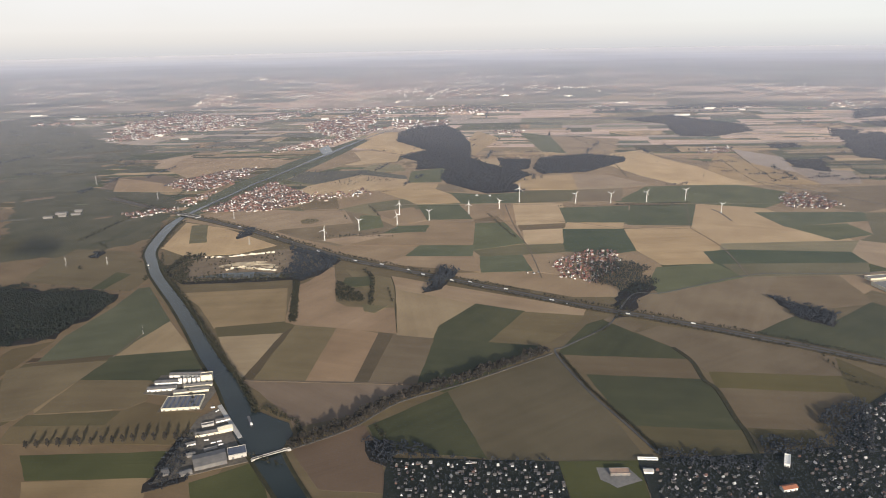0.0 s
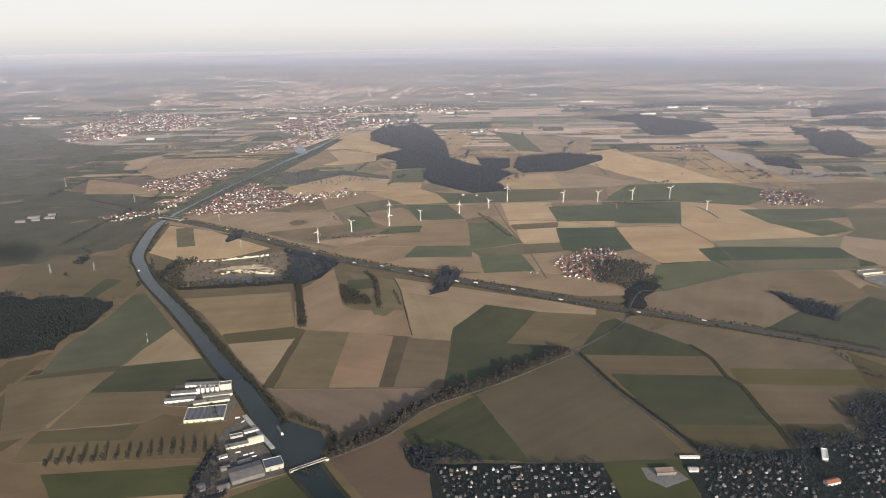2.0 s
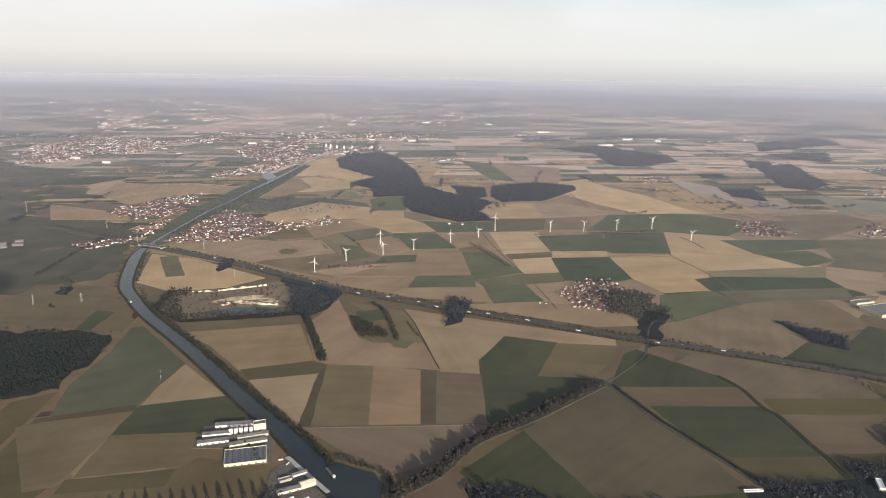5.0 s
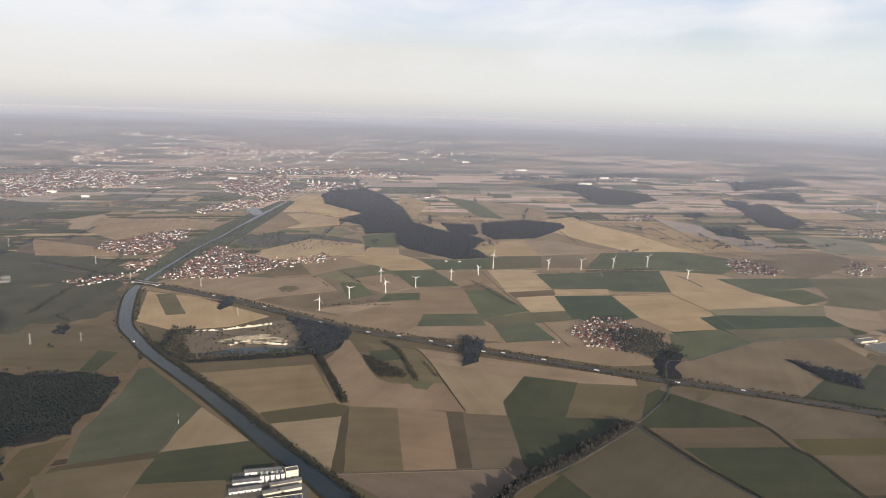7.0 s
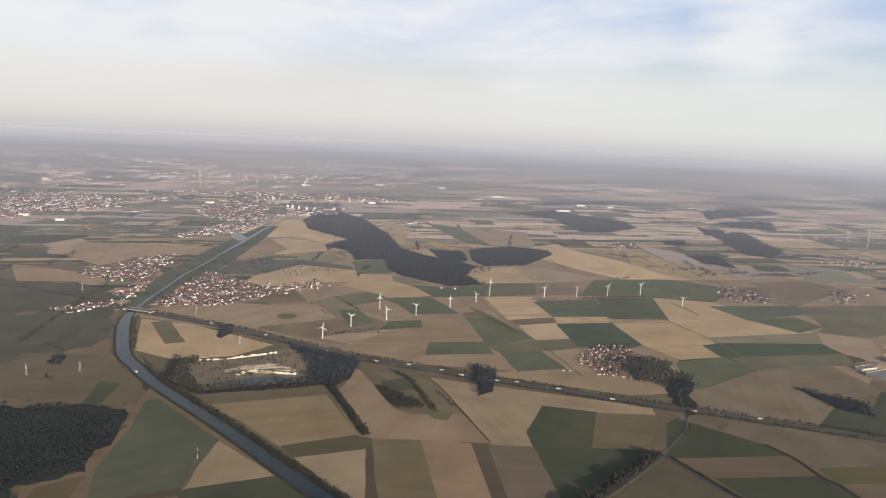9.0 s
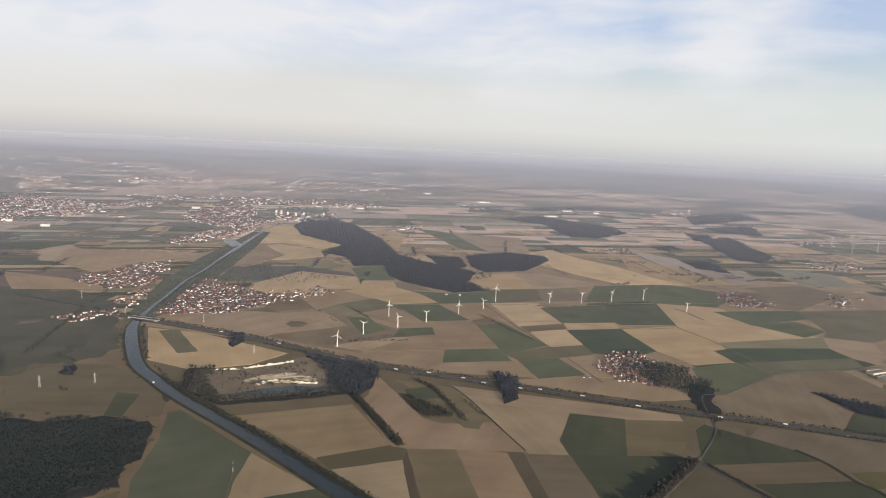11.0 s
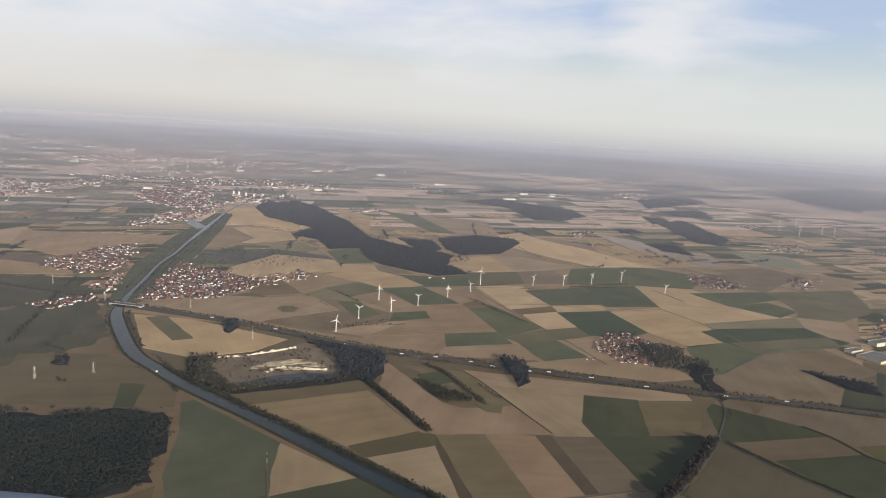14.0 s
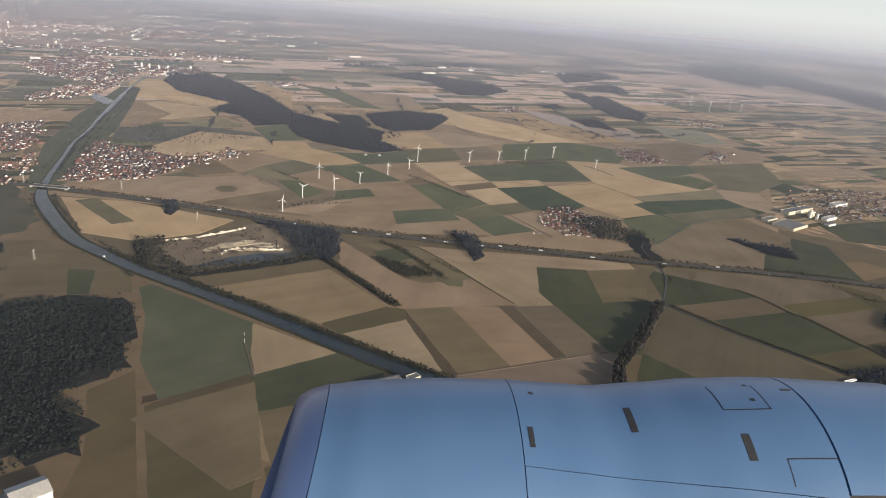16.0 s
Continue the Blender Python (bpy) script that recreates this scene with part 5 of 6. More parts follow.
town([(362, 489), (373, 515.5), (414.5, 528), (414.5, 491.5), (376.5, 468)], 5.5, 1.9, 35, "far village of pale houses among trees", 9.0, skip=0.4)
town([(200, 262), (224, 290), (262, 294), (316, 272), (262, 244), (212, 242)], 3.6, 1.3, 36, "small town of pale houses behind the warehouses", 9.0, skip=0.4)
town([(281.5, 399.5), (299, 392.5), (264, 360.5), (255, 369.5)], 4.0, 1.5, 37, "far hamlet of pale houses among trees", 8.0, skip=0.4)
for x0, y0, n, sd in ((480, 620, 20, 43), (62, 705, 16, 44), (560, 900, 24, 45)):
    town([(x0 - n, y0 - 0.4 * n), (x0 + n, y0 - 0.6 * n), (x0 + n, y0 + n), (x0 - n, y0 + 0.8 * n)], 6.0, 2.3, sd, "far hamlet of pale houses", 10.0, skip=0.4)


def house_form(w, l, h, r, seed, roof="house_roof", render="house_wall"):
    """One house: walls, roof and a chimney."""
    base = empty("house", 0, 0)
    vs, fs, ms = [], [], []
    gable(0, 0, 0, w, l, h, r, vs, fs, ms)
    walls = mesh_of("wall", vs[:10], [f for f, m_ in zip(fs, ms) if m_ == 0], M[render])
    part("wall", walls, None, base)
    part("roof", mesh_of("roof", vs[10:], [tuple(i - 10 for i in f) for f, m_ in zip(fs, ms) if m_ == 1], M[roof]), None, base)
    rng = random.Random(seed)
    cx = rng.uniform(-0.5, 0.5) * l
    part("chimney", box(bmesh.new(), cx - 0.05, cx + 0.05, -0.05, 0.05, h, h + r + 0.14), M["concrete"], base)
    return base


FORMS = [house_form(0.36, 0.5, 0.5, 0.42, 1), house_form(0.4, 0.6, 0.55, 0.36, 2), house_form(0.33, 0.8, 0.5, 0.38, 3),
         house_form(0.5, 0.55, 0.6, 0.5, 4), house_form(0.36, 0.42, 0.62, 0.4, 5), house_form(0.55, 1.1, 0.55, 0.3, 6)]
VILLAGE_FORMS = [house_form(0.36, 0.5, 0.5, 0.42, 11, "village_roof", "village_wall"), house_form(0.4, 0.62, 0.55, 0.4, 12, "village_roof", "village_wall"), house_form(0.33, 0.8, 0.5, 0.38, 13, "village_roof", "village_wall")]
HOUSE_RNG = random.Random(77)
USED = set()


def place_house(x, y, a, group, label, forms=FORMS):
    i = HOUSE_RNG.randrange(len(forms))
    if (id(forms), i) not in USED:
        ob = forms[i]
        USED.add((id(forms), i))
        ob.matrix_world = pose(x, y, 0, 0, 0, math.degrees(a))
    else:
        ob = copy_thing(forms[i], pose(x, y, 0, 0, 0, math.degrees(a)))
    ob.location.z = 0.02
    k = HOUSE_RNG.uniform(0.42, 0.66) * (1.35 if forms is VILLAGE_FORMS else 1.0)
    ob.scale = (k, k, 1.3 * k)
    return tagged(ob, label, "house", group)


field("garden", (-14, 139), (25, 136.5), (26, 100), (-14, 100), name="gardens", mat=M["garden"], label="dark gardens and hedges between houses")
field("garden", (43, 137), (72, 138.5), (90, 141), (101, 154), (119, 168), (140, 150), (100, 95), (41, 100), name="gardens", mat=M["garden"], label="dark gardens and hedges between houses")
field("olivegreen", (25, 136.5), (43, 136.5), (41, 112), (26, 112))
field("apron", (33, 134), (40, 133.8), (42, 129), (36, 126.5), (33, 129.5), name="yard_apron", mat=M["concrete_dull"], label="grey concrete apron round a hall")
ribbon("footpath", [(44.5, 132), (43.6, 127), (41.5, 122), (41, 116)], 0.45, 0.15, M["track"], "pale gravel footpath", "path")
ribbon("street", [(10.5, 134), (13, 126), (14.5, 116)], 0.45, 0.15, M["track"], "pale straight street between houses", "road")
SUBURB = [[(-13.5, 137.5), (24.5, 135.5), (25.5, 117), (-9, 117)], [(46, 133), (69, 134.5), (72, 137), (90, 139), (100, 152), (117, 165), (119, 150), (92, 117), (43, 117)]]
LAST_HOUSES = []
for k, poly in enumerate(SUBURB):
    for x, y in scatter(poly, 1.65, HOUSE_RNG, 0.48, 0.03 if k == 0 else 0.3):
        if HOUSE_RNG.random() < 0.74 and not (68 < x < 79 and 122 < y < 139):
            if y < (134.2 if k == 0 else 138.0):
                LAST_HOUSES.append((x, y, k))
                continue
            place_house(x, y, (0.03 if k == 0 else 0.3) + HOUSE_RNG.choice((0, 0, 1.57)) + HOUSE_RNG.uniform(-0.12, 0.12), "suburb houses", "small house with pitched roof among garden trees")
vs_, fs_, ms_ = [], [], []
for x, y, k in LAST_HOUSES:
    kk = HOUSE_RNG.uniform(0.38, 0.62)
    gable(x, y, (0.03 if k == 0 else 0.3) + HOUSE_RNG.choice((0, 0, 1.57)), 0.4 * kk, 0.58 * kk, 0.7 * kk, 0.5 * kk, vs_, fs_, ms_)
suburb_rest = mesh_of("suburb_houses", vs_, fs_, [M["suburb_wall"], M["suburb_roof"]])
suburb_rest.polygons.foreach_set("material_index", ms_)
tagged(new("suburb_houses", suburb_rest), "crowded small houses with pitched roofs among gardens", "houses", "", "stuff")
VILLAGE = [(43, 280), (58.5, 296), (74, 299), (76, 286), (68, 267), (57, 254), (46, 263.5), (46, 274)]
for x, y in scatter(VILLAGE, 2.1, HOUSE_RNG, 0.35, 0.5, 3.0):
    place_house(x, y, 0.5 + HOUSE_RNG.choice((0, 1.57)) + HOUSE_RNG.uniform(-0.3, 0.3), "village houses", "village house with red pitched roof", VILLAGE_FORMS)
for x, y in ((33, 268.5), (35.5, 268), (37.5, 269)):
    place_house(x, y, 0.1, "farm houses", "lone farmhouse beside green field")
planted("garden_trees", scatter(SUBURB[0], 1.25, random.Random(3)) + scatter(SUBURB[1], 1.2, random.Random(4)), 0.4, 0.95, M["wood"], "dark leafless garden trees between houses", "trees", None, 3, 1.0)
planted("village_trees", scatter(VILLAGE, 3.4, random.Random(6), ragged=4.0) + scatter([(60, 277), (79.5, 281), (82, 268), (80, 246), (69, 241), (58, 253)], 1.25, random.Random(8), ragged=4.0), 0.9, 1.9, M["woodland_green"], "dark leafless trees round the village", "trees", None, 6, 1.1)


# ---- trees in rows ----
def tree_form(shape, seed, clumps=26):
    rng = random.Random(seed)
    base = empty("tree", 0, 0)
    part("trunk", trunk_mesh(rng), None, base)
    v, f = crown_arrays(rng, clumps, shape)
    part("crown", mesh_of("crown", v, f, M["crown"]), None, base)
    return base


ROUND = [tree_form("round", s, 40) for s in (1, 2, 3)]
COLUMN = [tree_form("column", s, 22) for s in (4, 5)]
PLANTED = set()


def plant(forms, x, y, h, group, label):
    i = HOUSE_RNG.randrange(len(forms))
    m = pose(x, y, 0.02, 0, 0, HOUSE_RNG.uniform(0, 360))
    key = (id(forms), i)
    if key in PLANTED:
        ob = copy_thing(forms[i], m)
    else:
        PLANTED.add(key)
        ob = forms[i]
        ob.matrix_world = m
    ob.scale = (h, h, h)
    return tagged(ob, label, "tree", group)


AVENUE = [(-37, 143.5), (-24.5, 152.5), (-13.5, 165.5), (4.5, 175.8), (31, 194)]
for side in (-0.9, 0.9):
    for x, y, _ in along(AVENUE, 1.75, side, HOUSE_RNG, 0.3):
        plant(ROUND, x, y, HOUSE_RNG.uniform(1.9, 3.1), "avenue trees", "leafless roadside tree in an avenue")
for x, y, _ in along([(-101, 144.8), (-62, 148)], 2.5, 0, HOUSE_RNG, 0.15):
    plant(COLUMN, x, y, HOUSE_RNG.uniform(2.2, 2.9), "poplar row", "slender leafless poplar in a field row")
lane_rng = random.Random(19)
planted("hedge", [(x, y) for side in (0.35, 0.7) for x, y, _ in along([(33.6, 192), (38.4, 170), (43.9, 154), (48.9, 139)], 0.42, side, lane_rng, 0.14)], 0.5, 0.95, M["scrub"], "continuous low dark hedge beside the lane", "hedge", None, 20, 1.1)
EDGE = [[(-16.5, 143.5), (-14.5, 145.5), (-10.5, 145.5), (-2.5, 141), (-2.5, 137.5), (-14.5, 138)], [(49, 140.5), (52.5, 139.5), (60, 137.5), (71, 136), (69, 131.5), (48, 134)],
        [(74.5, 145), (86, 142.5), (92.5, 144), (89, 138), (71.5, 137.5)], [(91, 151.5), (98.5, 159.5), (107.5, 162), (108.5, 159), (96.5, 137.5), (91, 141.5)], [(-2.5, 138.6), (24, 137), (24, 135), (-2.5, 136.5)]]
for k, poly in enumerate(EDGE):
    planted("edge_trees", scatter(poly, 1.0 if k < 4 else 1.3, lane_rng, 0.5, 0.3, 1.6), 0.7, 1.9 if k < 4 else 1.1, M["wood"], "dense dark leafless trees at the suburb's edge", "trees", None, 60 + k, 1.2)
hedge_rng = random.Random(9)
hedges = []
for pts, side, step in ((CANAL[11:14], -3.6, 1.2), (CANAL[14:21], -6.0, 2.6), (CANAL[14:21], -9.0, 3.2), (CANAL[14:20], 4.0, 3.0), (CANAL[10:14], 4.2, 2.2), (CANAL[10:14], -4.4, 1.2), (MOTORWAY, 2.7, 0.9), (MOTORWAY, 3.4, 1.7), (MOTORWAY[2:], -2.7, 1.0), (MOTORWAY[4:], -3.3, 2.0),
                        ([(-20, 156), (-12, 141)], 0, 0.7), ([(59, 224), (53, 213), (46, 206)], 1.2, 1.0),
                        ([(60, 226), (66, 236)], 1.2, 0.9), ([(-60, 262), (-57.5, 247.5), (-53.5, 220.5)], 0.5, 0.45), ([(-60, 262), (-57.5, 247.5), (-53.5, 220.5)], -0.4, 0.45),
                        ([(22, 371), (27, 347.5), (34, 316.5)], 0, 0.9), ([(-61, 385), (-53.5, 362)], 0, 1.0), ([(-43, 387.5), (-36, 366)], 0, 1.0), ([(-42, 429), (-14, 434)], 0, 1.5), ([(132, 581.5), (125.5, 503), (122, 460.5)], 0, 1.8), ([(-84, 614), (-66.5, 608), (-33.5, 582)], 0, 1.6), ([(210.5, 536.5), (201.5, 475.5), (199.5, 438.5), (203.5, 419.5)], 0, 1.6), ([(117, 685.5), (126.5, 619.5)], 0, 2.0), ([(234.5, 575), (219.5, 486), (213.5, 446)], 0, 1.8), ([(-52.5, 326), (-44.5, 327), (-25, 326)], 0, 0.9), ([(96, 383.5), (138, 386)], 0, 0.8), ([(96, 384.6), (138, 387)], 0, 0.8), ([(63, 383), (134, 380)], -1.0, 1.8), ([(95, 383), (134, 381)], 0.8, 1.2),
                        ([(109, 196), (112, 173)], 0.6, 1.4), ([(202, 446), (232, 393)], 1.0, 3.0), ([(-62, 325), (-25, 336)], 0, 1.4),
                        ([(110, 172), (131, 160)], 0, 1.0), ([(-179.5, 324), (-176, 362.5), (-172, 407), (-168.5, 438)], 0, 0.8), ([(-179.5, 324), (-176, 362.5), (-172, 407)], 1.2, 1.1), ([(-167.5, 322), (-160, 313)], 0, 0.8), ([(-159, 285), (-156, 281)], 0, 0.6), ([(-62, 153), (-36, 139)], -3.5, 0.8), ([(-70, 176), (-63, 161)], -3, 1.2)):
    for x, y, _ in along(pts, step, side, hedge_rng, 0.5):
        if noise.noise((x * 0.08, y * 0.08, 2.0)) > -0.28:
            hedges.append((x, y))
planted("canal_trees", [(x, y) for side in (-1.9, -2.6) for x, y, _ in along(CANAL[14:21], 1.5, side, hedge_rng, 0.6)], 0.7, 1.5, M["wood"], "leafless trees along the far canal bank", "trees", COARSE_TREES, 13, 1.2)
planted("basin_trees", [(x, y) for side in (0.0, 0.8) for x, y, _ in along([(-49, 162), (-44, 158.5), (-38.5, 154.5), (-36.5, 149), (-37, 145)], 0.6, side, hedge_rng, 0.3)], 0.6, 1.3, M["scrub"], "dark scrub round the harbour basin", "scrub", None, 14, 1.1)
planted("field_hedge", [(x, y) for side in (-0.8, 0.0, 0.8) for x, y, _ in along([(-60, 262), (-57.5, 247.5), (-52.5, 219.5)], 0.6, side, hedge_rng, 0.35)], 0.8, 1.7, M["scrub"], "thick dark hedge between bare fields", "hedge", None, 15, 1.1)
planted("bank_trees", [(x, y) for side in (-2.9, -3.6) for x, y, _ in along(CANAL[4:11], 0.72, side, hedge_rng, 0.45)], 0.7, 1.6, M["scrub"], "continuous dark row of trees on the canal bank", "trees", None, 12, 1.1)
planted("hedgerow", hedges, 0.5, 1.35, M["scrub"], "dark scrub and trees along roads and canal", "hedgerow", None, 9, 1.2)


def far_hedges():
    """Lines and clumps of trees between the far fields."""
    rng = random.Random(31)
    out = []
    for i in range(260):
        y = 430 * math.exp(rng.uniform(0, 2.0))
        x = rng.uniform(-0.62 * y - 60, 1.2 * y)
        if inside(x, y, [(-190, 360), (-60, 360), (-40, 800), (-190, 800)]):
            continue
        a = rng.choice((0.05, 0.1, 1.35, 1.45)) + rng.uniform(-0.15, 0.15)
        ln = rng.uniform(15, 70) * y / 600
        n = int(ln / (1.9 * y / 600))
        for k in range(n):
            d = ln * k / n
            if noise.noise((i * 3.1, d * 0.06, 0)) > -0.15:
                out.append((x + d * math.cos(a) + rng.uniform(-1, 1), y + d * math.sin(a) + rng.uniform(-1, 1)))
    planted("far_hedgerow", out, 1.2, 2.8, M["wood"], "dark tree lines between far fields", "hedgerow", COARSE_TREES, 32, 1.5)


far_hedges()


# ---- works, harbour and warehouses ----
def hall(front, depth, h, wall, roof, label, style="gable", doors=0, rise=None, strips=0, name="warehouse"):
    """A hall whose front runs between two places; its depth goes away from it."""
    (x0, y0), (x1, y1) = front
    w = math.hypot(x1 - x0, y1 - y0)
    base = empty(name, x0, y0, 0.04, math.degrees(math.atan2(y1 - y0, x1 - x0)))
    rise = h * 0.35 if rise is None else rise
    if style == "flat":
        part("wall", box(bmesh.new(), 0, w, 0, depth, 0, h), wall, base)
        bm = bmesh.new()
        box(bm, -0.05, w + 0.05, -0.05, depth + 0.05, h, h + 0.06)
        part("roof", bm, roof, base)
        bm = bmesh.new()
        for a in ((-0.08, w + 0.08, -0.08, 0.04), (-0.08, w + 0.08, depth - 0.04, depth + 0.08), (-0.08, 0.04, 0.04, depth - 0.04), (w - 0.04, w + 0.08, 0.04, depth - 0.04)):
            box(bm, *a, h + 0.06, h + 0.18)
        part("parapet", bm, wall, base)
    else:
        vs = [(0, 0, 0), (w, 0, 0), (w, depth, 0), (0, depth, 0), (0, 0, h), (w, 0, h), (w, depth, h), (0, depth, h), (0, depth / 2, h + rise), (w, depth / 2, h + rise)]
        part("wall", mesh_of("wall", vs, [(0, 1, 5, 4), (1, 2, 6, 9, 5), (2, 3, 7, 6), (3, 0, 4, 8, 7)], wall), None, base)
        o = 0.12
        for s in (0, 1):
            ya, za = (-o, h - o * rise / (depth / 2)) if s == 0 else (depth + o, h - o * rise / (depth / 2))
            q = [(-o, ya, za), (w + o, ya, za), (w + o, depth / 2, h + rise), (-o, depth / 2, h + rise)]
            q = [(a, b, c + 0.02) for a, b, c in q] + [(a, b, c + 0.08) for a, b, c in q]
            f = [(0, 1, 2, 3), (7, 6, 5, 4), (0, 4, 5, 1), (1, 5, 6, 2), (2, 6, 7, 3), (3, 7, 4, 0)]
            part("roof", mesh_of("roof", q, f, roof), None, base)
    for i in range(doors):
        cx = w * (i + 0.5) / doors
        part("door", box(bmesh.new(), cx - 0.22, cx + 0.22, -0.025, 0.02, 0.0, min(0.6, h * 0.6)), M["roofing_dark"], base, "dark loading door")
    for i in range(strips):
        cx = w * (i + 0.5) / strips
        bm = bmesh.new()
        box(bm, cx - 0.2 * w / strips, cx + 0.2 * w / strips, 0.35, depth - 0.35, h + 0.07, h + 0.14)
        part("roof_panel", bm, M["panel"], base, "dark glass roof panel strip")
    return tagged(base, label, "building")


# Added dark patch: bare soil and the halls' shadows painted as one colour.
field("yard", (-76, 161), (-64.5, 162), (-63.5, 176), (-70, 183), (-83, 182), (-84, 171), (-76, 170), name="works_ground", mat=M["yard"], label="ground round the works halls with cast shadows in its colour")
field("yard", (-65, 130), (-44, 139), (-50, 149), (-59, 165), (-64, 158), name="harbour_yard", mat=M["yard"], label="gravel harbour yard with sheds")
hall([(-75, 161.3), (-65.3, 162.3)], 6.6, 0.75, M["cream"], M["roofing"], "low cream works hall with panelled roof", "flat", 6, strips=7)
hall([(-75, 170), (-66, 172)], 1.7, 0.8, M["cream"], M["roofing"], "long low shed with grey pitched roof")
hall([(-83, 171.8), (-75.5, 172.8)], 1.9, 0.8, M["white"], M["roofing"], "long low shed with grey pitched roof", "gable", 5)
hall([(-73.5, 173.6), (-66, 175.1)], 1.4, 0.8, M["cream"], M["roofing"], "long low shed with grey pitched roof")
hall([(-82.5, 175.8), (-75.8, 176.4)], 1.8, 0.8, M["white"], M["roofing"], "long low shed with grey pitched roof")
hall([(-80, 180.3), (-70.5, 180.6)], 1.8, 0.9, M["white"], M["roofing"], "long low shed with grey pitched roof", "gable", 4)
hall([(-69.8, 177.2), (-66.8, 177.8)], 1.9, 2.1, M["cream"], M["roofing"], "tall sunlit cream block at the works", "flat", 1)


def silo(x, y, r, h):
    base = empty("silo", x, y, 0.04)
    part("shell", tube(bmesh.new(), (0, 0, 0), (0, 0, h), r, r, 20), M["white"], base)
    part("cap", tube(bmesh.new(), (0, 0, h), (0, 0, h + r * 0.45), r * 1.04, r * 0.15, 20), M["roofing"], base)
    bm = bmesh.new()
    for z in (0.2 * h, 0.5 * h, 0.8 * h):
        tube(bm, (0, 0, z), (0, 0, z + 0.05), r * 1.03, r * 1.03, 20)
    part("hoop", bm, M["concrete"], base)
    return tagged(base, "pale round storage silo", "silo", "works silos")


for i in range(5):
    silo(-75.6 + 1.25 * i, 177.0 + 0.12 * i, 0.5, 1.7)
hall([(-61.5, 148.3), (-56.5, 150)], 1.5, 0.8, M["cream"], M["roofing"], "yellowish harbour shed with pitched roof", "gable", 3)
hall([(-56.4, 150), (-53.3, 151.4)], 1.9, 1.0, M["cream"], M["cream"], "yellowish harbour shed with pitched roof")
hall([(-61.5, 153), (-58.8, 154)], 1.1, 0.6, M["concrete"], M["concrete_dull"], "small white harbour shed", "flat")
hall([(-58.6, 155), (-55.5, 156.4)], 0.9, 0.7, M["white"], M["roofing"], "narrow white harbour shed")
hall([(-57, 134.5), (-50.5, 137.4)], 5.0, 1.1, M["roofing"], M["roofing"], "large grey harbour hall", "gable", 3, 0.5)
hall([(-50.6, 138.8), (-46.8, 140.2)], 3.4, 1.1, M["concrete"], M["panel"], "harbour hall with dark shiny roof", "flat", 2)
hall([(-62.5, 144.4), (-60.5, 145.4)], 1.0, 0.6, M["white"], M["roofing"], "small white yard building")
hall([(-60.6, 139.8), (-58.9, 140.5)], 1.2, 0.7, M["concrete_dull"], M["roofing"], "small white yard building")
hall([(-57, 141.4), (-54.4, 142.7)], 1.4, 0.6, M["roofing"], M["roofing"], "small grey yard building", "flat")
hall([(-59.4, 132.4), (-57.2, 133.6)], 1.6, 0.7, M["concrete_dull"], M["roofing"], "small white yard building")
hall([(-63.4, 132.6), (-62.2, 133.3)], 2.4, 0.6, M["roofing"], M["roofing"], "small grey yard building")
for x, y, a in ((-56.5, 146, 20), (-55.2, 146.6, 25), (-54.4, 145.3, 20), (-62, 163, 10), (-60.2, 161, 60), (-58.5, 147.2, 15)):
    cont = empty("container", x, y, 0.1, a)
    part("body", box(bmesh.new(), -0.55, 0.55, -0.14, 0.14, 0, 0.28, 0.01), M["white"], cont)
    part("door", box(bmesh.new(), 0.55, 0.565, -0.13, 0.13, 0.01, 0.27), M["roofing"], cont, "grey container door")
    tagged(cont, "white steel freight container in a yard", "container", "yard containers")
ribbon("quay", [(-60.5, 164), (-56.5, 157.5), (-50.5, 148)], 1.1, 0.32, M["concrete"], "concrete quay edge beside the canal", "quay")

hall([(162.5, 238), (177, 240.6)], 10.5, 1.2, M["cream"], M["concrete_dull"], "large white flat-roofed warehouse in fields", "flat", 8)
hall([(163, 252.5), (172, 253.8)], 3.5, 1.0, M["cream"], M["concrete_dull"], "low pale flat-roofed warehouse", "flat")
hall([(186.5, 258), (210, 260.5)], 4.5, 1.7, M["cream"], M["roofing"], "long cream warehouse with flat roof", "flat", 9)
hall([(191, 238.5), (197, 238.8)], 2.6, 1.1, M["white"], M["roofing"], "small pale factory hall")
hall([(199, 245), (209, 246)], 3.0, 1.2, M["white"], M["concrete"], "pale flat factory hall", "flat")
hall([(197, 252), (200, 252.5)], 2.4, 2.6, M["cream"], M["roofing"], "tall cream factory block", "flat")
silo(195.5, 252, 0.7, 4.2)
silo(197.5, 249.5, 0.7, 3.0)
hall([(233, 262), (245, 263)], 4.0, 1.3, M["white"], M["concrete"], "pale flat factory hall", "flat")
hall([(-152, 164.5), (-146, 166.2)], 5.2, 1.6, M["white"], M["concrete"], "big barn with pale roof near a wood", "gable", 2, 0.9, name="barn")
hall([(-158.6, 163.2), (-152.6, 164.6)], 4.4, 1.2, M["roofing"], M["roofing_dark"], "barn with dark grey roof near a wood", "gable", 0, 0.8, name="barn")
for i, (x, y, w) in enumerate(((-224, 374, 5), (-217, 377, 4), (-212, 381, 5), (-222, 383, 6), (-214, 389, 4))):
    hall([(x, y), (x + w, y + 0.8)], 2.2, 0.9, M["concrete_dull"], M["concrete_dull"], "pale hall among dark meadows", "flat")
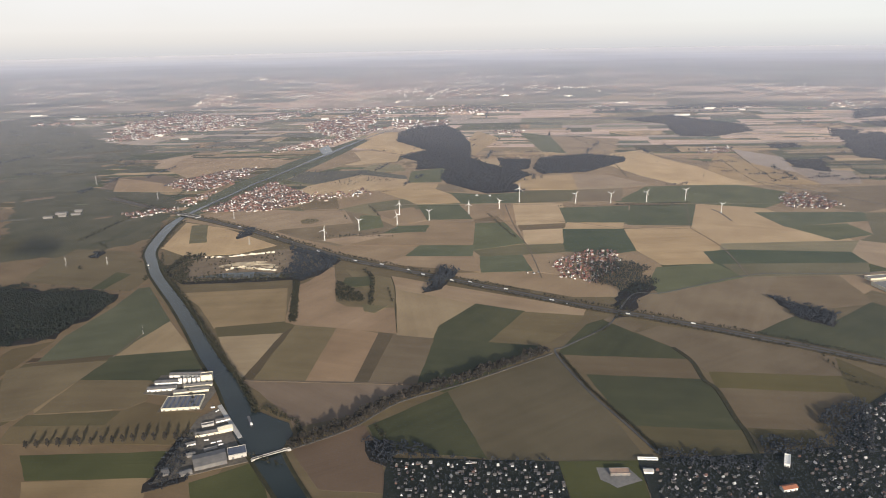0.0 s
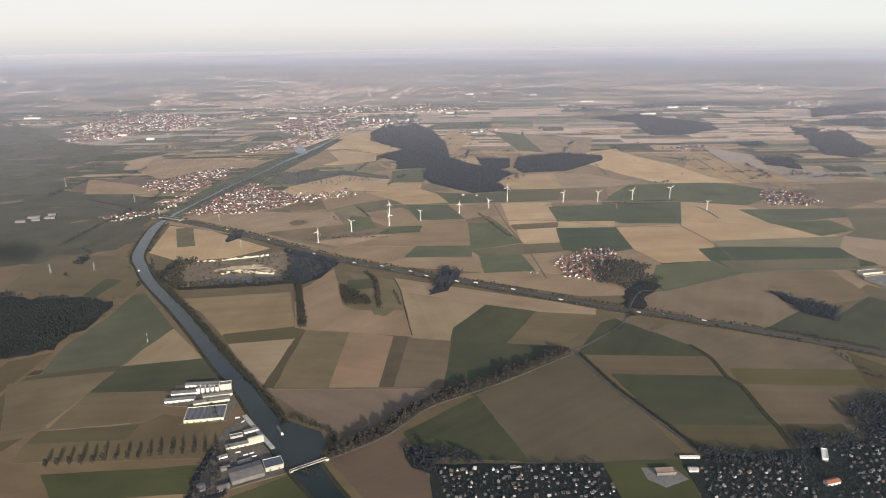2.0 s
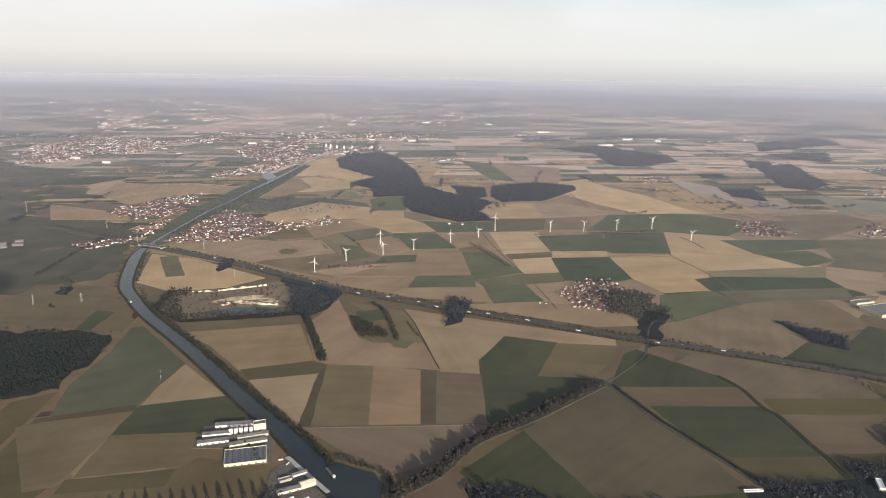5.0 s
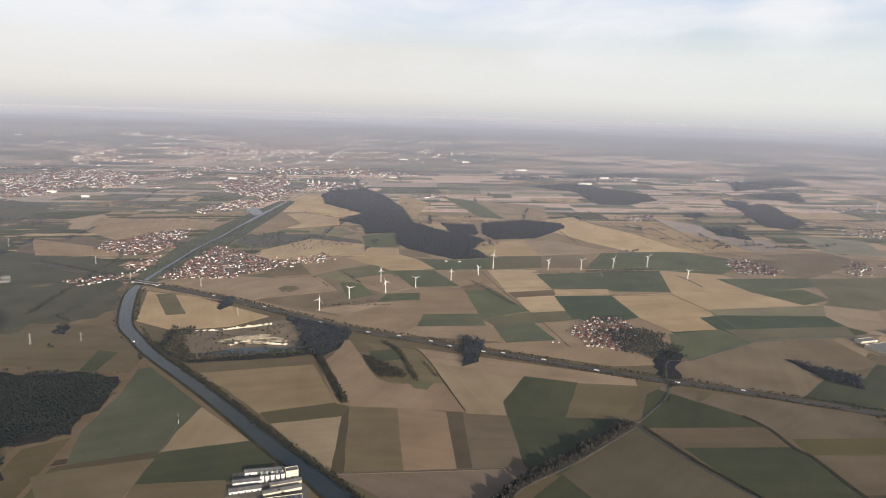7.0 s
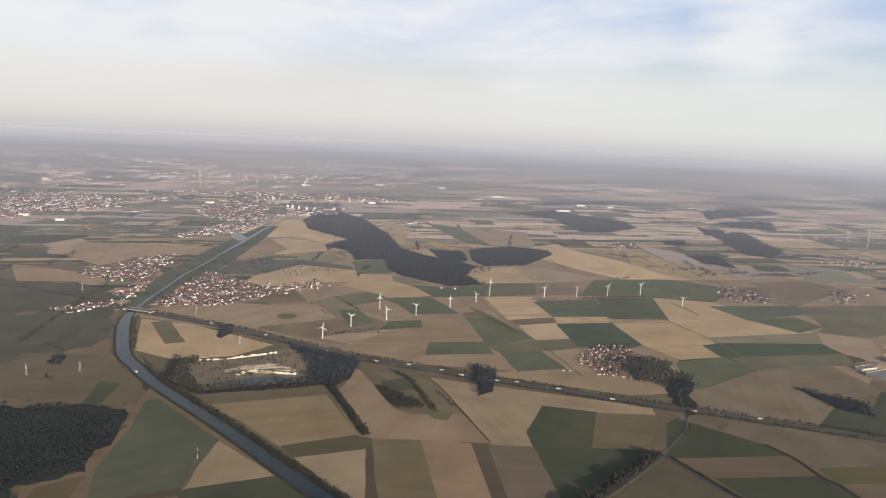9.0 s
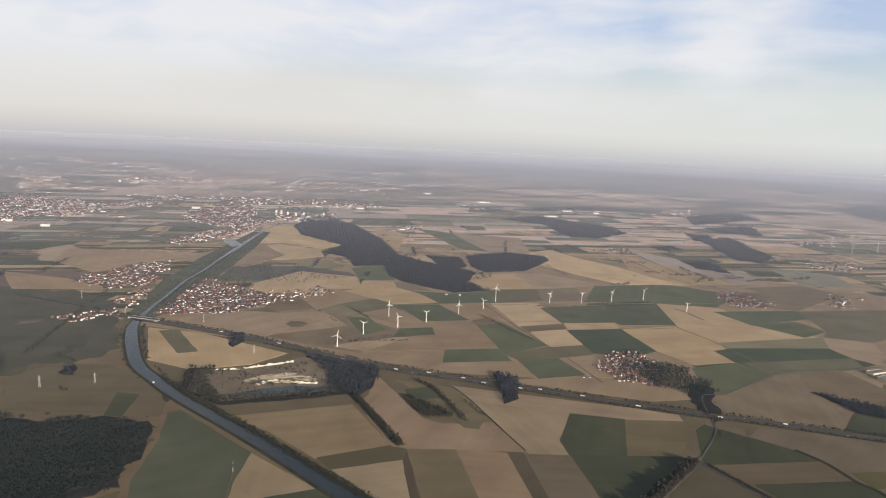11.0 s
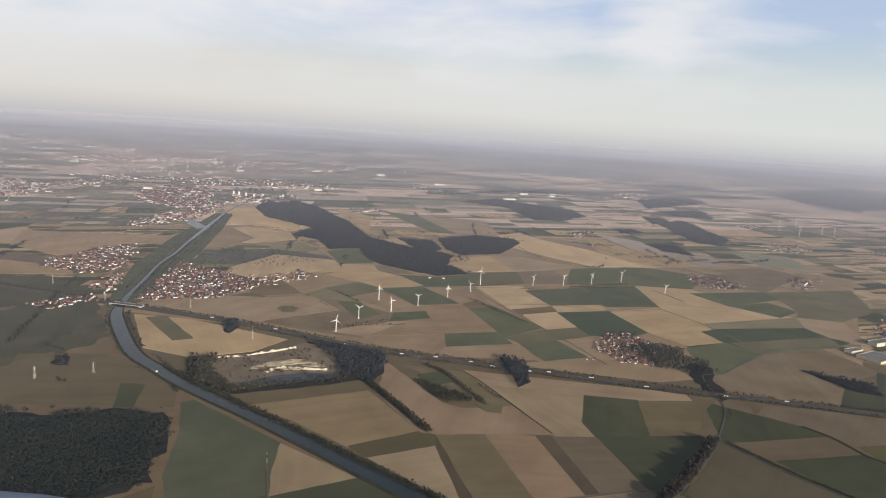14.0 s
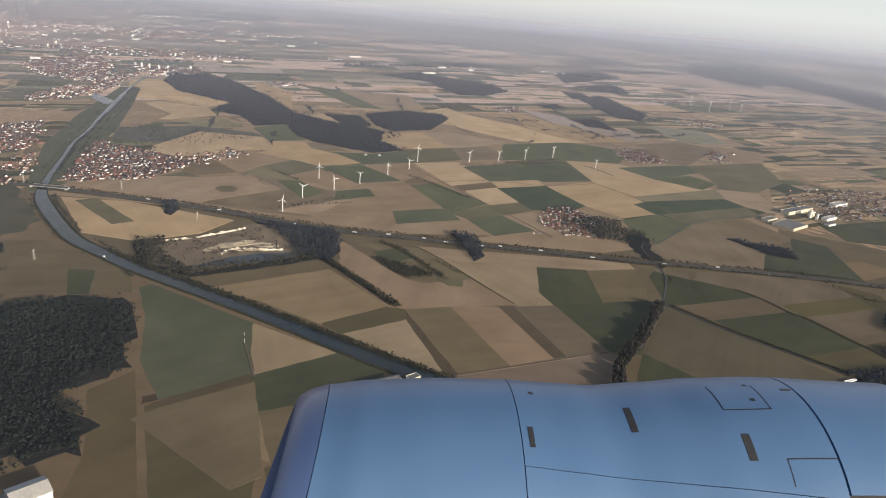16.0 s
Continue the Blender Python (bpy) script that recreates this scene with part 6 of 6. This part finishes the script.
for x, y, w, d in ((-40, 770, 22, 5), (40, 880, 30, 6), (330, 900, 40, 8), (366, 880, 26, 8), (-300, 720, 26, 8), (-262, 690, 22, 8), (-110, 800, 24, 9),
                   (-150, 850, 30, 9), (18, 415, 5, 1.5), (26, 413, 4, 1.5), (270, 830, 60, 7), (-560, 950, 70, 12), (-480, 900, 60, 12), (-30, 1120, 40, 12),
                   (90, 1160, 46, 12), (190, 1130, 40, 12), (900, 2000, 130, 20), (240, 1000, 60, 10), (-380, 1060, 30, 8), (-375, 1180, 34, 8), (-390, 1110, 40, 9), (-385, 1240, 50, 9)):
    hall([(x, y), (x + 0.3 * w, y + 0.015 * w)], 0.4 * d, min(1.6, d * 0.22), M["white"], M["concrete"], "pale flat hall on the far plain", "flat")
FAR_RNG = random.Random(91)
for i in range(40):
    y = FAR_RNG.uniform(900, 2000)
    x = FAR_RNG.uniform(-0.42, 0.62) * y if i % 3 else FAR_RNG.uniform(-0.42, 0.1) * y
    w = FAR_RNG.uniform(1.6, 5) * y / 1200
    hall([(x, y), (x + w, y + 0.05 * w)], 0.4 * w, FAR_RNG.uniform(0.8, 2.0) * y / 1200, M["white"], M["concrete"], "pale hall in a far town", "flat")


def far_settlements():
    """Scattered pale roofs and walls of many far villages, too small to tell apart."""
    rng = random.Random(505)
    vs, fs, ms = [], [], []
    for i in range(300):
        y = 760 * math.exp(rng.uniform(0, 1.5))
        x = rng.uniform(-0.60, 0.15) * y if i % 3 else rng.uniform(-0.5, 1.0) * y
        if inside(x, y, [(-60, 300), (480, 300), (330, 860), (-60, 860)]):
            continue
        wide = rng.uniform(6, 46) * y / 1300
        for j in range(rng.randrange(4, 26)):
            k = rng.uniform(1.1, 3.4) * (y / 1200)
            gable(x + rng.gauss(0, wide), y + rng.gauss(0, wide * 0.35), rng.uniform(-0.3, 0.3), 0.45 * k, k * rng.uniform(0.5, 1.5), 0.42 * k, 0.3 * k, vs, fs, ms)
    me = mesh_of("far_settlements", vs, fs, [M["town_wall"], M["town_roof"]])
    me.polygons.foreach_set("material_index", ms)
    tagged(new("far_settlements", me), "scattered pale houses of far villages in the haze", "houses", "", "stuff")


far_settlements()
hall([(35.5, 130.8), (39.8, 130.8)], 1.9, 0.7, M["concrete_dull"], M["roof_tan"], "hall with tan roof beside the suburb", "flat", 3)
hall([(74.5, 133.4), (75.5, 132.9)], 4.2, 0.8, M["white"], M["white"], "long white-roofed hall in the suburb", "flat", 2)
hall([(43, 136.6), (47.4, 136.3)], 0.6, 0.4, M["white"], M["white"], "long low white building beside fields", "flat", 4)
hall([(70.2, 124.2), (73.4, 124.9)], 1.4, 0.8, M["white"], M["tile_orange"], "building with bright orange tiled roof", "gable", 3)
hall([(43, 131.5), (45, 131.3)], 1.3, 0.6, M["white"], M["concrete"], "small pale hall beside the suburb")


# ---- quarry ----
def mound(name, cx, cy, rx, ry, h, turn, mat, label, seed, n=26, flat=0.0):
    """An uneven heap or bank of rock."""
    verts, faces = [], []
    c, s = math.cos(turn), math.sin(turn)
    for i in range(n + 1):
        for j in range(n + 1):
            u, v = 2 * i / n - 1, 2 * j / n - 1
            d = max(0.0, 1 - (u * u + v * v) ** 0.5)
            z = h * min(1.0, d * (1.6 + flat)) * (0.65 + 0.7 * noise.noise((u * 2.3, v * 2.3, seed))) + 0.25 * h * noise.noise((u * 7, v * 7, seed)) * (d > 0.05)
            x, y = u * rx, v * ry
            verts.append((cx + x * c - y * s, cy + x * s + y * c, max(0.0, z) - 0.05))
    for i in range(n):
        for j in range(n):
            a = i * (n + 1) + j
            faces.append((a, a + n + 1, a + n + 2, a + 1))
    ob = new(name, mesh_of(name, verts, faces, mat))
    return tagged(ob, label, "rock", "", "structure")


field("pit", (-117, 277), (-115, 298), (-92, 299), (-74, 308), (-58, 296), (-52, 284), (-60, 270), (-105, 264), name="quarry_floor", mat=M["pit"], label="brown quarry floor")
QUARRY_RNG = random.Random(71)
for x, y, rx, ry, h, a in ((-86, 286.5, 11, 3.6, 0.75, 0.1), (-76, 283, 6, 3.2, 0.6, -0.5), (-95, 284, 4, 2.2, 0.4, 0.4), (-82, 279.5, 7, 1.6, 0.55, -0.15)):
    mound("rock_heap", x, y, rx, ry, h, a, M["sandrock"], "low pale heap of quarried rock and sand", QUARRY_RNG.uniform(0, 40), 22, 1.0)
planted("quarry_scrub", [q for q in scatter([(-112, 272), (-112, 296), (-90, 297), (-74, 303), (-60, 294), (-56, 284), (-62, 272), (-100, 266)], 2.0, QUARRY_RNG, 0.5, 0.3, 3.0) if noise.noise((q[0] * 0.12, q[1] * 0.25, 4.0)) > 0.05],
        0.5, 1.3, M["scrub"], "dark scrub between quarry heaps", "scrub", None, 72, 1.2)
field("pond", (-104, 269), (-91, 274.5), (-80, 275.5), (-67, 272.5), (-64, 269), (-80, 267), name="quarry_pond", mat=M["water"], label="dark pond in the quarry")


def cliff(points, h, seed):
    """A jagged pale rock face along a line, with stepped top and back."""
    rng = random.Random(seed)
    verts, faces = [], []
    line = along(points, 0.8)
    for x, y, a in line:
        hh = h * max(0.05, 0.6 + 0.9 * noise.noise((x * 0.7, y * 0.7, seed))) + rng.uniform(0.0, 0.1)
        nx, ny = -math.sin(a), math.cos(a)
        for off, z in ((-0.5 + rng.uniform(-0.25, 0.25), 0.0), (-0.1 + rng.uniform(-0.2, 0.2), hh * 0.55), (0.1, hh), (0.45, hh), (1.2, 0.0)):
            verts.append((x + nx * off, y + ny * off, z))
    for i in range(len(line) - 1):
        for k in range(4):
            a = 5 * i + k
            faces.append((a, a + 5, a + 6, a + 1))
    ob = new("quarry_cliff", mesh_of("quarry_cliff", verts, faces, M["chalk"]))
    return tagged(ob, "pale jagged quarry rock face", "cliff", "", "structure")


cliff([(-108, 296.5), (-99, 296.3)], 0.8, 2)
cliff([(-97.5, 296.8), (-88.5, 299.3), (-78, 302.5)], 1.0, 4)
cliff([(-93, 277.5), (-89, 281.5), (-84, 281), (-78, 277.8), (-71, 276.2)], 0.9, 6)


# ---- bridges and boats ----
def bridge(a, b, width, deck_z, label):
    (x0, y0), (x1, y1) = a, b
    w = math.hypot(x1 - x0, y1 - y0)
    base = empty("bridge", x0, y0, 0, math.degrees(math.atan2(y1 - y0, x1 - x0)))
    part("deck", box(bmesh.new(), -0.6, w + 0.6, -width / 2, width / 2, deck_z - 0.14, deck_z, 0.02), M["asphalt"], base)
    for s in (-1, 1):
        part("parapet", box(bmesh.new(), -0.6, w + 0.6, s * width / 2 - 0.05, s * width / 2 + 0.05, deck_z - 0.12, deck_z + 0.1), M["concrete"], base, "pale steel bridge parapet")
        x = -0.4 if s < 0 else w + 0.4
        part("abutment", box(bmesh.new(), x - 0.4, x + 0.4, -width / 2, width / 2, 0, deck_z - 0.14), M["concrete"], base)
    return tagged(base, label, "bridge")


bridge((-44.6, 138.6), (-37.8, 142.4), 0.7, 0.6, "pale-railed road bridge over the canal")
bridge((-148.5, 377.5), (-136.5, 370.5), 3.2, 0.9, "motorway bridge over the canal")


def barge(x, y, a, ln, wide, label):
    base = empty("barge", x, y, 0.21, a)
    bm = bmesh.new()
    n = 12
    rows = []
    for i in range(n + 1):
        u = i / n
        half = wide / 2 * min(1.0, (1 - u) * 6 + 0.1, u * 9 + 0.55)
        rows.append([bm.verts.new((ln * (u - 0.5), s * half * q, z)) for s, q, z in ((-1, 0.9, -0.1), (-1, 1, 0.28), (1, 1, 0.28), (1, 0.9, -0.1))])
    for p, q in zip(rows, rows[1:]):
        for i in range(3):
            bm.faces.new((p[i], q[i], q[i + 1], p[i + 1]))
    bm.faces.new(rows[0])
    bm.faces.new(rows[-1])
    bmesh.ops.recalc_face_normals(bm, faces=bm.faces)
    part("hull", bm, M["hull"], base)
    part("hatch_cover", box(bmesh.new(), -0.28 * ln, 0.38 * ln, -0.38 * wide, 0.38 * wide, 0.28, 0.42, 0.03), M["roofing_dark"], base, "dark grey hatch cover")
    house = part("wheelhouse", box(bmesh.new(), -0.45 * ln, -0.33 * ln, -0.36 * wide, 0.36 * wide, 0.28, 0.75, 0.02), M["white"], base, "white wheelhouse")
    part("window", box(bmesh.new(), -0.33 * ln, -0.33 * ln + 0.02, -0.3 * wide, 0.3 * wide, 0.52, 0.66), M["glass"], house)
    return tagged(base, label, "barge", "canal barges")


barge(-50.2, 155.6, -65 + 180, 5.5, 0.7, "long grey cargo barge on the canal")
barge(-129.5, 286, 120, 4.0, 0.8, "small white-housed barge on the canal")


# ---- traffic ----
def truck_form():
    base = empty("truck", 0, 0)
    part("trailer", box(bmesh.new(), -0.95, 0.55, -0.13, 0.13, 0.11, 0.42, 0.01), M["white"], base, "white box trailer")
    cab = part("cab", box(bmesh.new(), 0.6, 0.86, -0.125, 0.125, 0.08, 0.4, 0.03), M["paint"], base)
    part("windscreen", box(bmesh.new(), 0.855, 0.867, -0.1, 0.1, 0.24, 0.35), M["glass"], cab)
    for x in (-0.75, -0.55, 0.7):
        for s in (-1, 1):
            part("wheel", tube(bmesh.new(), (x, s * 0.08, 0.055), (x, s * 0.135, 0.055), 0.055, 0.055, 10), M["tyre"], base)
    return base


def car_form():
    base = empty("car", 0, 0)
    part("body", box(bmesh.new(), -0.24, 0.24, -0.095, 0.095, 0.04, 0.105, 0.02), M["paint"], base)
    part("cabin", box(bmesh.new(), -0.16, 0.1, -0.08, 0.08, 0.1, 0.16, 0.02), M["glass"], base, "dark glazed cabin")
    for x in (-0.15, 0.15):
        for s in (-1, 1):
            part("wheel", tube(bmesh.new(), (x, s * 0.075, 0.035), (x, s * 0.1, 0.035), 0.035, 0.035, 8), M["tyre"], base)
    return base


def on_motorway(u, side):
    pts = along(MOTORWAY, 1.0, side)
    return pts[int(u) % len(pts)]


def drive(form, made, u, side, label, category, group):
    x, y, a = on_motorway(u, side)
    m = pose(x, y, 0.225, 0, 0, math.degrees(a) + (0 if side < 0 else 180))
    ob = copy_thing(form, m) if made else form
    ob.matrix_world = m
    tagged(ob, label, category, group)


TRUCK, CAR = truck_form(), car_form()
for i, (u, side) in enumerate(((160, 0.95), (195, -0.95), (219, -0.95), (232, 0.95), (246, 0.95), (255, -0.95), (269, -0.95), (276, 0.95), (292, 0.95), (312, -0.95), (340, -0.95), (361, 0.95), (128, 0.95))):
    drive(TRUCK, i > 0, u, side, "white articulated lorry on the motorway", "truck", "motorway lorries")
for i, (u, side) in enumerate(((140, 0.7), (150, -1.2), (172, 1.2), (186, -0.7), (204, 0.7), (212, 1.2), (226, -1.2), (238, -0.7), (262, 1.2), (283, -0.7), (288, 0.7), (301, 1.2), (318, -1.2), (326, 0.7), (348, 1.2), (355, -0.7), (372, 0.7), (380, -1.2))):
    drive(CAR, i > 0, u, side, "passenger car on the motorway", "car", "motorway cars")


# ---- masts ----
def pylon(x, y, h, a):
    base = empty("power_pylon", x, y, 0.03, a)
    for sx in (-1, 1):
        for sy in (-1, 1):
            part("leg", tube(bmesh.new(), (sx * 0.28, sy * 0.28, 0), (sx * 0.05, sy * 0.05, h), 0.035, 0.025, 5), M["concrete"], base)
    bm = bmesh.new()
    for k in range(6):
        z0, z1 = h * k / 6, h * (k + 1) / 6
        r0, r1 = 0.28 - 0.23 * k / 6, 0.28 - 0.23 * (k + 1) / 6
        for s in (-1, 1):
            tube(bm, (-r0, s * r0, z0), (r1, s * r1, z1), 0.014, 0.014, 4)
            tube(bm, (s * r0, -r0, z0), (s * r1, r1, z1), 0.014, 0.014, 4)
    part("bracing", bm, M["concrete"], base)
    for z, wd in ((0.72 * h, 0.85), (0.88 * h, 0.6)):
        part("crossarm", tube(bmesh.new(), (-wd, 0, z), (wd, 0, z), 0.03, 0.03, 5), M["concrete"], base)
    return tagged(base, "pale lattice power pylon in fields", "pylon", "power line pylons")


for x, y, h in ((-165.5, 287, 4.2), (-148.5, 289, 3.6), (-93.5, 316.5, 3.8), (-115.5, 367, 4.0), (-178, 420, 4.5), (-240, 470, 6.0), (-152, 384, 4.0)):
    pylon(x, y, h, 35)
mast = empty("field_mast", -101, 212.5, 0.03)
part("pole", tube(bmesh.new(), (0, 0, 0), (0, 0, 3.2), 0.09, 0.05, 8), M["concrete"], mast)
part("band", tube(bmesh.new(), (0, 0, 1.4), (0, 0, 2.2), 0.12, 0.11, 8), M["dark"], mast, "dark band")
tagged(mast, "slim banded mast beside a field track", "mast")
for x, y in ((501, 612), (548, 632), (482, 568), (521, 574), (517, 556)):
    tt = turbine(9.0, 4.0, 30 + x)
    tt.matrix_world = pose(x, y, 0.05, 0, 0, 0)
    tagged(tt, "distant white three-bladed wind turbine", "wind turbine", "far wind farm turbines")


# ---- engine cowling ----
def cowl_material(name, a, b, rough):
    return plain(name, a, b, 0.5, rough, spec=0.5)


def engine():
    # Size and length chosen to fit the camera's view late in the path.
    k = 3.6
    # Blue of open-sky shade on the cowl is put into these base colours.
    paint = cowl_material("cowl_skylit_blue", (0.072, 0.145, 0.28), (0.090, 0.168, 0.31), 0.38)
    metal = cowl_material("lip_skylit_metal", (0.07, 0.115, 0.25), (0.09, 0.14, 0.29), 0.3)
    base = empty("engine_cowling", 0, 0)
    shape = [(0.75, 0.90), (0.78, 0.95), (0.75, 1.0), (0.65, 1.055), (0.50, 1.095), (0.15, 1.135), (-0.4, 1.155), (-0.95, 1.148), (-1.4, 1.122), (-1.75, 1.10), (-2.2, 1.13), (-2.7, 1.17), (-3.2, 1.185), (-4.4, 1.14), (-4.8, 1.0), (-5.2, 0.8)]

    def radius(f):
        for (fa, ra), (fb, rb) in zip(shape[1:], shape[2:]):
            if fb <= f <= fa:
                u = (fa - f) / (fa - fb)
                u = u * u * (3 - 2 * u)
                return ra + (rb - ra) * u
        return shape[-1][1]

    def at(f, phi, lift=0.0):
        r = radius(f) + lift
        rake = 0.30 * max(0.0, 1 - math.sin(radians(phi))) ** 1.1 * max(0.0, min(1.0, (f + 1.0) / 1.5))
        return (k * (f + rake), k * r * math.cos(radians(phi)), k * r * math.sin(radians(phi)))

    def shell(name, f0, f1, p0, p1, mat, label="", lift=0.0, depth=0.03, nf=14, np_=48, skew=0.0):
        """A curved panel between two stations and two angles, with thickness."""
        verts, faces = [], []
        for i in range(nf + 1):
            f = f0 + (f1 - f0) * i / nf
            for j in range(np_ + 1):
                u = j / np_
                pa, pb = p0 + (skew * i / nf if p0 > 90 else 0), p1 + (skew * i / nf if p1 < 180 and p0 < 90 else 0)
                p = pa + (pb - pa) * u
                verts.append(at(f, p, lift))
        m_ = len(verts)
        for i in range(nf + 1):
            f = f0 + (f1 - f0) * i / nf
            for j in range(np_ + 1):
                x, y, z = verts[i * (np_ + 1) + j]
                g = 1 - depth / radius(f)
                verts.append((x, y * g, z * g))
        w = np_ + 1
        for i in range(nf):
            for j in range(np_):
                a = i * w + j
                faces += [(a, a + 1, a + w + 1, a + w), (m_ + a, m_ + a + w, m_ + a + w + 1, m_ + a + 1)]
        for j in range(np_):
            e = nf * w + j
            faces += [(j, m_ + j, m_ + j + 1, j + 1), (e, e + 1, m_ + e + 1, m_ + e)]
        for i in range(nf):
            a, b = i * w, i * w + np_
            faces += [(a, a + w, m_ + a + w, m_ + a), (b, m_ + b, m_ + b + w, b + w)]
        return part(name, mesh_of(name, verts, faces, mat, False), None, base, label)

    def smooth(ob):
        ob.data.polygons.foreach_set("use_smooth", [len(p.vertices) == 4 for p in ob.data.polygons])
        ob.data.set_sharp_from_angle(angle=radians(40))
        return ob

    gap = 0.006
    # lip ring, rounded to the inside
    verts, faces, n = [], [], 96
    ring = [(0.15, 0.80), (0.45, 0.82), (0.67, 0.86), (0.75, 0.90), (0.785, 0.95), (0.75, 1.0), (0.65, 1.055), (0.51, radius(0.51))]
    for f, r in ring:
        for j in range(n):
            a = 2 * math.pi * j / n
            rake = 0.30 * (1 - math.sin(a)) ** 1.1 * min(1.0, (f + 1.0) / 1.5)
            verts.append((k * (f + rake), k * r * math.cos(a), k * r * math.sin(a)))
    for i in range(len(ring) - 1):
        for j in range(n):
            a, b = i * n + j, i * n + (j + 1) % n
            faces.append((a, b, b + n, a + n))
    smooth(part("inlet_lip", mesh_of("inlet_lip", verts, faces, metal), None, base, "polished inlet lip with sky-blue shade in its colour"))
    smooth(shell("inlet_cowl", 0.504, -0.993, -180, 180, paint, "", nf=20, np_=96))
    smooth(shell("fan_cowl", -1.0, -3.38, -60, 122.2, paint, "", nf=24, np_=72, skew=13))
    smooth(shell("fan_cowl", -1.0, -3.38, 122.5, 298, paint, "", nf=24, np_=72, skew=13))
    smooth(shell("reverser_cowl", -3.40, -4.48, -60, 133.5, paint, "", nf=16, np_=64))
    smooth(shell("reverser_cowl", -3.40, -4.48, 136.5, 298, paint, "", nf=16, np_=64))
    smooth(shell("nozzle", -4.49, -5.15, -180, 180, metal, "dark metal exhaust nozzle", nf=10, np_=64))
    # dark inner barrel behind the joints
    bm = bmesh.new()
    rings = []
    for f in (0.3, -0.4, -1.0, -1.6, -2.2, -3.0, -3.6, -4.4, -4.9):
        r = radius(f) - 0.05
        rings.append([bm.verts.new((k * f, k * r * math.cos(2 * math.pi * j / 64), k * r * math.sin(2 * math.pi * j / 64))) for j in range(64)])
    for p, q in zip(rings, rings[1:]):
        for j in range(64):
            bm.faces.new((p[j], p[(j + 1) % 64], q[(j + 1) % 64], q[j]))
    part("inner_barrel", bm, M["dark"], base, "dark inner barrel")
    part("spinner", tube(bmesh.new(), (k * -0.3, 0, 0), (k * 0.15, 0, 0), k * 0.3, 0.05, 24), M["roofing_dark"], base)
    for j in range(22):
        a = 2 * math.pi * j / 22
        bm = bmesh.new()
        c, s = math.cos(a), math.sin(a)
        vs = [bm.verts.new((k * fx, k * (r * c - o * s), k * (r * s + o * c))) for fx, r, o in ((-0.2, 0.28, -0.05), (-0.3, 0.28, 0.05), (-0.36, 0.79, 0.1), (-0.14, 0.79, -0.06), (-0.22, 0.28, -0.06), (-0.32, 0.28, 0.04), (-0.38, 0.79, 0.09), (-0.16, 0.79, -0.07))]
        for f in ((0, 1, 2, 3), (7, 6, 5, 4), (0, 4, 5, 1), (1, 5, 6, 2), (2, 6, 7, 3), (3, 7, 4, 0)):
            bm.faces.new([vs[i] for i in f])
        part("fan_blade", bm, M["roofing_dark"], base)
    # vents, flush marks and hatch outlines
    for f0, f1, p0, p1, nm in ((-1.055, -1.095, 106, 115, "vent"), (-1.875, -1.93, 93, 107, "vent"), (-2.70, -2.765, 110, 121, "vent"), (-3.27, -3.36, 83.6, 85, "vent"),
                               (-2.94, -2.975, 91, 92.6, "latch"), (-2.99, -3.02, 79, 80.4, "latch"), (-1.13, -1.17, 83, 85, "latch")):
        shell(nm, f0, f1, p0, p1, M["dark"], "dark slotted vent" if nm == "vent" else "small dark latch", 0.003, 0.006, 2, 6)
    for f0, f1, p0, p1 in ((-2.66, -2.668, 80, 97.7), (-2.66, -3.06, 97.5, 98.0), (-3.05, -3.056, 80, 97.7), (-2.985, -2.993, 120.5, 130.5), (-2.985, -3.38, 120.2, 120.7)):
        shell("hatch_joint", f0, f1, p0, p1, M["dark"], "thin dark hatch joint", 0.002, 0.004, 4, 8)
    # Hung in mid-air where it fits the camera's view at the end.
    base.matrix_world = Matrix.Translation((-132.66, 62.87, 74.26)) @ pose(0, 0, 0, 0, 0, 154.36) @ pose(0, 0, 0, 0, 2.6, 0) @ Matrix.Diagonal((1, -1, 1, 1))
    return tagged(base, "jet engine cowling with sky-blue shade in its colour and dark panel joints", "jet engine")


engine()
